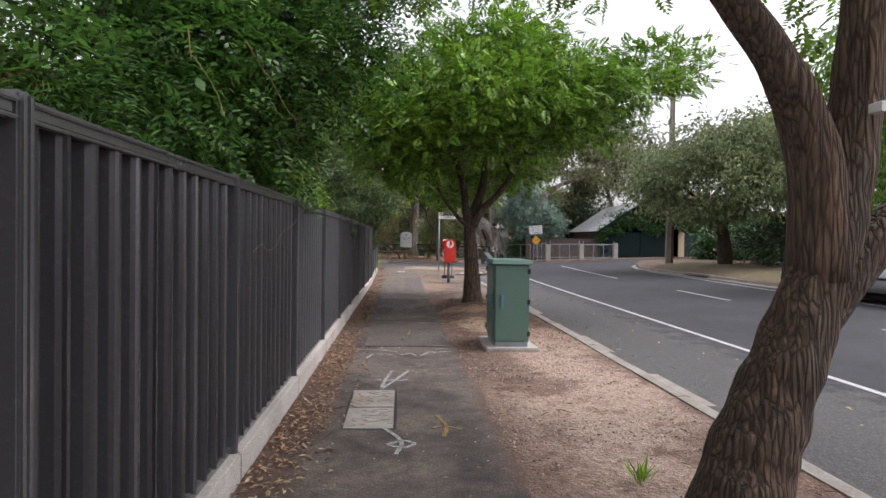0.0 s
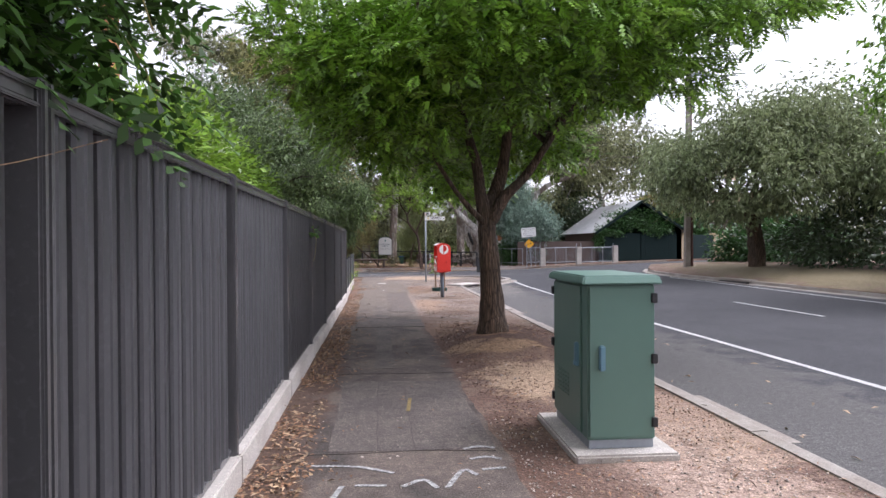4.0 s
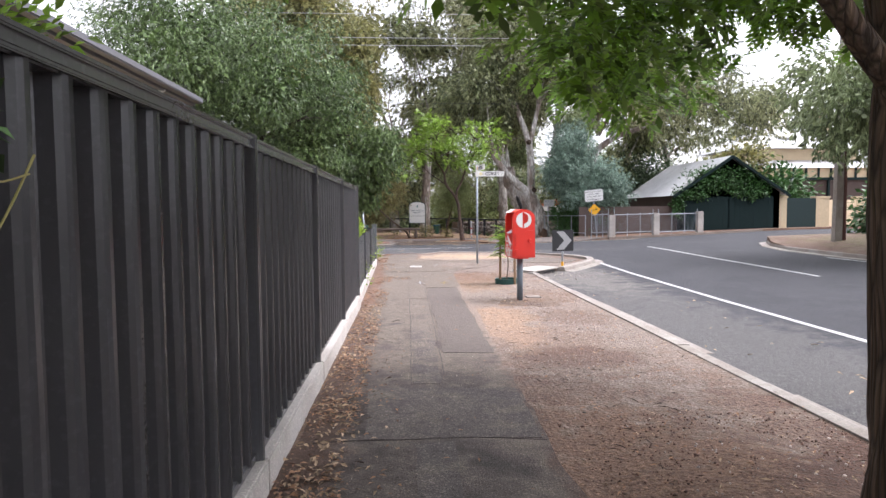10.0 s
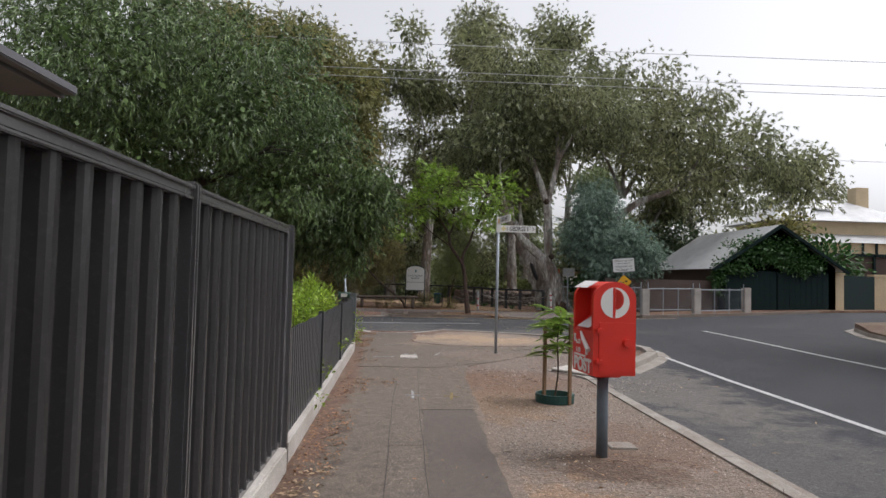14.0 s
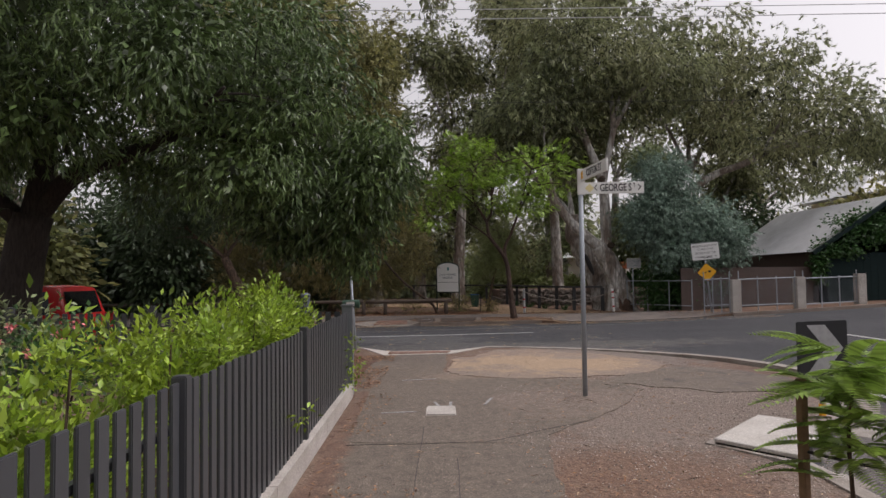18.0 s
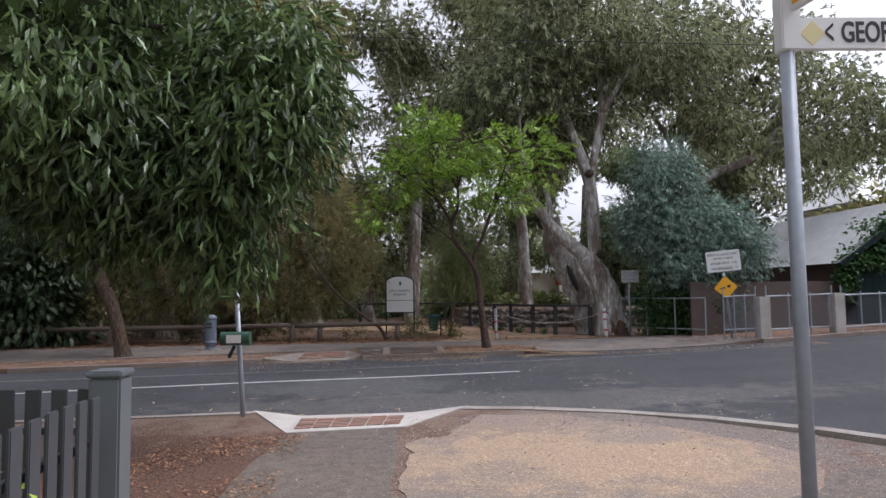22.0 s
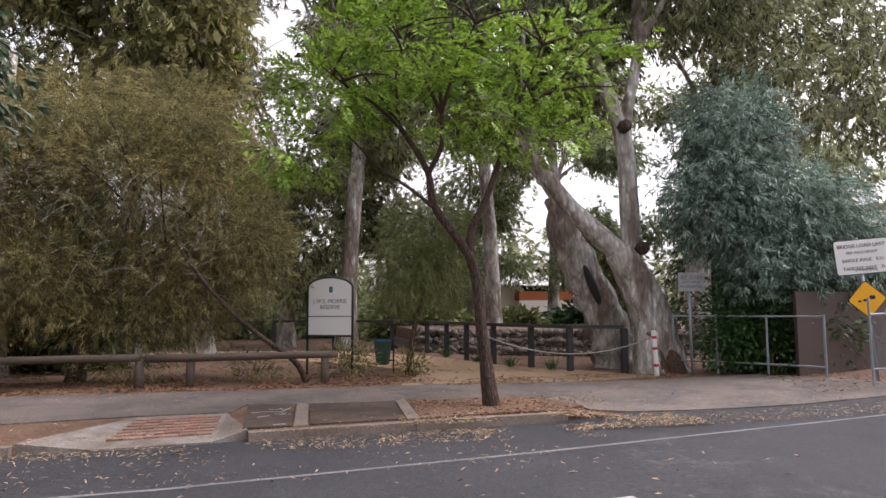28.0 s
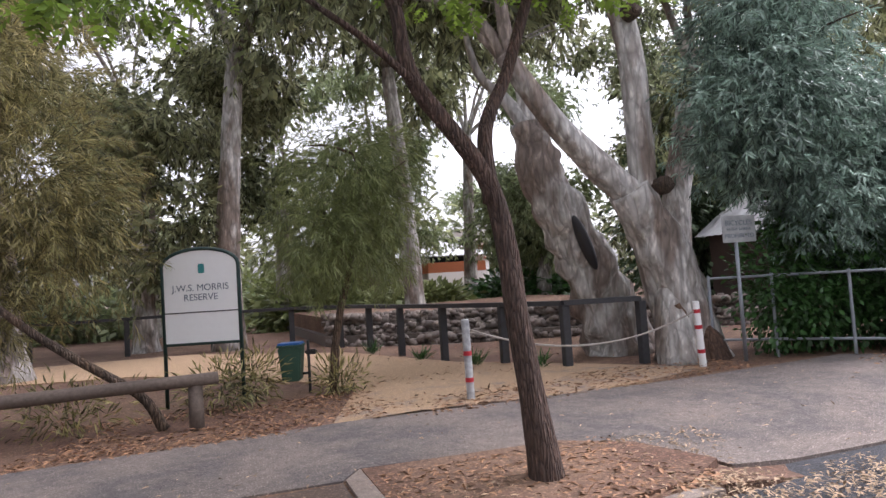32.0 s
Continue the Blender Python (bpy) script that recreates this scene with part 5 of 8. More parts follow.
def bollard(at, h, r, lean, bands, grp, mat):
    b = thing("bollard", "white bollard with red bands", "bollard", at, grp)
    b.rotation_euler = (0, radians(lean), 0)
    t = tube([(0, 0, -0.1), (0, 0, h - 0.01), (0, 0, h)], [r, r, r * 0.8], 16)
    part("tube", t, mat, b, smooth=False)
    for z in bands:
        part("band", tube([(0, 0, z), (0, 0, z + 0.055)], [r + 0.003, r + 0.003], 16), M_REDBAND, b)
    return b


bollard((7.04, 49.78, 0.02), 0.95, 0.05, -3, (0.2, 0.55, 0.78), "entrance bollards", M_WHITE)
bollard((3.4, 49.82, 0.0), 1.0, 0.05, -1, (0.22, 0.55), "entrance bollards", material("peeling_white", (0.52, 0.53, 0.54), 0.7, grain=0.6, scale=14, dark=0.5, stain=0.6, stain_scale=7, tint=(0.2, 0.2, 0.2)))
chain = new("rope_chain", None)
tagged(chain, "sagging pale rope between the entrance bollards", "rope")
chain.matrix_world = pose(0, 0, 0)
cp = [Vector((3.4, 49.82, 0.88)).lerp(Vector((7.04, 49.78, 0.86)), i / 14) - Vector((0, 0, 0.36 * (1 - (2 * i / 14 - 1) ** 2))) for i in range(15)]
part("rope", tube(cp, [0.014] * 15, 6), M_CONC, chain)

bk = thing("bicycle_notice", "faded white notice plate on a steel pole", "road sign", (7.85, 49.78, 0.03), turn=-10)
part("pole", tube([(0, 0, -0.1), (0.0, 0, 1.95)], [0.028, 0.028], 10), M_STEEL, bk, smooth=True)
pp = part("plate", plate(0.56, 0.40, 0.04, 1.96, -0.035, 0.02), material("dirty_plate", (0.40, 0.41, 0.40), 0.6, grain=0.5, scale=14, dark=0.6, stain=0.6, stain_scale=4), bk)
for text, size, z in (("BICYCLES", 0.105, 2.05), ("IN THIS RESERVE", 0.055, 1.955), ("PROHIBITED", 0.088, 1.855)):
    lettering("lettering", text, size, pose(0.04, -0.04, z, 90, 0, 0), M_POST, pp)

gb = thing("water_standpipe", "squat blue-grey ribbed bollard on a concrete foot", "bollard", (-5.1, 47.8, 0.01))
prof = [(0.17, 0.0), (0.17, 0.06), (0.13, 0.07), (0.13, 0.18), (0.185, 0.2), (0.185, 0.24), (0.165, 0.26), (0.165, 0.86), (0.185, 0.88), (0.185, 0.92), (0.14, 0.97), (0.05, 1.0)]
part("tube", tube([(0, 0, z) for r, z in prof], [r for r, z in prof], 18), material("standpipe_blue", (0.13, 0.15, 0.19), 0.5, grain=0.3, scale=20), gb)
part("foot", box(-0.28, 0.28, -0.24, 0.24, -0.05, 0.03, 0.01), M_CONC, gb)
for i, (w, z) in enumerate(((0.16, 0.72), (0.18, 0.62))):
    part("bar", box(-w / 2, w / 2, -0.172, -0.16, z, z + 0.045), M_BLACK, gb)

# ---- timber rails ----
M_RAILDARK = material("dark_rail_timber", (0.045, 0.045, 0.048), 0.8, grain=0.5, scale=20, dark=0.6)
lr = thing("log_rail", "low rounded log rail on short posts", "rail")
for x0, x1 in ((-14.0, -8.8), (-8.7, -3.2), (-3.1, 0.45)):
    part("log", limb([(x0, 50.22 + 0.02 * x0, 0.54), ((x0 + x1) / 2, 50.2 + 0.01 * (x0 + x1), 0.55), (x1, 50.22 + 0.02 * x1, 0.56)], 0.075, 0.07, 10, 3, 0.08), M_TIMBER, lr, smooth=True)
for x in (-11.5, -8.8, -5.8, -3.2, -2.3, 0.2):
    part("post", tube([(x, 50.25 + 0.02 * x, -0.1), (x, 50.25 + 0.02 * x, 0.5)], [0.085, 0.08], 10), M_TIMBER, lr, smooth=True)
tr = thing("creek_rail", "dark painted timber post and rail fence above the creek", "fence")
RAIL = [(6.85, 50.85), (5.75, 51.35), (5.2, 52.5), (4.65, 54.0), (4.25, 55.5), (3.95, 57.0), (3.6, 58.6), (2.6, 60.2), (0.6, 61.4), (-1.6, 62.0), (-4, 62.4), (-6.5, 62.7), (-9, 63)]
for i, (x, y) in enumerate(RAIL):
    part("post", box(x - 0.065, x + 0.065, y - 0.065, y + 0.065, -0.6, 0.98, 0.008), M_RAILDARK, tr)
for (ax, ay), (bx, by) in zip(RAIL, RAIL[1:]):
    d = Vector((bx - ax, by - ay, 0))
    n = Vector((-d.y, d.x, 0)).normalized() * 0.09
    bm = slab([(ax - n.x, ay - n.y), (ax + n.x, ay + n.y), (bx + n.x, by + n.y), (bx - n.x, by - n.y)], 0.98, 1.06)
    part("rail", bm, M_RAILDARK, tr)

# ---- stone gabions along the creek ----
M_STONE = material("creek_stone", (0.20, 0.168, 0.145), 0.9, grain=0.4, scale=30, per_island=0.4)
g = np.random.RandomState(9)
stones = bmesh.new()
bmesh.ops.create_cone(stones, cap_ends=True, segments=4, radius1=1, radius2=0.55, depth=1.2)
bmesh.ops.triangulate(stones, faces=stones.faces[:])
sv = np.array([v.co[:] for v in stones.verts])
sf = [tuple(v.index for v in f.verts) for f in stones.faces]
stones.free()


def pebbles(name, places, sizes, mat, seed, parent=None, label="", flat=0.6):
    g = np.random.RandomState(seed)
    n = len(places)
    scale = sizes[:, None] * g.uniform(0.6, 1.3, (n, 3)) * np.array([1, 1, flat])
    jit = 1 + 0.2 * g.normal(size=(n, len(sv)))
    v = (sv[None] * jit[..., None] * scale[:, None, :] + places[:, None, :]).reshape(-1, 3)
    f = (np.array(sf)[None] + (np.arange(n) * len(sv))[:, None, None]).reshape(-1, 3)
    me = bpy.data.meshes.new(name)
    me.vertices.add(len(v))
    me.vertices.foreach_set("co", v.astype(np.float32).ravel())
    me.loops.add(f.size)
    me.loops.foreach_set("vertex_index", f.astype(np.int32).ravel())
    me.polygons.add(len(f))
    me.polygons.foreach_set("loop_start", np.arange(0, f.size, 3, dtype=np.int32))
    me.update(calc_edges=True)
    me.materials.append(mat)
    ob = new(name, me)
    if parent:
        ob.parent = parent
    return tagged(ob, label)


gab = thing("gabion_wall", "stepped stone gabion wall along the creek", "stone wall", kind="structure")
pl = []
for step in range(5):
    for i in range(1000):
        u = g.uniform(0, 1.16)
        x = 12.0 - 7.4 * u + g.normal(0, 0.05)
        yb = 52.0 + 0.28 * step + 5.5 * u
        pl.append((x, yb + g.uniform(0, 0.3), -0.62 + 0.28 * step + 0.26 * g.uniform(0, 1)))
part("core", slab([(12.2, 52.45), (3.3, 59.1), (3.3, 66), (13, 66)], -0.7, 0.25), M_STONE, gab)
part("core", slab([(12.2, 53.2), (3.5, 59.7), (3.4, 66), (13, 66)], 0.25, 0.7), M_LITTER, gab)
sto = pebbles("stone", np.array(pl), g.uniform(0.09, 0.17, len(pl)), M_STONE, 10, gab, flat=0.62)
sto["kind"] = "stuff"

# ---- planting bed by the far kerb ----
bed = thing("tree_bed", "kerbside tree bed and dark cut-outs in the far footpath", "tree bed", kind="structure")
part("bed_earth", slab([(1.42, 45.7), (2.4, 45.85), (3.4, 45.95), (3.9, 46.25), (3.7, 47.0), (3.2, 47.4), (1.45, 47.55)], -0.05, 0.022), M_LITTER, bed)
M_DARKPATCH = material("dark_patch", (0.062, 0.046, 0.04), 0.9, grain=0.7, scale=24, stain=0.8, stain_scale=2.2, tint=(0.125, 0.082, 0.058), bump=0.8, bump_scale=50, speck=0.7, speck_scale=45, sharp=0.6)
part("cutout", slab([(-0.8, 45.42), (-0.23, 45.48), (-0.25, 47.35), (-0.95, 47.5)], -0.05, 0.02), M_DARKPATCH, bed)
part("cutout", slab([(0.0, 45.54), (1.2, 45.7), (1.24, 47.25), (-0.02, 47.2)], -0.05, 0.02), M_DARKPATCH, bed)
part("strip", slab([(-0.2, 45.42), (-0.03, 45.46), (-0.05, 47.25), (-0.22, 47.4)], -0.05, 0.024), M_KERBOLD, bed)
part("strip", slab([(1.23, 45.62), (1.41, 45.66), (1.44, 47.55), (1.27, 47.3)], -0.05, 0.026), M_KERBOLD, bed)
chalk = thing("chalk_mark", "white chalk scribbles on the left pit cover", "paint mark", (0, 0, 0.021), kind="structure")
for pts in ([(-0.82, 46.6), (-0.6, 46.66), (-0.38, 46.6)], [(-0.45, 46.95), (-0.38, 46.7), (-0.3, 46.95)], [(-0.5, 46.45), (-0.34, 46.5), (-0.42, 46.35), (-0.27, 46.4)], [(-0.6, 46.85), (-0.3, 46.82)], [(-0.45, 45.55), (-0.3, 45.62)], [(-0.7, 46.2), (-0.55, 46.3)]):
    part("stroke", ribbon(pts, 0.03, 0.0, 0.003), M_LINE, chalk)

# ---- pillars and mesh fence by the garage ----
pf = thing("pillar_fence", "concrete pillars with pipe rails and wire mesh", "fence", kind="structure")
for x, y in ((10.62, 46.75), (13.2, 47.2), (16.1, 48.2)):
    z = verge_z(x, y) - 0.05
    part("pillar", box(x - 0.16, x + 0.16, y - 0.16, y + 0.16, z, z + 1.22, 0.012), M_PALE, pf)
wire = bmesh.new()
for (ax, ay), (bx, by) in (((9.6, 47.0), (10.46, 46.8)), ((10.78, 46.8), (13.04, 47.18)), ((13.36, 47.22), (15.94, 48.15))):
    for z in (0.25, 1.2):
        part("rail", tube([(ax, ay, z + 0.1), (bx, by, z + 0.14)], [0.022, 0.022], 8), M_STEEL, pf)
    for i in range(4):
        u = i / 3
        x, y = ax + (bx - ax) * u, ay + (by - ay) * u
        part("stay", tube([(x, y, 0.0), (x, y, 1.4 + (0.2 if i % 3 == 0 else 0))], [0.02, 0.02], 8), M_STEEL, pf)
    for i in range(26):
        for sgn in (-1, 1):
            u0 = i / 26
            u1 = min(1, max(0, u0 + sgn * 0.35))
            tube([(ax + (bx - ax) * u0, ay + (by - ay) * u0, 0.3), (ax + (bx - ax) * u1, ay + (by - ay) * u1, 1.28)], [0.0025, 0.0025], 3, wire)
part("mesh_wire", wire, M_STEEL, pf)
part("back_sheet", slab([(9.3, 48.4), (15.3, 49.95), (15.3, 50.03), (9.3, 48.48)], -0.1, 1.75), M_BROWN, pf)
pm = thing("pipe_gate", "galvanised pipe and mesh fence by the gum", "fence", kind="structure")
for x, y in ((7.75, 50.3), (8.4, 49.7), (9.0, 48.9), (9.55, 48.0)):
    part("stay", tube([(x, y, 0), (x, y, 1.3)], [0.024, 0.024], 8), M_STEEL, pm)
for z in (0.3, 1.26):
    part("rail", tube([(7.75, 50.3, z), (8.4, 49.7, z), (9.0, 48.9, z), (9.55, 48.0, z)], [0.02] * 4, 8), M_STEEL, pm)

# ---- garage and houses ----
ga = thing("garage", "ivy-covered dark green garage with a pale iron roof", "garage", (0, 0, 0))
GX0, GX1, GY0, GY1, GE, GP = 15.6, 21.8, 50.0, 58.5, 2.55, 4.62
part("wall", box(GX0, GX0 + 0.12, GY0 + 0.12, GY1, -0.1, GE), M_BROWN, ga)
part("wall", box(GX1 - 0.12, GX1, GY0 + 0.12, GY1, -0.1, GE), M_BROWN, ga)
gw = bmesh.new()
f = [gw.verts.new((x, GY0 + 0.06, z)) for x, z in ((GX0, 0), (GX1, 0), (GX1, GE), ((GX0 + GX1) / 2, GP), (GX0, GE))]
gw.faces.new(f)
bmesh.ops.solidify(gw, geom=gw.faces[:], thickness=0.1)
part("gable", gw, M_DARKGREEN, ga)
for i in range(2):
    x0 = GX0 + 0.35 + 2.75 * i
    dr = part("door", box(x0, x0 + 2.7, GY0 + 0.0, GY0 + 0.05, 0.15, 2.3, 0.006), M_DARKGREEN, ga)
    for k in range(9):
        part("board", box(x0 + 0.05 + 0.29 * k, x0 + 0.32 + 0.29 * k, GY0 - 0.012, GY0 - 0.002, 0.2, 2.25, 0.004), M_DARKGREEN, dr)
for sgn, xe in ((-1, GX0), (1, GX1)):
    xm = (GX0 + GX1) / 2
    n = 34
    rf = bmesh.new()
    rows = []
    for i in range(n * 2 + 1):
        y = GY0 - 0.35 + (GY1 - GY0 + 0.6) * i / (2 * n)
        h = 0.02 * (i % 2)
        rows.append([rf.verts.new((xm, y, GP + 0.06 + h)), rf.verts.new((xe + sgn * 0.4, y, GE - 0.2 + h))])
    for p, q in zip(rows, rows[1:]):
        rf.faces.new((p[0], p[1], q[1], q[0]))
    part("roof", rf, M_ROOF, ga)
    bb = tube([(xm, GY0 - 0.36, GP + 0.0), (xe + sgn * 0.42, GY0 - 0.36, GE - 0.26)], [0.10, 0.10], 4)
    part("bargeboard", bb, M_DARKGREEN, ga)
crown("ivy", None, L_IVY, [(18.0, 49.85, 3.4, 2.2, 0.12, 0.75), (16.4, 49.85, 2.5, 1.1, 0.12, 0.35), (20.0, 49.85, 2.7, 1.3, 0.14, 0.5), (15.5, 49.85, 1.9, 0.3, 0.12, 0.9)], quad_blade(0.13, 0.11), 6200, 301, clump=0.12, per=10, droop=0.9, shell=0.2, label="").parent = ga
wl2 = thing("garden_wall", "cream rendered wall piers with dark green gates", "wall", kind="structure")
for x, y in ((21.9, 50.4), (25.6, 52.0), (29.5, 53.8)):
    part("pier", box(x - 0.45, x + 0.45, y - 0.2, y + 0.2, -0.1, 2.2, 0.01), M_CREAM, wl2)
    part("capping", box(x - 0.5, x + 0.5, y - 0.25, y + 0.25, 2.2, 2.32, 0.01), M_CREAM, wl2)
part("gate", slab([(22.35, 50.5), (25.15, 51.75), (25.15, 51.82), (22.35, 50.57)], 0.2, 2.2), M_DARKGREEN, wl2)
part("wall", slab([(26.05, 52.2), (29.05, 53.6), (29.05, 53.8), (26.05, 52.4)], -0.1, 2.1), M_CREAM, wl2)
drive = link("driveway", slab([(15, 47.4), (24, 50.0), (24, 51.5), (14.5, 50.0)], -0.1, 0.2), M_CONC)
tagged(drive, "concrete driveway apron before the garage", "driveway", "", "structure")

hs = thing("villa", "cream two-storey villa with grey hipped iron roofs", "house", (29.5, 63, 0))
part("wall", box(-5, 9, 0, 8, -0.1, 5.0), M_CREAM, hs)
part("wall", box(-2.5, 7, 1.0, 7, 5.0, 6.4), M_CREAM, hs)


def hip_roof(x0, x1, y0, y1, z0, z1, inset):
    bm = bmesh.new()
    ym = (y0 + y1) / 2
    v = [bm.verts.new(p) for p in ((x0, y0, z0), (x1, y0, z0), (x1, y1, z0), (x0, y1, z0), (x0 + inset, ym, z1), (x1 - inset, ym, z1))]
    for q in ((0, 1, 5, 4), (2, 3, 4, 5), (1, 2, 5), (3, 0, 4), (3, 2, 1, 0)):
        bm.faces.new([v[i] for i in q])
    return bm


part("roof", hip_roof(-6.2, 10, -1.6, 9, 4.7, 6.3, 4.5), M_ROOF, hs)
part("roof", hip_roof(-3.4, 8, 0.2, 8, 6.4, 8.4, 3.5), M_ROOF, hs)
for i in range(14):
    part("fretwork", box(-5.9 + i, -5.75 + i, -1.5, -1.42, 3.9, 4.7), M_DARKGREEN, hs)
part("beam", box(-6, 9.8, -1.52, -1.4, 3.75, 3.95), M_DARKGREEN, hs)
# Dark brown sheet in place of the deep shade under the verandah roof.
part("screen", box(-5.8, 9.6, -1.36, -1.3, 0, 3.75), M_BROWN, hs)
part("panel", box(-5.8, 9.6, -1.4, -1.37, 3.95, 4.7), M_CREAM, hs)
for x in (-5.9, -1.5, 3, 7.5):
    part("post", box(x - 0.08, x + 0.08, -1.52, -1.36, 0, 3.9), M_DARKGREEN, hs)
for x in (-3, 0.5, 4):
    w = part("window", box(x, x + 1.5, -0.06, 0.02, 1.6, 3.4), M_WHITE, hs)
    part("pane", box(x + 0.1, x + 0.7, -0.08, -0.05, 1.7, 3.3), M_GLASS, w)
    part("pane", box(x + 0.8, x + 1.4, -0.08, -0.05, 1.7, 3.3), M_GLASS, w)
part("skylight", join(bmesh.new(), box(1.0, 2.4, -0.5, 0.5, 0, 0.08), pose(0, 2.2, 7.6, 27, 0, 0)), M_WHITE, hs)
part("chimney", box(5.2, 6.2, 3.4, 4.4, 6.5, 9.4), M_CREAM, hs)

h2 = thing("reserve_house", "white house with an orange timber deck beyond the creek", "house", (15.2, 79, 0))
part("wall", box(-4.2, 1.8, 0, 6, -0.1, 3.0), M_WHITE, h2)
part("roof", hip_roof(-4.9, 2.4, -0.9, 7, 3.0, 4.2, 2.6), M_ROOF, h2)
part("deck", box(-2.3, 1.4, -1.1, 0, 2.0, 2.6), material("orange_timber", (0.40, 0.13, 0.05), 0.7, grain=0.4, scale=10), h2)
part("window", box(-1.8, 0.8, -0.05, 0.02, 2.55, 2.98), M_GLASS, h2)
part("support", box(-2.3, 1.4, -1.1, -0.9, -0.1, 2.0), M_WHITE, h2)

# ---- the white house beyond the creek ----
fh = thing("creek_house", "white house with an orange timber deck beyond the creek", "house", (16.4, 84.6, 0), turn=-20)
M_DECK = material("deck_orange", (0.42, 0.13, 0.05), 0.7, grain=0.4, scale=12, dark=0.6)
part("wall", box(-3.6, 3.4, 2.0, 6.0, 0.4, 5.1), M_WHITE, fh)
part("skirting", box(-1.6, 3.0, 0.0, 1.9, 0.4, 2.9), M_WHITE, fh)
part("deck", box(-1.7, 3.1, -0.1, 1.98, 2.9, 3.0), M_DECK, fh)
for z in (3.1, 3.3, 3.5, 3.7):
    part("balustrade_board", box(-0.9, 2.9, -0.08, -0.04, z, z + 0.16), M_DECK, fh)
for x in (-0.9, 1.0, 2.9):
    part("post", box(x - 0.06, x + 0.06, -0.04, 0.08, 3.0, 5.0), M_WHITE, fh)
rf = bmesh.new()
v = [rf.verts.new(p) for p in ((-2.4, -0.6, 4.75), (3.6, -0.6, 5.15), (3.6, 4.0, 5.7), (-2.4, 4.0, 5.3))]
rf.faces.new(v)
bmesh.ops.solidify(rf, geom=rf.faces[:], thickness=0.14)
part("roof", rf, M_WHITE, fh)
part("window", box(-0.2, 2.2, 1.95, 1.99, 3.3, 4.6), M_GLASS, fh)

# ---- the house behind the steel fence ----
lh = thing("corner_house", "low house with a dark eave and white downpipe behind the fence", "house", (0, 0, 0))
M_EAVE = material("eave_grey", (0.12, 0.12, 0.13), 0.5, grain=0.2, scale=10)
part("wall", box(-11.8, -5.4, 17.6, 26.2, -0.1, 3.85), M_CREAM, lh)
part("gutter", box(-4.7, -4.54, 17.0, 26.9, 3.88, 4.0, 0.02), M_EAVE, lh)
part("fascia", box(-4.78, -4.71, 17.0, 26.9, 3.84, 4.02), M_EAVE, lh)
part("soffit", box(-5.4, -4.78, 17.0, 26.9, 3.86, 3.9), M_EAVE, lh)
part("roof", hip_roof(-12.4, -4.63, 16.9, 27.0, 4.0, 5.3, 3.4), M_EAVE, lh)
part("downpipe", tube([(-4.72, 25.2, 3.88), (-5.3, 25.2, 3.5), (-5.34, 25.2, 0)], [0.045, 0.045, 0.045], 12), M_WHITE, lh, smooth=True)
sh = thing("shade_sail", "dark blue sloping shade cloth on a rusty post", "shade sail", (0, 0, 0))
cl = bmesh.new()
v = [cl.verts.new(p) for p in ((-2.1, 8.0, 3.6), (-2.25, 10.2, 3.05), (-2.3, 11.15, 2.2), (-2.0, 7.5, 2.2))]
cl.faces.new(v)
bmesh.ops.subdivide_edges(cl, edges=cl.edges[:], cuts=6, use_grid_fill=True)
for q in cl.verts:
    q.co.x += 0.1 * math.sin(q.co.y * 2) * math.cos(q.co.z)
bmesh.ops.solidify(cl, geom=cl.faces[:], thickness=0.01)
part("cloth", cl, material("sail_cloth", (0.035, 0.04, 0.06), 0.8, grain=0.3, scale=30), sh, smooth=True)
part("post", tube([(-2.6, 11.3, -0.1), (-2.6, 11.3, 3.9)], [0.09, 0.09], 12), material("rusty_post", (0.28, 0.12, 0.04), 0.8, grain=0.6, scale=12, dark=0.5), sh, smooth=True)
tw = link("terracotta_wall", box(-9, -4.2, 8.0, 8.3, -0.1, 3.6), material("terracotta_render", (0.48, 0.25, 0.13), 0.9, grain=0.3, scale=9, stain=0.3))
tagged(tw, "terracotta rendered wall behind the garden", "wall", "", "structure")

# ---- power pole and wires ----
po = thing("power_pole", "tall concrete and rust-brown steel power pole with crossarm", "power pole", (14.15, 33.5, 0.4))
M_RUST = material("rust_brown", (0.12, 0.05, 0.04), 0.8, grain=0.4, scale=12)
for x, mat, w in ((-0.17, M_CONC, 0.13), (0.04, M_RUST, 0.05)):
    b = bmesh.new()
    v = [b.verts.new(p) for p in ((x - w, -0.1, -0.4), (x + w, -0.1, -0.4), (x + w, 0.1, -0.4), (x - w, 0.1, -0.4), (x * 0.4 - w * 0.5, -0.08, 9.6), (x * 0.4 + w * 0.5, -0.08, 9.6), (x * 0.4 + w * 0.5, 0.08, 9.6), (x * 0.4 - w * 0.5, 0.08, 9.6))]
    for q in ((0, 1, 5, 4), (1, 2, 6, 5), (2, 3, 7, 6), (3, 0, 4, 7), (4, 5, 6, 7)):
        b.faces.new([v[i] for i in q])
    part("shaft", b, mat, po)
part("crossarm", box(-1.2, 1.2, -0.05, 0.05, 8.85, 8.98), M_STEEL, po)
for x in (-1.1, -0.5, 0.5, 1.1):
    part("insulator", tube([(x, 0, 8.98), (x, 0, 9.15)], [0.04, 0.025], 8), M_RUST, po)
M_WIRE = material("wire_aluminium", (0.55, 0.55, 0.56), 0.5)
wires = thing("overhead_wires", "thin overhead power wires across the street", "wires")
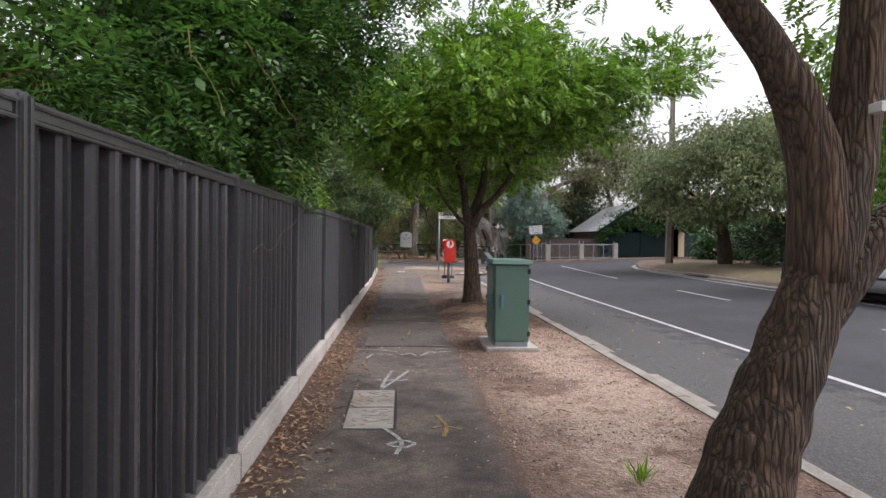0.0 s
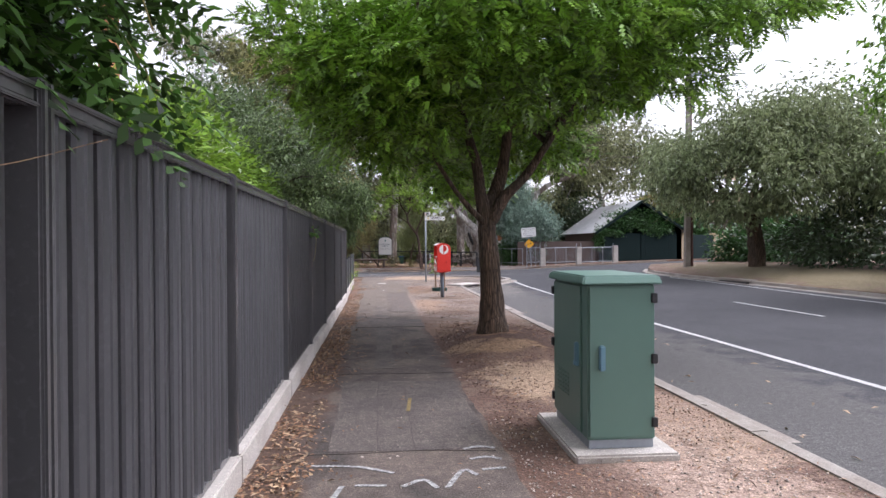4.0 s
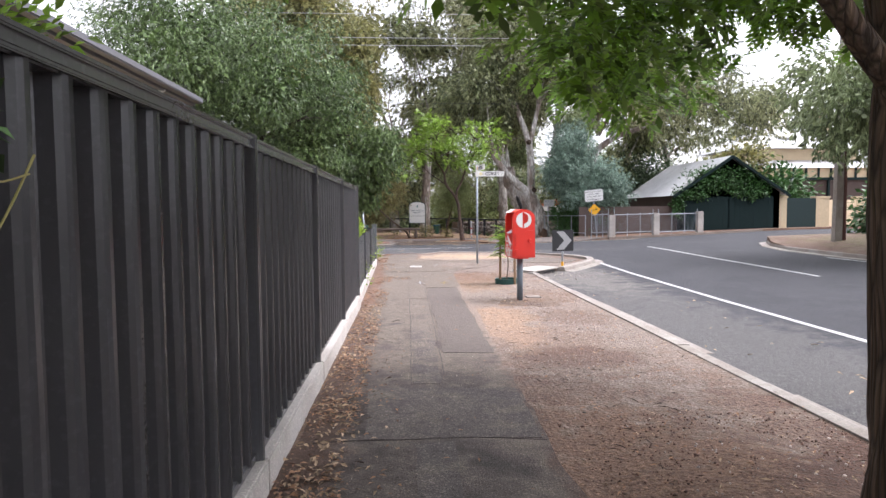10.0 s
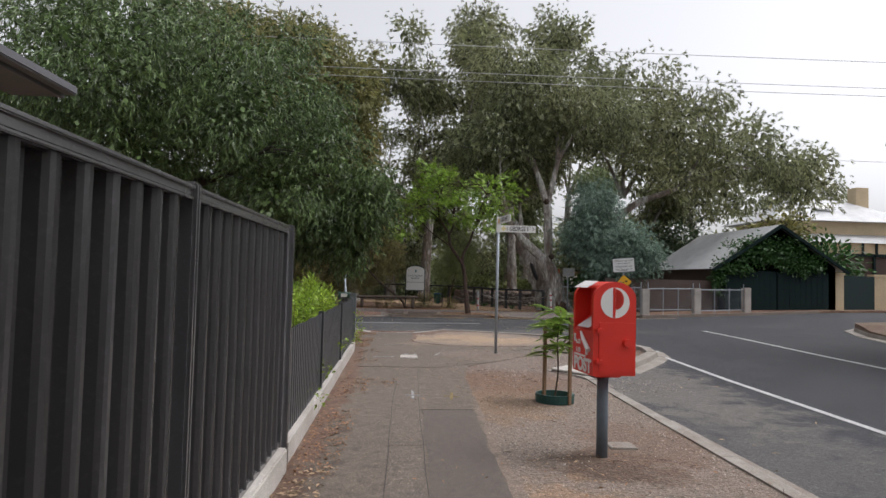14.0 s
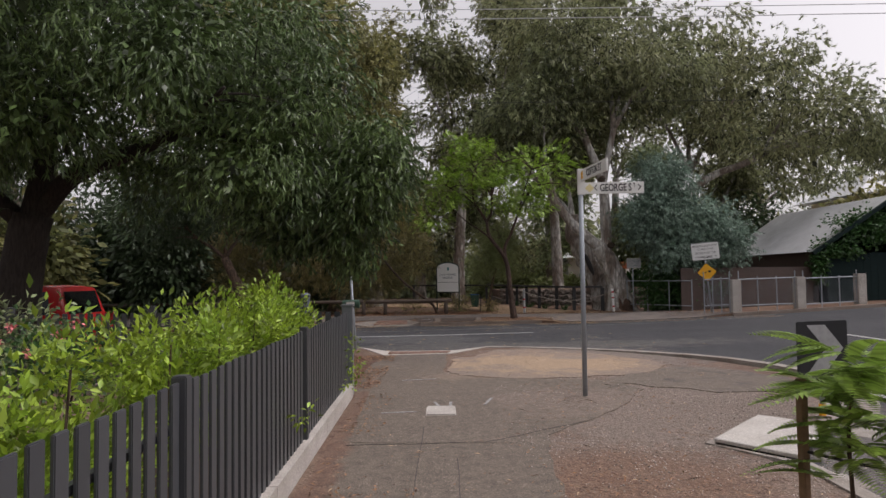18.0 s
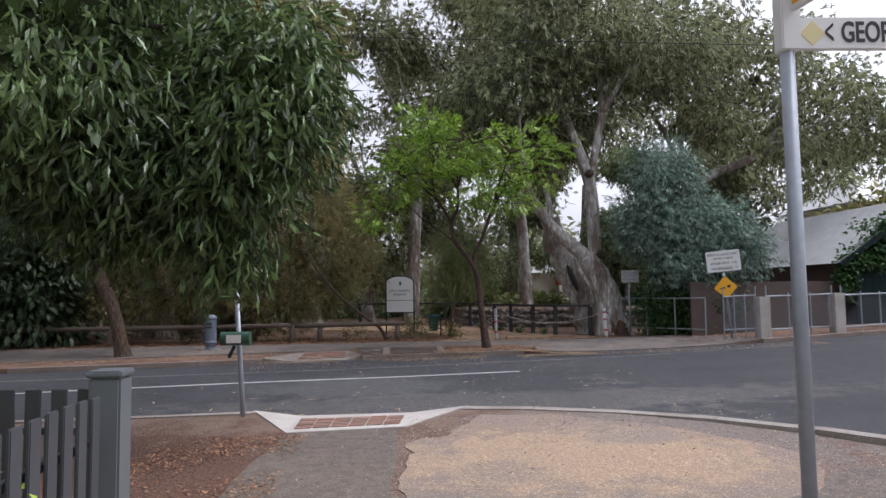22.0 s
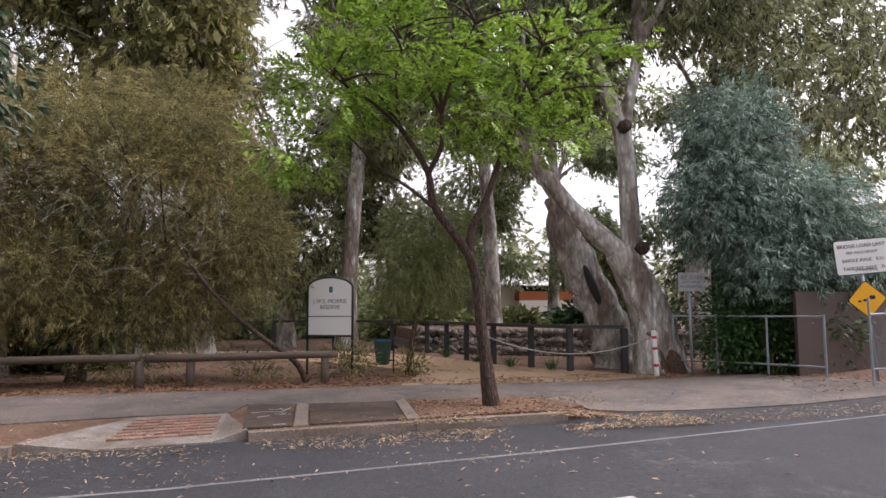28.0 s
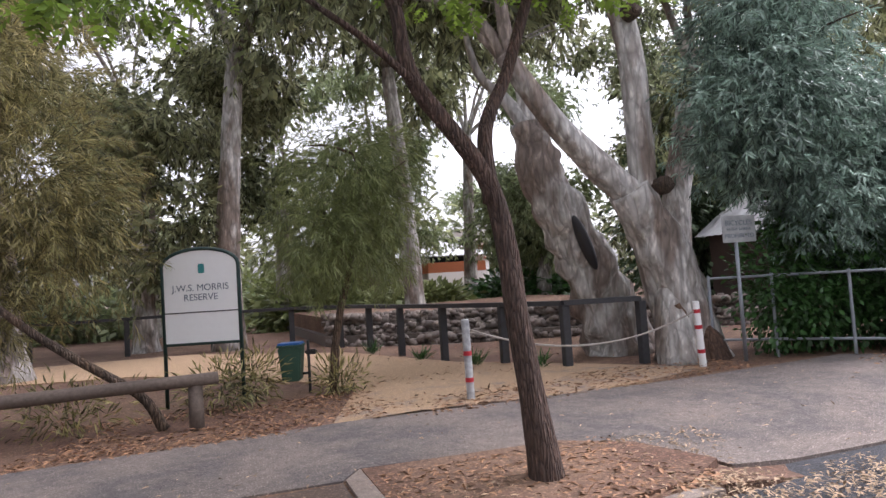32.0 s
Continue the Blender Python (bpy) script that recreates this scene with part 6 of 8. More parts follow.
for y0, z0, y1, z1 in ((41.0, 9.2, 41.5, 9.3), (41.3, 9.6, 41.8, 9.7), (41.6, 10.7, 42.0, 10.8), (40.0, 6.7, 40.5, 6.5)):
    pts = [(-45 + 9 * i, y0 + (y1 - y0) * i / 10, z0 + (z1 - z0) * i / 10 - 0.5 * (1 - (i / 5 - 1) ** 2)) for i in range(11)]
    part("wire", tube(pts, [0.012 if z0 > 8 else 0.007] * 11, 4), M_WIRE if z0 > 8 else M_BLACK, wires)
for x in (-45.2, 45.2):
    part("far_pole", tube([(x, 41.3, -0.3), (x, 41.3, 11)], [0.16, 0.12], 8), M_CONC, wires)

# ---- cars ----
def car(name, label, at, turn, paint, length=4.3, height=1.5, width=1.75):
    c = thing(name, label, "car", at, turn=turn)
    L, H, W2 = length / 2, height, width / 2
    side = [(-L, 0.35), (-L + 0.05, 0.75), (-L + 0.25, 0.95), (-L + 0.45, H - 0.06), (-L + 1.0, H), (0.3, H - 0.03), (1.0, 0.98), (L - 0.15, 0.78), (L, 0.55), (L - 0.03, 0.28), (-L + 0.1, 0.25)]
    bm = bmesh.new()
    rings = []
    for y in (-W2, -W2 + 0.12, W2 - 0.12, W2):
        rings.append([bm.verts.new((x, y * (0.84 if z > 1.0 else 1.0) * (0.97 if abs(y) > W2 - 0.05 and z < 0.4 else 1), z)) for x, z in side])
    for a, b in zip(rings, rings[1:]):
        for i in range(len(side)):
            j = (i + 1) % len(side)
            bm.faces.new((a[i], a[j], b[j], b[i]))
    bm.faces.new(rings[0])
    bm.faces.new(rings[-1][::-1])
    bmesh.ops.recalc_face_normals(bm, faces=bm.faces[:])
    bmesh.ops.bevel(bm, geom=bm.edges[:], offset=0.03, segments=2, affect="EDGES")
    part("body", bm, paint, c, smooth=True)
    for y, sg in ((-W2, -1), (W2, 1)):
        yy = y * 0.845
        for x0, x1, s0, s1 in ((-L + 0.55, -L + 1.35, 0.0, 0.0), (-L + 1.43, -0.35, 0, 0), (-0.27, 0.72, 0, 0.42)):
            b = bmesh.new()
            v = [b.verts.new(p) for p in ((x0, y * 1.008, 0.98), (x1, y * 1.008, 0.98), (x1 - s1, yy * 1.05, H - 0.14), (x0 + 0.12, yy * 1.05, H - 0.14))]
            b.faces.new(v)
            bmesh.ops.solidify(b, geom=b.faces[:], thickness=0.02 * sg)
            part("side_window", b, M_GLASS, c)
    b = bmesh.new()
    v = [b.verts.new(p) for p in ((-L + 0.245, -W2 * 0.78, 0.98), (-L + 0.245, W2 * 0.78, 0.98), (-L + 0.40, W2 * 0.74, H - 0.14), (-L + 0.40, -W2 * 0.74, H - 0.14))]
    b.faces.new(v)
    bmesh.ops.solidify(b, geom=b.faces[:], thickness=0.02)
    part("rear_window", b, M_GLASS, c)
    for y in (-W2 * 0.86, W2 * 0.86):
        part("tail_lamp", box(-L - 0.01, -L + 0.12, y - 0.09, y + 0.09, 0.72, 0.98, 0.02), M_REDBAND, c)
    part("bumper", box(-L - 0.04, -L + 0.1, -W2 * 0.93, W2 * 0.93, 0.3, 0.52, 0.03), paint, c)
    for x in (-L + 0.75, L - 0.8):
        for y in (-W2 + 0.06, W2 - 0.06):
            w = part("wheel", tube([(x, y - 0.1, 0.31), (x, y + 0.1, 0.31)], [0.31, 0.31], 24), M_RUBBER, c)
            part("rim", tube([(x, y - 0.108, 0.31), (x, y + 0.108, 0.31)], [0.2, 0.2], 10), M_STEEL, w)
    for y in (-W2 - 0.012, W2 - 0.008):
        part("side_moulding", box(-L + 1.2, L - 1.3, y, y + 0.02, 0.6, 0.66, 0.005), M_BLACK, c)
        for x in (-L + 1.45, -0.25):
            part("door_handle", box(x, x + 0.16, y, y + 0.02, 0.84, 0.88, 0.006), M_BLACK, c)
        for x in (-L + 0.75, L - 0.8):
            part("wheel_arch", tube([(x + 0.37 * math.cos(a * math.pi / 10), y + 0.01, 0.31 + 0.37 * math.sin(a * math.pi / 10)) for a in range(11)], [0.03] * 11, 6), M_BLACK, c)
    return c


car("red_hatchback", "red hatchback parked on the street behind the fence", (-10.0, 38.35, -0.15), 180, M_CARRED, 4.2, 1.62)
car("silver_wagon", "silver wagon parked at the far kerb", (12.85, 16.4, 0.1), -90, material("car_silver", (0.45, 0.47, 0.47), 0.3, 0.4), 4.4, 1.45)

# ---- trees ----
def tree(name, label, base, trunk_pts, r0, r1, ends, lobes, leaf, mat, bark, count, seed, extra=(), flare=0.35, twigs=3, rough=0.16, sag=0.3, core=0, core_leaf=0.3, move=(0, 0, 0), **kw):
    mx, my, mz = move
    b = Vector(base)
    t = thing(name, label, "tree", tuple(b + Vector(move)))
    lobes = [(x + mx, y + my, z + mz, rx, ry, rz) for x, y, z, rx, ry, rz in lobes]
    loc = lambda p: tuple(Vector(p) - b)
    tp = [loc(p) for p in trunk_pts]
    tp[0] = (tp[0][0], tp[0][1], tp[0][2] - 0.15)
    part("trunk", limb(tp, r0, r1, 20, 10, rough, flare=flare, seed=seed), bark, t, smooth=True)
    for pts, a, c in extra:
        part("limb", limb([loc(p) for p in pts], a, c, 12, 6, 0.12, seed=seed + a), bark, t, smooth=True)
    for start, end_list, ra in ends:
        branches(t, loc(start), [loc(e) for e in end_list], ra, ra * 0.3, bark, seed, sag, twigs)
    for i, (lb, n, m, lf) in enumerate([(lobes, count, mat, leaf)]):
        crown("crown", t, m, lb, lf, n, seed + i, **kw)
    if core:
        inner = [(x, y, z, rx * 0.72, ry * 0.72, rz * 0.7) for x, y, z, rx, ry, rz in lobes]
        crown("inner_foliage", t, mat, inner, quad_blade(core_leaf, core_leaf * 0.5), core, seed + 7, clump=0.25, per=8, droop=0.6, shell=0.1)
    return t


JAC = frond(0.25, 0.095, 0.048, 6, 0.15)
PINN = frond(0.28, 0.085, 0.038, 5, 0.25)
LANCE = spray(0.16, 0.03, 5, 1.0)
GUMS = spray(0.32, 0.055, 6, 0.8, 2)
GREYS = spray(0.20, 0.044, 5, 0.9, 3)
FINE = spray(0.24, 0.011, 9, 0.75, 4)
BLUES = spray(0.18, 0.026, 7, 0.9, 5)

tree("street_tree", "jacaranda street tree with rough bark and feathery bright green crown", (1.66, 14.95, 0), [(1.64, 14.95, 0), (1.62, 14.97, 0.7), (1.57, 15.0, 1.75), (1.83, 15.12, 2.5), (2.0, 15.15, 3.7)], 0.225, 0.06,
     [((1.2, 15.1, 3.4), [(-0.6, 15.2, 4.2), (0.2, 13.6, 4.4), (0.4, 17.2, 4.6)], 0.06), ((2.0, 15.15, 3.6), [(2.2, 13.4, 4.8), (1.6, 17.0, 5.0), (2.6, 16.2, 5.2)], 0.06), ((2.5, 15.0, 2.95), [(2.4, 18.2, 3.5), (3.2, 17.6, 3.6)], 0.05), ((2.7, 15.0, 3.2), [(3.9, 14.2, 4.4), (3.6, 16.4, 4.6), (4.6, 15.2, 4.2)], 0.06)],
     [(2.3, 15.3, 5.0, 2.5, 2.5, 0.9), (0.1, 14.9, 4.1, 1.6, 1.8, 0.7), (4.1, 15.0, 4.5, 1.3, 1.7, 0.8), (2.0, 12.9, 4.3, 2.0, 1.1, 0.7), (2.4, 17.5, 4.4, 2.0, 1.4, 0.8), (-0.7, 15.0, 3.9, 0.9, 1.2, 0.6), (3.4, 13.6, 3.7, 1.0, 0.9, 0.4), (2.3, 15.4, 5.8, 1.9, 2.0, 0.7), (0.7, 13.4, 3.7, 1.1, 0.9, 0.5), (-0.9, 15.4, 4.9, 1.1, 1.3, 0.7), (0.1, 14.9, 3.2, 0.6, 0.7, 0.35), (-0.1, 14.4, 3.2, 0.7, 0.7, 0.35), (0.3, 13.8, 3.2, 0.8, 0.6, 0.35), (0.0, 16.2, 3.1, 1.2, 0.9, 0.4), (1.9, 13.4, 3.3, 0.9, 0.6, 0.3), (2.4, 16.6, 3.2, 1.2, 0.8, 0.4), (1.9, 18.9, 2.7, 0.5, 0.6, 0.4), (1.25, 17.5, 2.75, 0.6, 0.7, 0.35), (2.5, 18.3, 3.3, 0.8, 0.7, 0.45), (3.2, 17.8, 3.3, 0.8, 0.8, 0.5), (5.6, 14.4, 5.3, 1.2, 1.0, 0.35), (4.6, 13.4, 4.6, 1.0, 0.9, 0.4)], JAC, L_JAC, M_BARK, 15500, 11,
     extra=[([(1.58, 14.98, 1.62), (1.47, 14.96, 2.05), (1.4, 15.02, 2.6), (1.15, 15.1, 3.5)], 0.13, 0.06), ([(1.62, 14.96, 1.72), (1.82, 14.93, 2.06), (2.2, 14.95, 2.45), (2.75, 15.0, 3.25)], 0.12, 0.05), ([(1.5, 14.9, 1.68), (1.25, 14.85, 1.92), (0.95, 14.8, 2.3), (0.5, 14.6, 3.0)], 0.055, 0.026)],
     clump=0.24, per=8, droop=0.12, shell=0.6, tilt=0.25, flat=0.4, core=2600, core_leaf=0.16, outward=0.45, move=(-0.02, 0.02, 0.2))
tree("leaning_tree", "leaning rough-barked jacaranda beside the kerb", (1.86, 3.78, 0), [(1.86, 3.78, 0), (1.95, 3.78, 0.3), (2.09, 3.78, 0.69), (2.27, 3.79, 1.17), (2.48, 3.82, 1.82), (2.6, 3.85, 2.47), (2.66, 3.86, 3.26)], 0.285, 0.11,
     [((1.79, 3.69, 2.9), [(1.0, 5.0, 4.2), (0.8, 3.2, 4.0), (1.8, 5.6, 4.4)], 0.06), ((2.62, 3.86, 3.17), [(3.0, 5.0, 4.6), (2.0, 2.8, 4.7), (3.6, 3.6, 4.7)], 0.06), ((3.57, 3.86, 2.47), [(4.4, 4.8, 3.4), (4.6, 3.6, 3.6)], 0.055)],
     # The last three lobes are unseen crown overhead, added to shade the near fence.
     [(2.2, 4.0, 5.1, 2.4, 2.2, 0.7), (1.7, 6.4, 4.5, 1.6, 0.8, 0.4), (0.5, 6.0, 4.2, 0.8, 0.6, 0.35), (4.5, 5.2, 3.9, 1.3, 1.1, 0.7), (0.6, 2.4, 4.8, 1.8, 1.8, 0.5), (-0.6, 0.6, 4.9, 1.5, 1.8, 0.5), (2.2, 1.0, 5.2, 2.0, 2.0, 0.6)], JAC, L_JAC, M_BARK, 3400, 21,
     extra=[([(2.37, 3.80, 1.4), (2.31, 3.78, 2.04), (2.09, 3.73, 2.52), (1.70, 3.69, 2.99)], 0.185, 0.087), ([(2.28, 3.8, 1.15), (2.66, 3.79, 1.60), (3.22, 3.82, 2.12), (3.66, 3.86, 2.56)], 0.16, 0.08)],
     clump=0.26, per=8, droop=0.15, shell=0.5, flare=0.03, rough=0.12, tilt=0.25, flat=0.5, outward=0.5, move=(-0.05, 0, 0))
tag = thing("tree_tag", "small white tag nailed to the bark", "tag", (2.5, 3.6, 2.32))
part("tag_plate", plate(0.035, 0.055, 0, 0, 0.02, 0.008, 0.1), M_WHITE, tag)
tree("reserve_jacaranda", "young jacaranda with a dark trunk and airy light green crown", (2.75, 46.7, 0), [(2.75, 46.7, 0), (2.6, 46.72, 1.1), (2.46, 46.75, 2.15), (1.92, 46.78, 2.95), (1.78, 46.78, 3.55), (1.3, 46.8, 4.3)], 0.11, 0.035,
     [((1.35, 46.8, 4.2), [(0.2, 46.4, 4.9), (0.6, 47.2, 5.4), (1.4, 46.0, 5.4)], 0.035), ((2.0, 46.7, 4.4), [(1.2, 46.8, 6.2), (2.4, 45.8, 5.6), (2.3, 47.4, 5.8)], 0.035), ((2.98, 46.8, 3.8), [(4.2, 46.8, 5.2), (3.4, 45.8, 5.4), (3.7, 47.6, 4.6)], 0.04)],
     [(1.6, 46.8, 5.5, 1.2, 1.2, 0.7), (0.4, 46.6, 4.6, 0.9, 1.0, 0.6), (3.7, 46.9, 5.3, 1.2, 1.2, 0.85), (2.5, 46.8, 4.6, 1.0, 1.2, 0.6), (1.1, 46.8, 6.3, 0.7, 0.7, 0.4), (3.3, 46.6, 4.0, 0.7, 0.8, 0.4), (-0.2, 46.7, 3.7, 0.5, 0.7, 0.35)], JAC, L_OPEN, M_DUSK, 1900, 31,
     extra=[([(2.46, 46.75, 2.05), (2.46, 46.78, 2.6), (2.68, 46.8, 3.05), (2.98, 46.8, 3.85)], 0.07, 0.04), ([(1.8, 46.78, 3.45), (2.0, 46.7, 3.9), (2.0, 46.7, 4.5)], 0.045, 0.03), ([(1.95, 46.76, 2.9), (1.55, 46.7, 3.2), (1.1, 46.7, 3.5), (0.6, 46.6, 3.95)], 0.034, 0.014)],
     clump=0.22, per=8, droop=0.05, shell=0.45, flare=0.45, tilt=0.22, flat=0.45, move=(-0.13, -0.15, 0))
tree("dark_tree", "broad dark tree with drooping narrow leaves", (-7.9, 35.5, 0), [(-7.9, 35.5, 0), (-7.85, 35.5, 1.4), (-7.6, 35.5, 2.8)], 0.42, 0.34,
     [((-4.4, 35.3, 4.3), [(-2.2, 35.4, 4.2), (-3.0, 36.4, 5.6), (-2.0, 35.6, 3.2), (-3.4, 33.6, 4.6)], 0.09), ((-7.2, 35.5, 4.8), [(-9.5, 36, 7), (-6, 38, 7.2), (-5, 34, 7.0), (-8, 33, 6.5)], 0.14)],
     [(-5.2, 36.2, 6.6, 3.4, 3.6, 2.0), (-2.9, 35.6, 4.9, 1.5, 1.4, 1.2), (-7.6, 33.2, 5.9, 2.8, 2.6, 1.6), (-4.6, 34.0, 5.2, 1.5, 1.6, 1.1), (-9.8, 36.5, 5.4, 2.4, 2.6, 1.8), (-8.0, 35.5, 8.0, 2.6, 2.6, 1.3), (-4.0, 37.2, 3.6, 1.5, 1.1, 1.2), (-6.0, 37.6, 4.2, 1.8, 1.2, 1.2), (-9.2, 33.8, 4.1, 2.2, 1.8, 1.0), (-6.6, 33.6, 4.2, 1.6, 1.4, 0.8), (-3.4, 34.8, 3.7, 1.3, 1.1, 1.0), (-2.6, 36.2, 3.0, 0.9, 0.8, 0.9)], LANCE, L_LANCE, M_BARKDARK, 30000, 41,
     extra=[([(-7.6, 35.5, 2.7), (-6.8, 35.4, 3.5), (-5.6, 35.2, 3.9), (-4.3, 35.1, 4.4)], 0.22, 0.1), ([(-7.6, 35.5, 2.7), (-7.4, 35.5, 3.7), (-7.2, 35.5, 4.9)], 0.26, 0.15), ([(-7.7, 35.5, 2.6), (-8.6, 35.0, 3.6), (-9.4, 34.8, 4.6)], 0.2, 0.1)],
     clump=0.24, per=30, droop=1.0, shell=0.55, core=9000, core_leaf=0.22)
lobe = [o for o in bpy.data.objects if o.name == "dark_tree"][0]
crown("hanging_foliage", lobe, L_LANCE, [(-1.6, 35.7, 3.4, 0.85, 0.75, 0.85), (-1.7, 35.7, 2.55, 0.75, 0.6, 0.6), (-1.75, 35.9, 1.95, 0.3, 0.3, 0.3), (-2.7, 35.6, 3.1, 0.9, 0.8, 0.9), (-1.3, 35.9, 4.1, 0.6, 0.6, 0.5), (-1.15, 35.8, 3.5, 0.6, 0.6, 0.7), (-2.9, 35.9, 2.6, 0.7, 0.6, 0.5)], spray(0.17, 0.036, 5, 1.0), 8200, 44, clump=0.16, per=12, droop=1.3, shell=0.35)
tree("verge_tree", "brown-trunked tree leaning beside the far footpath", (-7.2, 46.3, 0), [(-7.2, 46.3, 0), (-7.5, 46.3, 1.2), (-8.0, 46.4, 2.3)], 0.19, 0.15,
     [((-8.0, 46.4, 2.3), [(-9.6, 46.4, 3.6), (-7.8, 46.2, 4.2), (-6.6, 46.8, 4.0)], 0.08)],
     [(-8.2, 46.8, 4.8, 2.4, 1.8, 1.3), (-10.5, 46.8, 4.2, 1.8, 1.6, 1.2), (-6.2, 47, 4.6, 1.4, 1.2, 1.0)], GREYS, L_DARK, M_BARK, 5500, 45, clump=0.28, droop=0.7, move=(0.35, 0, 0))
# the old leaning gum by the entrance, with its hollow twin
tree("old_gum", "massive old pale gum with leaning stems and burls", (7.75, 50.8, 0), [(7.75, 50.8, 0), (7.55, 50.8, 1.0), (7.2, 50.8, 2.0), (6.75, 50.8, 2.75)], 0.55, 0.34,
     [((4.9, 51.0, 4.8), [(3.4, 51.6, 7.4), (4.4, 50.2, 7.8), (3.0, 52.4, 6.4)], 0.13), ((6.3, 50.9, 7.4), [(4.6, 51.4, 9.6), (5.8, 52, 10.4)], 0.13), ((7.5, 50.9, 7.8), [(8.6, 51.4, 10.6), (9.6, 50.6, 10.0), (7.4, 52, 11)], 0.13)],
     [(4.2, 51.6, 8.6, 2.2, 2.0, 1.3), (6.6, 51.6, 10.8, 2.6, 2.4, 1.5), (9.4, 51.4, 10.2, 2.4, 2.2, 1.5), (2.6, 52.6, 7.2, 1.4, 1.4, 1.0), (5.6, 52.6, 12.6, 2.2, 2.2, 1.3)], GUMS, L_GUM, M_GUM, 8000, 51,
     extra=[([(6.9, 50.8, 2.6), (6.2, 50.85, 3.2), (5.5, 50.9, 3.9), (4.8, 51.0, 4.9)], 0.27, 0.16), ([(7.05, 50.8, 2.5), (7.05, 50.8, 3.6), (7.02, 50.8, 4.8), (6.95, 50.85, 5.6)], 0.23, 0.2), ([(6.95, 50.85, 5.5), (6.7, 50.9, 6.3), (6.25, 50.9, 7.5)], 0.20, 0.14), ([(7.0, 50.85, 5.5), (7.2, 50.9, 6.4), (7.55, 50.9, 7.9)], 0.16, 0.12), ([(7.3, 50.5, -0.1), (7.3, 50.6, 0.6), (7.4, 50.8, 1.3)], 0.42, 0.25)],
     clump=0.42, per=12, droop=0.9, flare=0.3, rough=0.2)
og = [o for o in bpy.data.objects if o.name == "old_gum"][0]
M_SKIRT = material("red_bark", (0.10, 0.062, 0.046), 0.95, grain=0.6, scale=16, dark=0.4, stain=0.8, stain_scale=2.5, tint=(0.2, 0.115, 0.07), bump=1.0, bump_scale=22, stretch=0.3, crack=0.6, crack_scale=14)
for x, h, r in ((-0.3, 0.9, 0.22), (0.05, 0.7, 0.3)):
    part("bark_skirt", limb([(x, -0.5, -0.15), (x - 0.08, -0.42, h * 0.5), (x - 0.24, -0.34, h)], r, 0.08, 14, 8, 0.2, seed=x), M_SKIRT, og, "shaggy red-brown bark at the base", smooth=True)
burl = thing("burl", "dark hollow burl on the gum", "burl", (7.15, 50.5, 2.75))
bb = bmesh.new()
tube([(0, 0.1, 0), (0.02, -0.05, 0.02), (0.03, -0.16, 0.04), (0.03, -0.13, 0.04), (0.02, -0.02, 0.02)], [0.13, 0.14, 0.11, 0.07, 0.04], 14, bb, 0.25)
part("collar", bb, M_BARK, burl, smooth=True)
copy_thing(burl, pose(6.85, 50.55, 5.55))
hg = tree("hollow_gum", "twisted hollow gum trunk leaning over the creek", (7.5, 52.3, 0), [(7.5, 52.3, 0), (7.1, 52.3, 1.0), (6.6, 52.3, 2.2), (6.1, 52.3, 3.2), (5.95, 52.4, 4.2)], 0.62, 0.34,
     [((5.95, 52.4, 4.1), [(5.0, 53, 6.4), (6.4, 53.4, 6.8)], 0.16)], [(5.4, 53.4, 7.4, 1.8, 1.6, 1.1), (6.8, 54, 8.2, 1.8, 1.6, 1.2)], GUMS, L_GUM, M_GUM, 2600, 55, clump=0.4, per=12, droop=0.9, rough=0.35)
# A solid black ellipsoid; its colour stands in for shade inside the hollow.
hol = bmesh.new()
bmesh.ops.create_icosphere(hol, subdivisions=3, radius=1, matrix=Matrix.Translation((-0.95, -0.47, 2.0)) @ Matrix.Rotation(radians(-22), 4, "Y") @ Matrix.Diagonal((0.11, 0.12, 0.52, 1)))
part("hollow", hol, M_BLACK, hg, "dark hollow in the trunk")
# a gum with long level limbs behind the blue-green tree
tree("spreading_gum", "tall gum with long level pale limbs", (11.6, 55.5, 0), [(11.6, 55.5, 0), (11.7, 55.4, 3.0), (12.2, 55.2, 5.6)], 0.42, 0.3,
     [((16.0, 55, 7.4), [(18.6, 54.6, 7.6), (20.6, 54.5, 8.4), (17.4, 55, 9.8)], 0.13), ((12.4, 55.2, 6.5), [(10.6, 55, 9.8), (12.8, 55.6, 11), (14.4, 54.4, 10)], 0.15)],
     [(18.8, 54.8, 9.2, 2.8, 2.2, 1.2), (15.0, 54.6, 10.6, 2.8, 2.4, 1.4), (21.6, 55, 8.6, 2.0, 2.0, 1.1), (11.6, 55.4, 11.4, 2.8, 2.4, 1.6), (17.2, 54.6, 7.4, 2.0, 1.6, 0.8), (23.6, 55.6, 7.4, 1.6, 1.6, 1.0), (13.4, 54, 8.4, 1.6, 1.6, 0.9), (13.5, 55.4, 13.6, 2.4, 2.0, 1.3), (17.2, 56, 12.4, 2.2, 2.0, 1.1), (21, 57, 11, 2.0, 1.8, 1.0), (9.6, 56, 14, 2.2, 2.0, 1.3), (24.6, 56, 9.2, 1.4, 1.4, 0.9)], GUMS, L_GUM, M_GUM, 7800, 61,
     extra=[([(12.0, 55.3, 5.3), (13.4, 55.1, 6.3), (15.0, 55, 6.9), (16.2, 55, 7.5)], 0.22, 0.13)], clump=0.4, per=16, droop=0.9, core=1200, core_leaf=0.4)
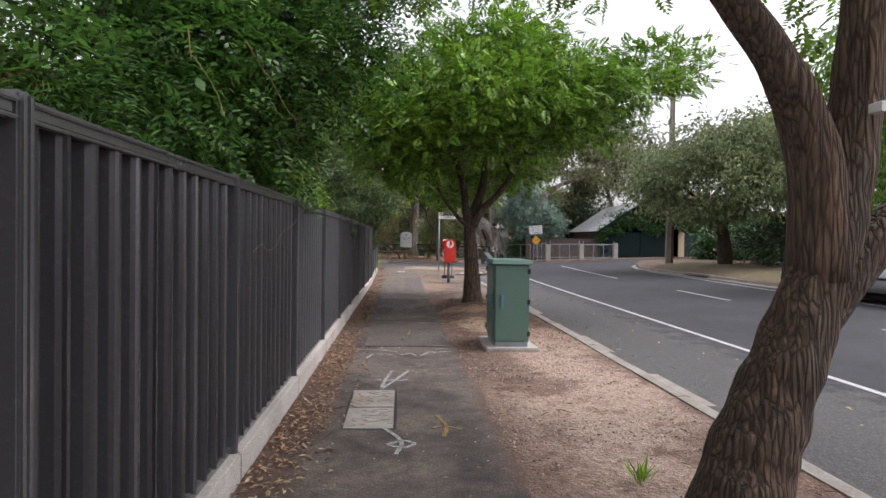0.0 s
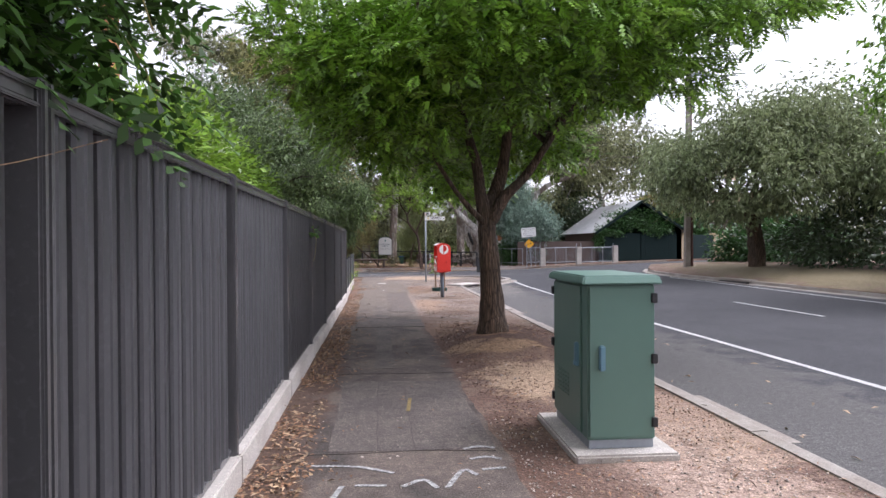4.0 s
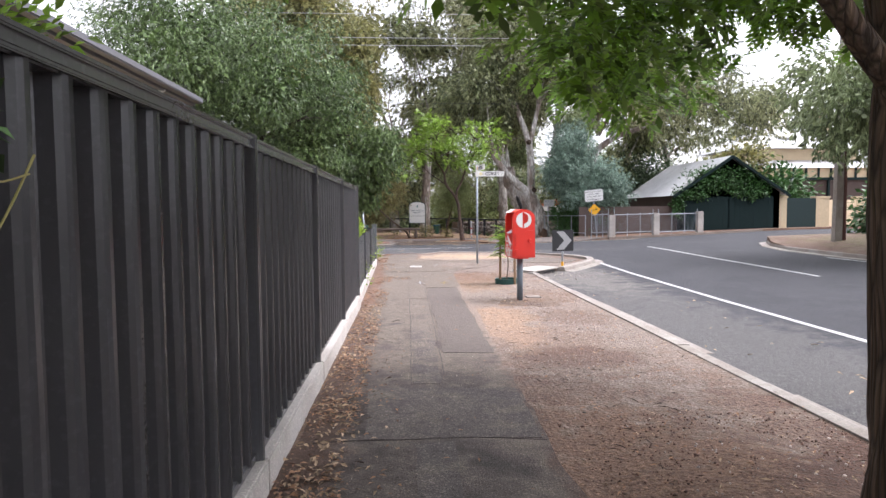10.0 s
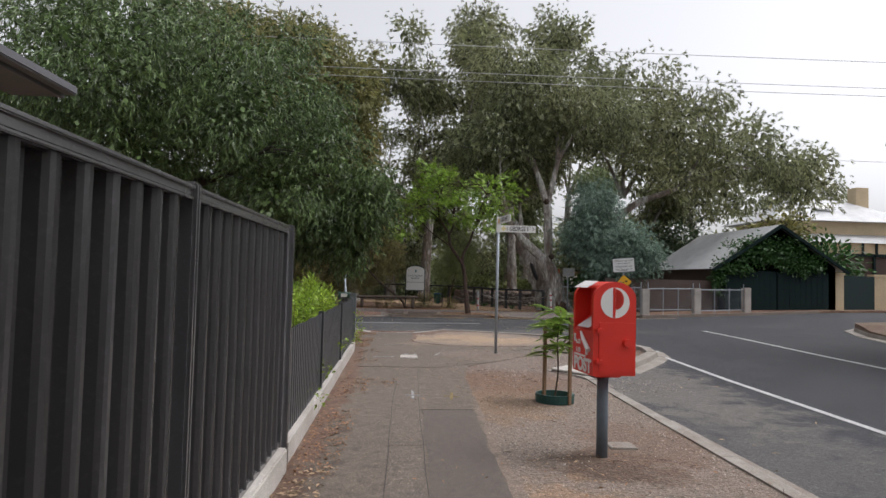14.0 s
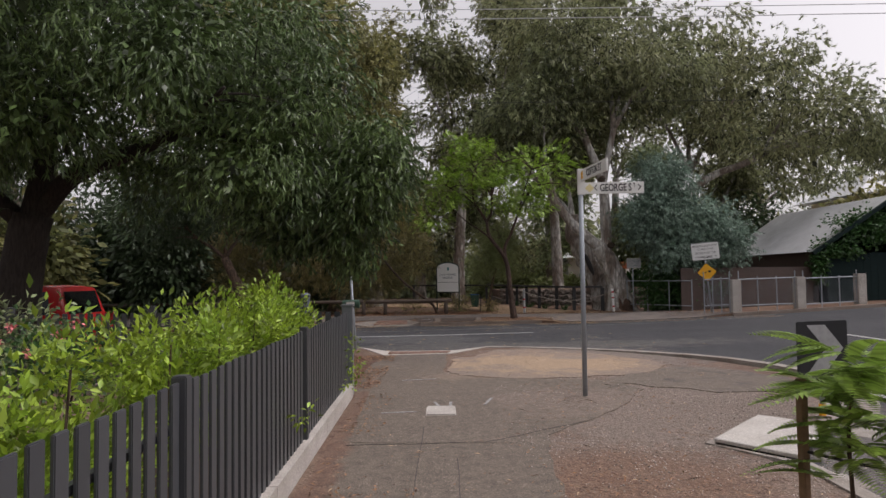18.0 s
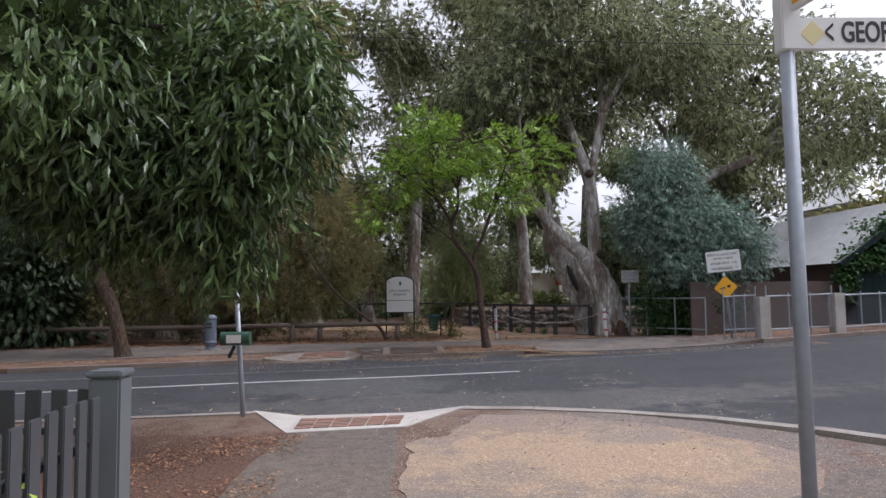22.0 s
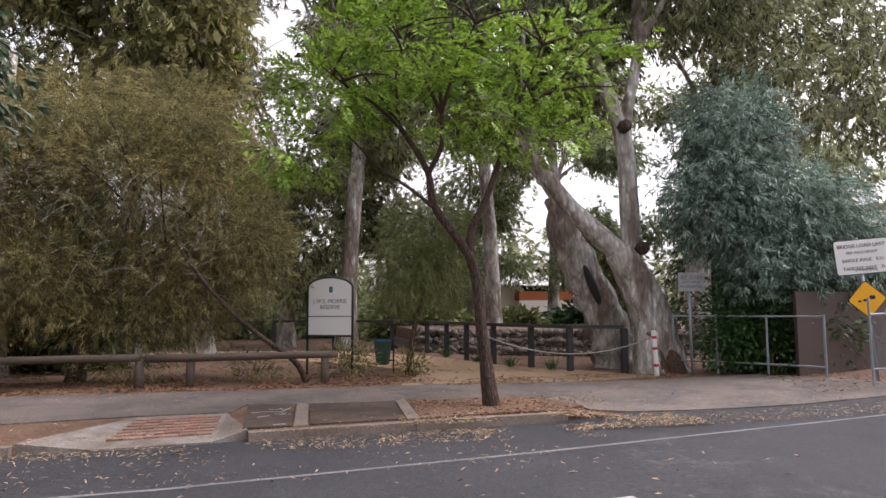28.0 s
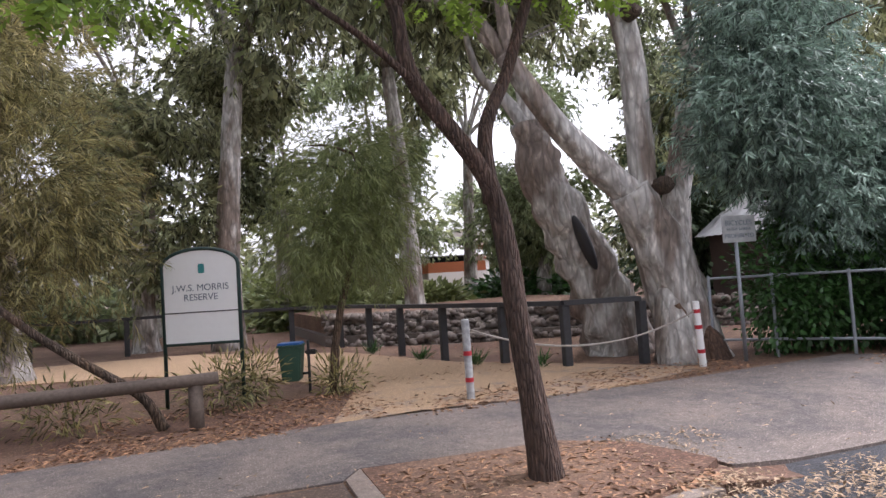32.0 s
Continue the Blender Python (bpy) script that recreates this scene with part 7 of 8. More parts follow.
for i, (x, y, h, r, n, m) in enumerate([(1.0, 61, 20, 5.2, 9500, L_GUM), (-6.5, 58, 21, 5.0, 10500, L_GOLD), (-14, 58, 19, 5.5, 9000, L_GUM), (7.4, 64, 22, 5.4, 9500, L_GUM), (22, 66, 14, 4.6, 6500, L_GUM), (-1.5, 70, 18, 5.5, 7000, L_GUM), (13, 72, 21, 6.0, 7500, L_GUM), (-24, 60, 15, 5, 5000, L_DARK), (34, 74, 13, 5, 5000, L_GUM), (-5.2, 56.5, 16, 3.4, 8000, L_GOLD), (3.4, 68, 12, 3.8, 7000, L_GUM), (-1.2, 63, 9, 2.6, 5000, L_GUM), (8.6, 74, 13, 4.4, 6500, L_GREY), (16.6, 61, 9, 2.6, 4500, L_GUM), (-5, 76, 13, 5, 5500, L_GUM), (14.2, 67, 10, 3.2, 7500, L_GREY), (14.5, 93, 9.5, 4.2, 8000, L_GREY), (22, 90, 9, 4, 6500, L_GREY), (-3.4, 58, 14, 2.8, 6500, L_GOLD)]):
    g = random.Random(i)
    lean = g.uniform(-0.8, 0.8)
    lobes = [(x + lean + g.uniform(-0.7, 0.7) * r, y + g.uniform(-0.5, 0.5) * r, h * g.uniform(0.24 if h < 14 else 0.40, 0.95), r * g.uniform(0.26, 0.46), r * g.uniform(0.26, 0.42), h * g.uniform(0.05, 0.1)) for _ in range(14)]
    tree("gum_tree", "tall pale-trunked gum with hanging grey-green leaves", (x, y, 0), [(x, y, 0), (x + lean * 0.3, y, h * 0.2), (x + lean, y + 0.3, h * 0.42)], 0.38, 0.24,
         [((x + lean, y + 0.3, h * 0.42), [(p[0], p[1], p[2]) for p in lobes[:5]], 0.13)], lobes, GUMS, m, M_GUM, int(n * 0.62), 100 + i * 3, clump=0.4, per=18, droop=1.0, shell=0.3, core=int(n * 0.22), core_leaf=0.45)
for x, y in ((-8.1, 53.2), (-7.0, 53.4), (-9.4, 55)):
    t = thing("bare_trunk", "pale peeling gum trunk in the undergrowth", "tree", (x, y, 0))
    part("trunk", limb([(0, 0, -0.15), (-0.1, 0, 1.6), (-0.3, 0.1, 3.4), (-0.2, 0.2, 7.5)], 0.36 if x < -7.5 else 0.22, 0.15, 14, 6, 0.25, flare=0.3, seed=x), M_GUM, t, smooth=True)
tree("bluegreen_tree", "dense blue-green acacia hanging over the fence", (9.9, 50.4, 0), [(9.9, 50.4, 0), (9.8, 50.4, 1.2), (9.7, 50.5, 2.4)], 0.2, 0.14, [((9.7, 50.5, 2.4), [(8.4, 50, 4), (11.4, 50, 4.4), (9.6, 50, 5.8), (10.6, 49.4, 3.4)], 0.08)],
     [(9.3, 50.2, 5.3, 1.1, 1.1, 1.2), (8.6, 49.8, 3.7, 1.1, 1.0, 1.0), (10.3, 49.8, 3.6, 1.3, 1.1, 1.0), (10.0, 49.5, 2.4, 1.4, 0.9, 0.8), (11.5, 49.7, 2.8, 1.0, 0.9, 0.7)], BLUES, L_BLUE, M_BARK, 11000, 71, clump=0.28, droop=1.0, shell=0.5, core=2500, core_leaf=0.13)
bush = thing("roadside_bush", "dense dark green bush behind the pipe fence", "bush", (9.3, 49.8, 0))
crown("foliage", bush, L_IVY, [(9.2, 49.6, 0.9, 0.9, 0.6, 0.95), (9.9, 49.3, 0.9, 0.9, 0.6, 0.9), (8.7, 49.9, 1.0, 0.6, 0.5, 1.0), (10.7, 49.3, 1.0, 0.8, 0.5, 0.9), (9.6, 49.7, 1.9, 0.9, 0.6, 0.6)], quad_blade(0.12, 0.06), 11000, 75, clump=0.16, per=10, shell=0.4)
for k, (x, z) in enumerate(((-0.5, 1.0), (0.0, 1.3), (0.6, 1.1))):
    part("stem", limb([(x * 0.4, 0, -0.1), (x * 0.7, 0, z * 0.5), (x, 0, z)], 0.035, 0.015, 8, 4, 0.15, seed=k), M_BARK, bush, smooth=True)
tree("tea_tree", "sprawling dull olive-brown tea tree with fine foliage", (-4.8, 51.6, 0), [(-4.8, 51.6, 0), (-4.6, 51.5, 0.9), (-4.2, 51.4, 1.8)], 0.18, 0.13,
     [((-4.2, 51.4, 1.8), [(-2, 51, 3.4), (-5.6, 51, 4), (-7.5, 51.6, 3.6), (-3.6, 51, 4.4)], 0.07)],
     [(-3.6, 51.4, 4.0, 2.2, 1.2, 1.3), (-1.6, 51.2, 3.0, 1.1, 0.9, 1.0), (-6.6, 51.4, 4.0, 1.9, 1.3, 1.5), (-3.2, 51.3, 2.2, 1.3, 0.7, 0.8), (-5.4, 50.9, 2.2, 1.5, 0.8, 0.8), (-9.0, 51.4, 3.4, 1.4, 1.2, 1.2), (-5.0, 51.6, 5.4, 1.8, 1.2, 0.9), (-3.9, 51.2, 1.35, 1.3, 0.5, 0.65), (-2.6, 51.5, 1.7, 1.0, 0.6, 0.8), (-1.4, 51.6, 2.3, 0.8, 0.6, 0.7), (-6.4, 51.2, 1.4, 1.5, 0.5, 0.75), (-8.8, 51.2, 1.6, 1.5, 0.6, 0.9), (-2.3, 51.4, 4.6, 1.1, 0.9, 1.1), (-2.9, 51.6, 5.6, 1.0, 0.9, 0.8)], FINE, L_TEA, M_BARK, 21500, 81, core=7000, core_leaf=0.08,
     extra=[([(-0.15, 50.5, 0.0), (-0.4, 50.5, 0.42), (-1.15, 50.45, 1.0), (-1.75, 50.4, 1.55), (-2.3, 50.4, 2.2), (-2.8, 50.6, 2.9)], 0.065, 0.03), ([(-9.5, 51.5, 0.9), (-8.4, 51.4, 1.0), (-7.4, 51.4, 1.5)], 0.09, 0.07)], clump=0.3, per=22, droop=0.5, shell=0.3)
twg = thing("dead_twigs", "pale dead twigs in the tea tree", "twigs", (-4.0, 50.4, 3.0))
g = random.Random(12)
for i in range(120):
    a = Vector((g.uniform(-2.8, 2.0), g.uniform(-0.45, 0.3), g.uniform(-1.1, 1.3)))
    b = a + Vector((g.uniform(-0.7, 0.8), g.uniform(-0.3, 0.0), g.uniform(-0.8, 0.15)))
    part("twig", limb([a, a.lerp(b, 0.5) + Vector((0, 0, 0.08)), b], 0.007, 0.0025, 4, 3, 0), M_GUM, twg)
tree("young_wattle", "small weeping wattle by the bin", (2.05, 51.9, 0), [(2.05, 51.9, 0), (2.2, 51.95, 0.9), (2.45, 52, 1.8)], 0.075, 0.045, [((2.45, 52, 1.8), [(2.0, 52, 3.0), (3.0, 52, 3.2), (2.5, 51.8, 3.8)], 0.03)],
     [(2.5, 52, 3.2, 0.9, 0.7, 0.9), (2.0, 51.9, 2.2, 0.6, 0.5, 0.6), (2.9, 52, 2.3, 0.6, 0.5, 0.7)], FINE, L_WATTLE, M_BARK, 3000, 85, clump=0.2, droop=1.2, shell=0.3)
tree("greygreen_tree", "large grey-green tree with drooping foliage over the road", (15.6, 30.6, 0.4), [(15.6, 30.6, 0.4), (15.5, 30.5, 1.4), (15.3, 30.4, 2.4)], 0.36, 0.28,
     [((15.3, 30.4, 2.4), [(12.4, 29.4, 4.6), (17.4, 29.6, 5.6), (15.6, 32.4, 6), (14.2, 27.8, 5), (17.4, 27.2, 4.6)], 0.14)],
     [(12.2, 29.6, 4.3, 1.7, 1.8, 1.4), (14.2, 29.4, 5.8, 2.2, 2.2, 1.5), (16.6, 29.0, 6.0, 2.4, 2.4, 1.8), (15.0, 27.4, 4.0, 1.9, 1.6, 1.5), (18.4, 26.6, 4.4, 2.2, 2.0, 2.0), (12.8, 31.8, 5.0, 1.6, 1.6, 1.3), (17.6, 32, 6.4, 2.6, 2.6, 1.9), (19.5, 29, 5, 2.4, 2.6, 2.4), (13.6, 28.8, 3.1, 1.5, 1.3, 0.7)], GREYS, L_GREY, M_BARK, 20000, 91, clump=0.24, per=18, droop=1.0, shell=0.55, core=9000, core_leaf=0.26)
for i, (x, y, rx, ry, rz, m) in enumerate([(18.6, 36.3, 1.8, 1.2, 1.2, L_IVY), (19.8, 34.5, 2.4, 2.0, 1.5, L_IVY), (18.0, 28.5, 2.0, 3.0, 1.7, L_DARK), (18.0, 22.5, 2.0, 3.4, 1.5, L_DARK), (17.8, 15.5, 2.0, 3.8, 1.8, L_IVY), (23, 39, 3.0, 2.0, 1.7, L_IVY)]):
    b = thing("hedge_bush", "dense dark green hedge on the far verge", "hedge", (x, y, 0.4), "far verge hedges")
    crown("foliage", b, m, [(x, y, 0.4 + rz * 0.6, rx, ry, rz), (x + rx * 0.5, y + ry * 0.4, 0.4 + rz * 0.9, rx * 0.6, ry * 0.6, rz * 0.7)], quad_blade(0.22, 0.12), 5200, 400 + i * 2, clump=0.22, per=10, shell=0.6)
tree("far_right_tree", "bright green street tree across the road", (16.6, 20.0, 0.4), [(16.6, 20.0, 0.4), (16.6, 20.0, 2.0), (16.2, 20.0, 3.4)], 0.25, 0.2, [((16.2, 20, 3.4), [(14, 19.6, 5.6), (17.6, 20.6, 6.4), (15, 18.4, 6)], 0.1)],
     [(14.0, 20.0, 5.9, 1.5, 1.8, 1.4), (16.4, 20, 6.8, 2.2, 2.2, 1.6), (15.0, 18.6, 5.2, 1.6, 1.6, 1.4), (15.4, 20.6, 3.9, 1.3, 1.5, 0.9), (13.7, 19.6, 7.4, 1.2, 1.5, 0.8)], GREYS, L_JAC, M_BARK, 7500, 95, clump=0.28, droop=0.6)

# ---- plants over the fence ----
vn = thing("climbing_vine", "dense dark wisteria-like vine spilling over the fence", "vine", (-2.4, 8, 0))
crown("foliage", vn, L_VINE, [(-2.4, 6.6, 3.0, 1.0, 1.6, 1.0), (-2.2, 5.4, 2.5, 0.7, 0.8, 0.5), (-2.15, 7.5, 2.8, 0.7, 0.9, 0.8), (-1.5, 7.4, 2.5, 0.35, 0.9, 0.4), (-2.0, 7.4, 3.9, 0.9, 1.2, 0.7), (-1.35, 7.2, 3.3, 0.7, 0.8, 0.7), (-0.8, 7.8, 4.2, 0.75, 0.7, 0.7), (-1.7, 8.3, 5.0, 1.1, 1.0, 0.8), (-0.3, 8.0, 5.2, 0.7, 0.7, 0.5)], PINN, 9800, 201, clump=0.2, per=8, droop=0.35, shell=0.5, tilt=0.4)
crown("inner_foliage", vn, L_VINE, [(-2.4, 6.6, 3.0, 0.8, 1.3, 0.8), (-2.1, 8.1, 2.8, 0.6, 0.8, 0.7), (-2.0, 7.4, 3.8, 0.7, 1.0, 0.6), (-1.9, 8.3, 4.8, 0.8, 0.8, 0.6)], quad_blade(0.15, 0.07), 5500, 206, clump=0.2, per=8, droop=0.6, shell=0.1)
part("stem", limb([(0.2, 0.5, 0), (0.1, 0.4, 1.2), (-0.2, 0.5, 2.2), (0.0, 0.8, 3.4)], 0.06, 0.03, 8, 5, 0.15), M_BARK, vn, smooth=True)
M_TENDRIL = material("tendril", (0.30, 0.26, 0.09), 0.7)
g = random.Random(4)
for y0, z0 in ((4.8, 3.0), (5.8, 3.2), (6.6, 2.9), (7.3, 2.8), (8.0, 2.7)):
    p = [Vector((-1.35 + g.uniform(-0.15, 0.1), y0, z0))]
    for k in range(5):
        p.append(p[-1] + Vector((g.uniform(-0.02, 0.12), g.uniform(-0.05, 0.28), g.uniform(-0.24, 0.06))))
    part("tendril", limb([tuple(q - Vector((-2.4, 8, 0))) for q in p], 0.006, 0.003, 5, 4, 0), M_TENDRIL, vn)
tree("garden_tree", "leafy garden tree behind the fence", (-4.8, 6.4, 0), [(-4.8, 6.4, 0), (-4.7, 6.4, 1.6), (-4.4, 6.4, 3.0)], 0.16, 0.1, [((-4.4, 6.4, 3.0), [(-3.4, 6.6, 4.6), (-5.6, 6.0, 4.6), (-4.0, 7.4, 4.8)], 0.05)],
     [(-4.1, 7.2, 4.9, 1.1, 1.0, 0.6), (-5.2, 6.4, 4.6, 1.0, 1.0, 0.6)], PINN, L_JAC, M_BARK, 1400, 211, clump=0.24, per=8, droop=0.35, tilt=0.4)
hb = thing("garden_hedge", "glossy bright green hedge showing over the fence", "hedge", (-2.0, 13.5, 0))
crown("foliage", hb, L_HEDGE, [(-2.1, 12.6, 2.15, 0.45, 1.0, 0.65), (-2.1, 14.2, 2.05, 0.42, 1.0, 0.7), (-2.3, 15.6, 2.0, 0.4, 0.8, 0.7), (-2.0, 11.3, 2.2, 0.45, 0.7, 0.65), (-2.0, 10.4, 2.2, 0.4, 0.6, 0.55)], blade(0.075, 0.036), 27000, 221, clump=0.14, per=9, droop=0.1, shell=0.4)
crown("inner_foliage", hb, L_HEDGE, [(-2.15, 12.6, 2.1, 0.34, 0.8, 0.5), (-2.15, 14.2, 2.0, 0.32, 0.8, 0.55), (-2.3, 15.6, 1.95, 0.3, 0.6, 0.55), (-2.1, 11.3, 2.1, 0.34, 0.6, 0.5), (-2.1, 10.4, 2.1, 0.3, 0.5, 0.4)], quad_blade(0.13, 0.07), 7500, 226, clump=0.13, per=8, droop=0.5, shell=0.1)
part("stem", limb([(0, 0, 0), (0.05, 0.1, 1.0), (0, 0, 1.8)], 0.05, 0.03, 8, 4, 0.1), M_BARK, hb)
fw = thing("white_blossom", "cluster of white blossom on the hedge", "flowers", (-1.75, 11.7, 2.5))
crown("petal", fw, M_WHITE, [(-1.75, 11.7, 2.52, 0.1, 0.14, 0.08)], quad_blade(0.06, 0.05), 60, 231, clump=0.04, per=6)["kind"] = "stuff"
pg = thing("picket_shrub", "fresh yellow-green shrubs behind the slat fence", "shrub", (-1.9, 28, 0))
shoots = [(-1.75, 24.9, 0.42, 0.3, 0.8, 0.36), (-1.95, 26.6, 0.52, 0.4, 0.9, 0.4), (-2.0, 28.4, 0.7, 0.4, 0.9, 0.42), (-1.95, 30.0, 0.85, 0.38, 0.9, 0.42), (-1.8, 31.2, 0.85, 0.3, 0.5, 0.42)]
g = random.Random(9)
for k in range(34):
    y = 24.3 + 7.3 * k / 34 + g.uniform(-0.15, 0.15)
    shoots.append((-1.75 + g.uniform(-0.35, 0.2), y, 0.9 + 0.05 * (y - 24.3) + g.uniform(-0.12, 0.16), 0.06, 0.07, 0.22))
crown("foliage", pg, L_SHRUB, shoots, blade(0.068, 0.028), 23000, 241, clump=0.07, per=8, droop=-0.6, shell=0.3)
for y in (24.6, 25.6, 26.4, 27.5, 28.4, 29.3, 30.2, 31.0):
    part("stem", limb([(0.15, y - 28, 0), (0.18, y - 28, 0.5), (0.2, y - 27.95, 1.15)], 0.014, 0.006, 6, 3, 0.1), M_BARK, pg)
sp = thing("fence_sprig", "small leafy sprigs pushing through the slats", "sprig", (-1.06, 30.6, 0.5))
crown("foliage", sp, L_SHRUB, [(-1.05, 31.2, 0.6, 0.04, 0.12, 0.3), (-1.05, 30.6, 0.35, 0.04, 0.1, 0.06), (-1.03, 28.4, 0.5, 0.04, 0.06, 0.05), (-1.03, 26.2, 0.4, 0.04, 0.06, 0.05), (-1.02, 25.2, 0.25, 0.05, 0.06, 0.05)], blade(0.055, 0.028), 190, 251, clump=0.04, per=5)
fs = thing("fence_creeper", "small creeper tangled on the fence rail", "creeper", (-1.06, 14.08, 1.55))
crown("foliage", fs, L_VINE, [(-1.02, 13.99, 1.72, 0.02, 0.05, 0.07)], blade(0.05, 0.038), 30, 255, clump=0.03, per=4)
part("tendril", limb([(0.04, -0.2, 0.26), (0.06, -0.12, 0.13), (0.06, 0.0, 0.08), (0.06, 0.12, 0.1)], 0.003, 0.002, 5, 4, 0), M_TENDRIL, fs)
part("tendril", limb([(0.06, 0.14, 0.14), (0.06, 0.04, 0.02), (0.06, -0.12, -0.14), (0.05, -0.24, -0.22)], 0.003, 0.002, 5, 4, 0), M_TENDRIL, fs)
tn = thing("fence_twine", "pale thin twine caught on the fence", "twine", (-1.06, 5.2, 1.4))
part("strand", limb([(0, -0.15, 0.08), (0.01, 0.1, 0.14), (0.0, 0.35, 0.09), (0.01, 0.6, 0.11), (0, 1.0, 0.24), (0.01, 1.5, 0.32), (0, 2.2, 0.5)], 0.0016, 0.0016, 5, 5, 0), M_STAKE, tn)
gs = thing("garden_bush", "grey-green bush in the corner garden", "bush", (-6.2, 31.0, 0))
crown("foliage", gs, L_GREY, [(-5.4, 31.2, 0.9, 0.9, 0.5, 0.35), (-7.2, 31.4, 0.9, 0.9, 0.5, 0.4)], blade(0.1, 0.05), 2400, 261, clump=0.12, per=8)
part("stem", limb([(0.5, 0.2, 0), (0.6, 0.2, 0.5), (0.8, 0.2, 0.9)], 0.03, 0.02, 8, 3, 0.1), M_BARK, gs)

M_ROSE = material("rose_petal", (0.72, 0.22, 0.24), 0.6, per_island=0.3)
rose = thing("rose_bush", "leafy rose bush with small pink blooms in the corner garden", "rose bush", (-3.6, 29.6, 0))
crown("foliage", rose, L_IVY, [(-3.6, 29.6, 0.75, 0.5, 0.4, 0.4), (-3.25, 29.5, 0.95, 0.3, 0.3, 0.25), (-4.0, 29.7, 0.9, 0.3, 0.3, 0.25)], blade(0.06, 0.038), 1500, 271, clump=0.09, per=7, droop=0.1, shell=0.2)
for k, (x, y) in enumerate(((0.0, 0.0), (0.25, -0.1), (-0.3, 0.05))):
    part("stem", limb([(x * 0.3, y, 0), (x * 0.7, y, 0.5), (x, y, 1.0)], 0.014, 0.006, 6, 3, 0.1, seed=k), M_BARK, rose)
for k, (x, y, z) in enumerate(((0.3, -0.25, 1.16), (0.1, -0.2, 1.05), (-0.35, -0.2, 1.14), (0.42, -0.1, 0.95), (-0.1, -0.3, 0.92), (-0.5, -0.15, 0.98))):
    crown("bloom", rose, M_ROSE, [(-3.6 + x, 29.6 + y, z, 0.025, 0.025, 0.02)], quad_blade(0.035, 0.03), 24, 281 + k, clump=0.012, per=6)["kind"] = "stuff"

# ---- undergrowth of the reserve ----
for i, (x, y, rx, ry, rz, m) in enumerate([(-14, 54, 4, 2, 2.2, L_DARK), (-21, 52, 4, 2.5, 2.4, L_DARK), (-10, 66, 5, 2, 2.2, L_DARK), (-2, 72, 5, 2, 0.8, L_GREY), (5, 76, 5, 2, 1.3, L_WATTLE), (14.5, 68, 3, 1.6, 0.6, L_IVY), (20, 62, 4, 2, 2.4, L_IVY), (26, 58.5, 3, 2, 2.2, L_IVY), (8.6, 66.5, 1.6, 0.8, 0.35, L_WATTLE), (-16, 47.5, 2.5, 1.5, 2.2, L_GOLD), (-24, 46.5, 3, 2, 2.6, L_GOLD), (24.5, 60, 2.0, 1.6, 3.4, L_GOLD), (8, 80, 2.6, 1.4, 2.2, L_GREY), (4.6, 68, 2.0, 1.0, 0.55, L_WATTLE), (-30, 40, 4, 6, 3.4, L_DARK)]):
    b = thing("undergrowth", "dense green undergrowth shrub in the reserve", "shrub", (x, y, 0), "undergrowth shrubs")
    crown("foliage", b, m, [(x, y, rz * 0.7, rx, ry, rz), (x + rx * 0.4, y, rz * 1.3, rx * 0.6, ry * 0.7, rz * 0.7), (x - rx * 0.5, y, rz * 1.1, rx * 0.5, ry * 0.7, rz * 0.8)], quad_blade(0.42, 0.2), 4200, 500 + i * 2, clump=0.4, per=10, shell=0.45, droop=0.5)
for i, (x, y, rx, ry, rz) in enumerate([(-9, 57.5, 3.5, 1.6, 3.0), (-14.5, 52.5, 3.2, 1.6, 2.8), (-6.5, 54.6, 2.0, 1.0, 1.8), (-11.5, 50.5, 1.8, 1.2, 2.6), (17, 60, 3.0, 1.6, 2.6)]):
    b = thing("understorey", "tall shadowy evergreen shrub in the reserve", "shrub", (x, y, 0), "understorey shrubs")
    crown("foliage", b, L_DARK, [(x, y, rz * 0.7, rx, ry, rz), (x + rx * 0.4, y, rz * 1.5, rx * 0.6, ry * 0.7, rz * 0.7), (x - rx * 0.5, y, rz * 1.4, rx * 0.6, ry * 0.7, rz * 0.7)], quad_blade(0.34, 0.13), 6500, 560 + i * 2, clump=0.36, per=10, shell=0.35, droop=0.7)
    for k in range(3):
        part("stem", limb([(0.4 * k - 0.4, 0, 0), (0.5 * k - 0.5, 0.1, rz * 0.6), (0.9 * k - 0.9, 0, rz * 1.3)], 0.09, 0.04, 8, 4, 0.15, seed=k), M_BARKDARK, b, smooth=True)
woods = crown("far_woods", None, L_GUM, [(-46 + 11 * k, 88 + 5 * math.sin(k * 2.3), 3.5 + 1.2 * math.sin(k * 1.7), 7.5, 3.0, 4.2 + 1.3 * math.sin(k * 3.1)) for k in range(11)], quad_blade(0.9, 0.36), 13000, 590, clump=0.8, per=10, droop=0.8, shell=0.4)
tagged(woods, "distant grey-green gum woodland behind the reserve", "woodland", "", "stuff")
low = thing("ground_plants", "low dry plants under the tea tree", "plants", (-2, 51, 0))
for k, lobe in enumerate([(-1.2, 50.9, 0.25, 0.8, 0.35, 0.3), (-3.6, 50.9, 0.3, 1.2, 0.35, 0.3), (0.95, 51.75, 0.3, 0.3, 0.2, 0.3), (0.5, 51.2, 0.3, 0.5, 0.25, 0.35), (-6.5, 51, 0.3, 1.4, 0.3, 0.3), (2.1, 51.6, 0.16, 0.3, 0.2, 0.18)]):
    crown("clump", low, L_TEA, [lobe], blade(0.16, 0.025), 430, 531 + k, clump=0.12, per=8, droop=-0.2, shell=0.2)["kind"] = "stuff"
tuft = thing("strap_tuft", "tufts of strappy green leaves at the rail foot", "plant", (4.3, 53.5, 0))
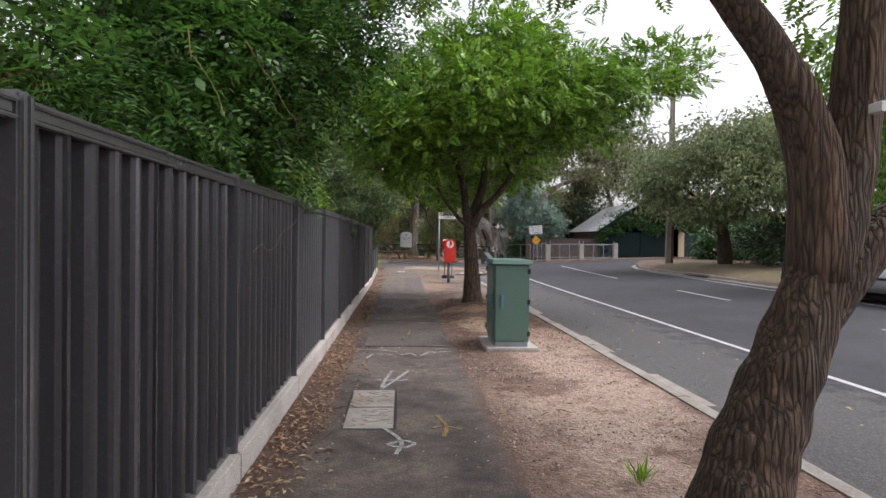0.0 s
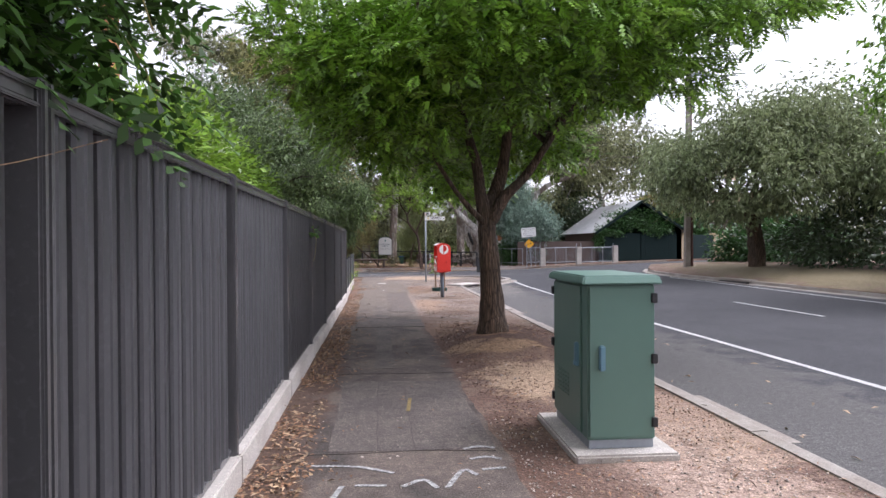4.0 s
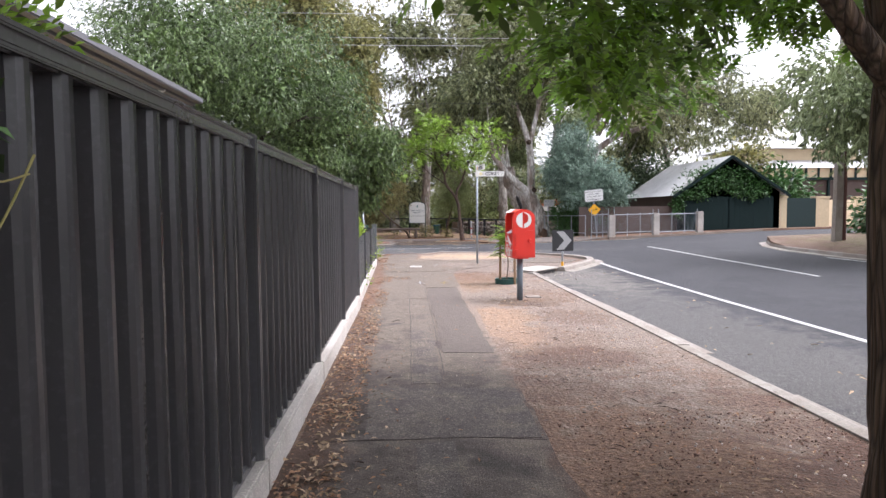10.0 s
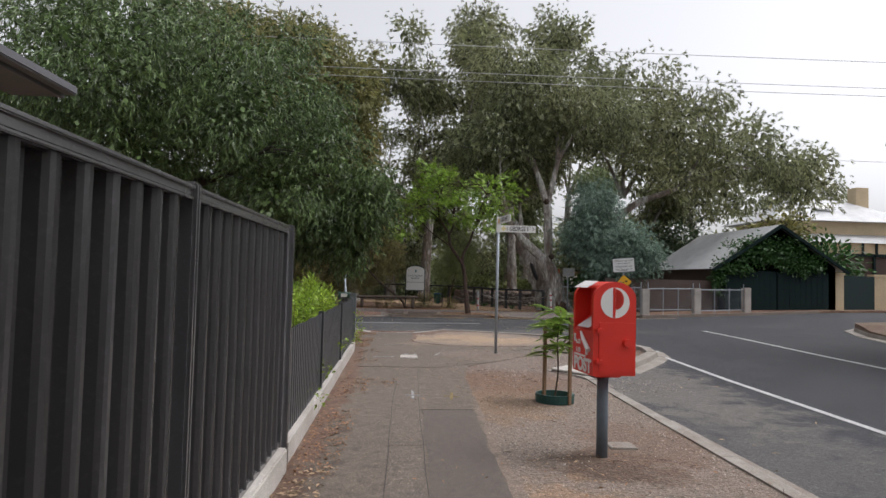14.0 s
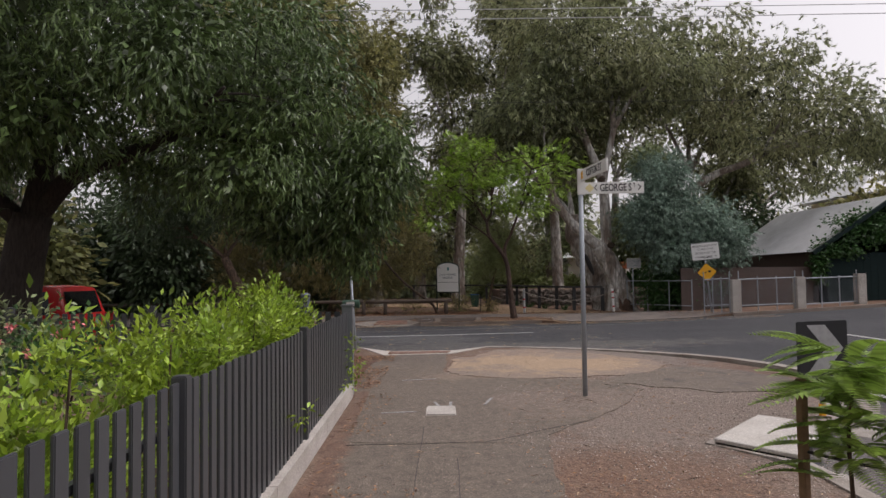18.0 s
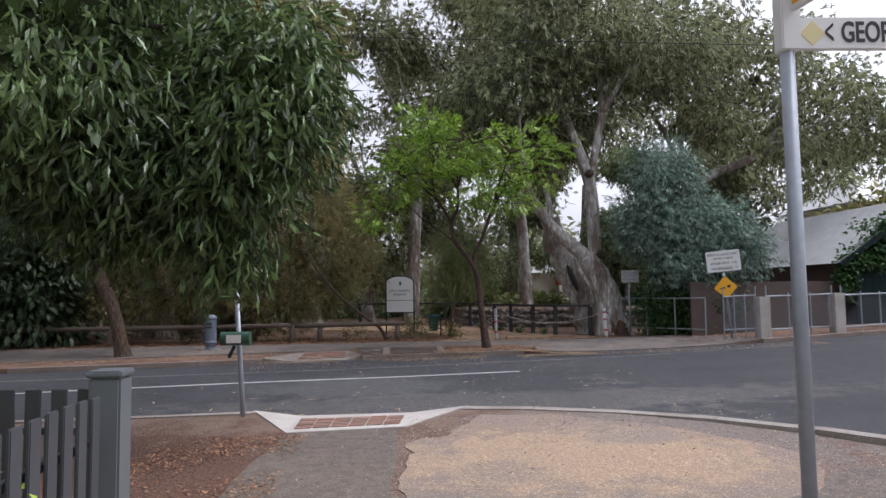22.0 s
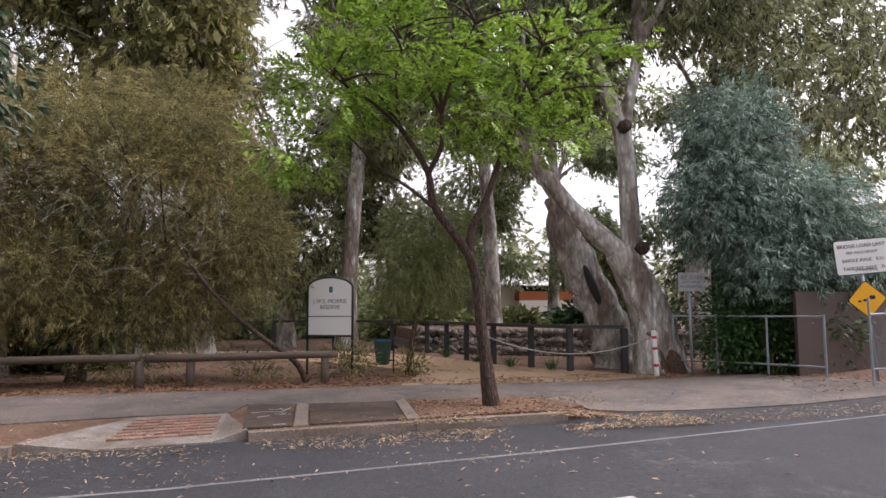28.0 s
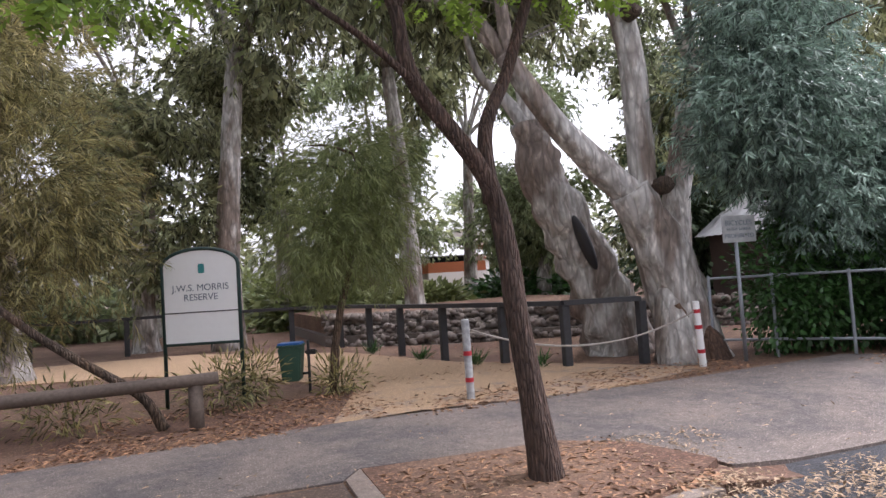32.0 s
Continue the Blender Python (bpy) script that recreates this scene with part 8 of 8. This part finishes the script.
for i, (x, y) in enumerate(((4.2, 54.2), (4.7, 52.6), (3.8, 56.2), (5.4, 51.6))):
    g = np.random.RandomState(i)
    n = 40
    leaf_mesh("blade_tuft", np.stack([g.normal(x - 4.3, 0.05, n), g.normal(y - 53.5, 0.05, n), np.zeros(n)], 1), np.stack([g.normal(size=n) * 0.6, g.normal(size=n) * 0.6, np.ones(n)], 1), blade(0.38, 0.02), g.uniform(0.6, 1.1, n), L_IVY, i, tuft)
grass = thing("grass_tuft", "small green grass tuft by the tree", "grass", (1.6, 4.52, 0))
g = np.random.RandomState(77)
leaf_mesh("blades", g.normal(0, 0.025, (22, 3)) * np.array([1, 1, 0]), np.stack([g.normal(size=22) * 0.5, g.normal(size=22) * 0.5, np.ones(22)], 1), blade(0.2, 0.02), g.uniform(0.6, 1.1, 22), L_HEDGE, 78, grass)

# ---- litter and gravel ----
def scatter(name, label, areas, template, size, mat, seed, lift=0.012, zf=None):
    """Fallen leaves over rectangles (x0, x1, y0, y1, count); thicker in drifts."""
    g = np.random.RandomState(seed)
    out = []
    for x0, x1, y0, y1, n in areas:
        x = g.uniform(x0, x1, n)
        y = g.uniform(y0, y1, n)
        keep = np.array([noise.noise(Vector((a * 0.9, b * 0.9, seed))) > -0.12 + 0.3 * g.uniform(-1, 1) for a, b in zip(x, y)])
        x, y = x[keep], y[keep]
        out.append(np.stack([x, y, np.array([(zf(a, b) if zf else 0.0) for a, b in zip(x, y)]) + lift + g.uniform(0, 0.012, len(x))], 1))
    p = np.concatenate(out)
    h = np.stack([g.normal(size=len(p)), g.normal(size=len(p)), g.normal(size=len(p)) * 0.12], 1)
    ob = leaf_mesh(name, p, h, template, g.uniform(0.6, 1.3, len(p)) * size, mat, seed + 1, None, 0.25, label, "stuff")
    ob["category"] = "leaf litter"
    return ob


L_STRAW = material("straw_leaf", (0.36, 0.255, 0.16), 0.8, per_island=0.6)
scatter("fence_litter", "dry brown leaves along the fence foot", [(-1.0, -0.62, 0, 23.6, 7800), (-1.0, -0.3, 2, 20, 900), (-1.03, -0.62, 23.6, 32, 1900), (-0.9, -0.2, 27.5, 29.2, 260), (-2.4, -0.9, 32.5, 36.2, 4600)], blade(0.042, 0.018), 1.0, L_DRY, 600)
def mound_z(x, y):
    u = ((x - 1.76) / 1.05) ** 2 + ((y - 15.0) / 2.6) ** 2
    return 0.21 * max(0.0, 1 - u) ** 1.3


scatter("verge_litter", "dry leaf and bark bits on the bare verge", [(0.9, 2.85, 2, 12, 1700), (0.9, 2.85, 12, 27, 1700), (0.6, 2.8, 27, 33, 700), (0.0, 0.9, 3, 33, 260)], blade(0.045, 0.012), 1.0, L_DRY, 610, 0.012, mound_z)
scatter("fence_straw", "pale straw-coloured leaves along the fence foot", [(-1.0, -0.66, 0, 23.6, 2600), (-0.95, -0.4, 2, 18, 220)], blade(0.06, 0.02), 1.0, L_STRAW, 605)
M_TWIG = material("twig", (0.11, 0.075, 0.055), 0.9, per_island=0.5)
scatter("verge_twigs", "thin dark twigs on the bare verge", [(0.9, 2.85, 10, 20, 420), (0.9, 2.85, 2, 10, 160), (0.9, 2.8, 20, 33, 160), (-1.0, -0.4, 2, 22, 200)], blade(0.13, 0.006), 1.0, M_TWIG, 625, 0.012, mound_z)
scatter("pale_chips", "pale twig and bark chips on the verge", [(0.9, 2.85, 2, 12, 1500), (0.9, 2.85, 12, 33, 1100), (0.1, 4.4, 33.2, 36.8, 900), (-1.0, 0.9, 28, 36, 260)], blade(0.05, 0.012), 1.0, L_STRAW, 620, 0.012, mound_z)
scatter("far_litter", "drifts of pale gum leaves along the far kerb", [(-10, 3.5, 44.5, 45.3, 4400), (1.1, 5.2, 45.0, 46.0, 3400), (1.5, 4.5, 45.8, 47.2, 1500), (3.5, 11.5, 45.0, 45.8, 1500), (-8, 11, 45.5, 49, 900), (-4, 3, 43.2, 44.4, 500), (-4, 6, 37.6, 38.4, 200)], blade(0.065, 0.015), 1.0, L_STRAW, 630, 0.02, lambda x, y: verge_z(x, y) if y > 45.15 + 0.06 * x else road_z(x, y) + 0.01)
scatter("reserve_litter", "reddish dry leaf litter under the log rail", [(-12, 2.4, 49.3, 51.4, 15000), (2.4, 7.5, 49.2, 50.6, 2200), (1.45, 3.7, 45.8, 47.3, 2400), (8.3, 10.5, 46.8, 48.6, 500), (-2, 8, 51.4, 56, 900)], blade(0.085, 0.024), 1.0, L_DRY, 640, 0.02, verge_z)
scatter("road_litter", "scattered leaves on the road", [(-4, 5, 37.7, 44, 240), (3.3, 5, 2, 30, 160)], blade(0.09, 0.025), 1.0, L_STRAW, 650, 0.015, road_z)
g = np.random.RandomState(66)
M_GRAVEL = material("gravel_stone", (0.40, 0.345, 0.305), 0.9, per_island=0.75)
pl = []
for x0, x1, y0, y1, n in ((0.8, 2.85, 2.5, 11, 5600), (0.85, 2.85, 11, 19, 1100), (0.75, 2.85, 18.5, 27, 5200), (0.7, 4.2, 27, 33.4, 8600), (-0.2, 4.6, 33.0, 37, 5200), (-1, 0.85, 2, 33, 1200)):
    for _ in range(n):
        x, y = g.uniform(x0, x1), g.uniform(y0, y1)
        if noise.noise(Vector((x * 0.8, y * 0.8, 3))) > 0.0 + 0.25 * g.uniform(-1, 1) and not (1.2 < x < 2.05 and 9.4 < y < 10.6):
            pl.append((x, y, 0.004 + mound_z(x, y)))
pl = np.array(pl)
M_CLOD = material("earth_clod", (0.15, 0.09, 0.065), 0.95, per_island=0.5)
cl = np.stack([g.uniform(0.85, 2.85, 5200), g.uniform(9.5, 17.6, 5200), np.full(5200, 0.002)], 1)
cl[:, 2] += [mound_z(a, b) for a, b, c in cl]
cl = cl[[noise.noise(Vector((a * 1.3, b * 1.3, 8))) > -0.1 and not (1.1 < a < 2.1 and 9.3 < b < 10.7) for a, b, c in cl]]
clods = pebbles("earth_clods", cl, g.uniform(0.002, 0.011, len(cl)), M_CLOD, 69, label="crumbly dark earth clods on the verge", flat=0.7)
clods["kind"], clods["category"] = "stuff", "earth"
gr = pebbles("gravel", pl, g.uniform(0.004, 0.012, len(pl)) * np.where(pl[:, 1] > 18, 0.75, 1.0), M_GRAVEL, 67, label="small brown and grey gravel on the verge")
gr["kind"], gr["category"] = "stuff", "gravel"
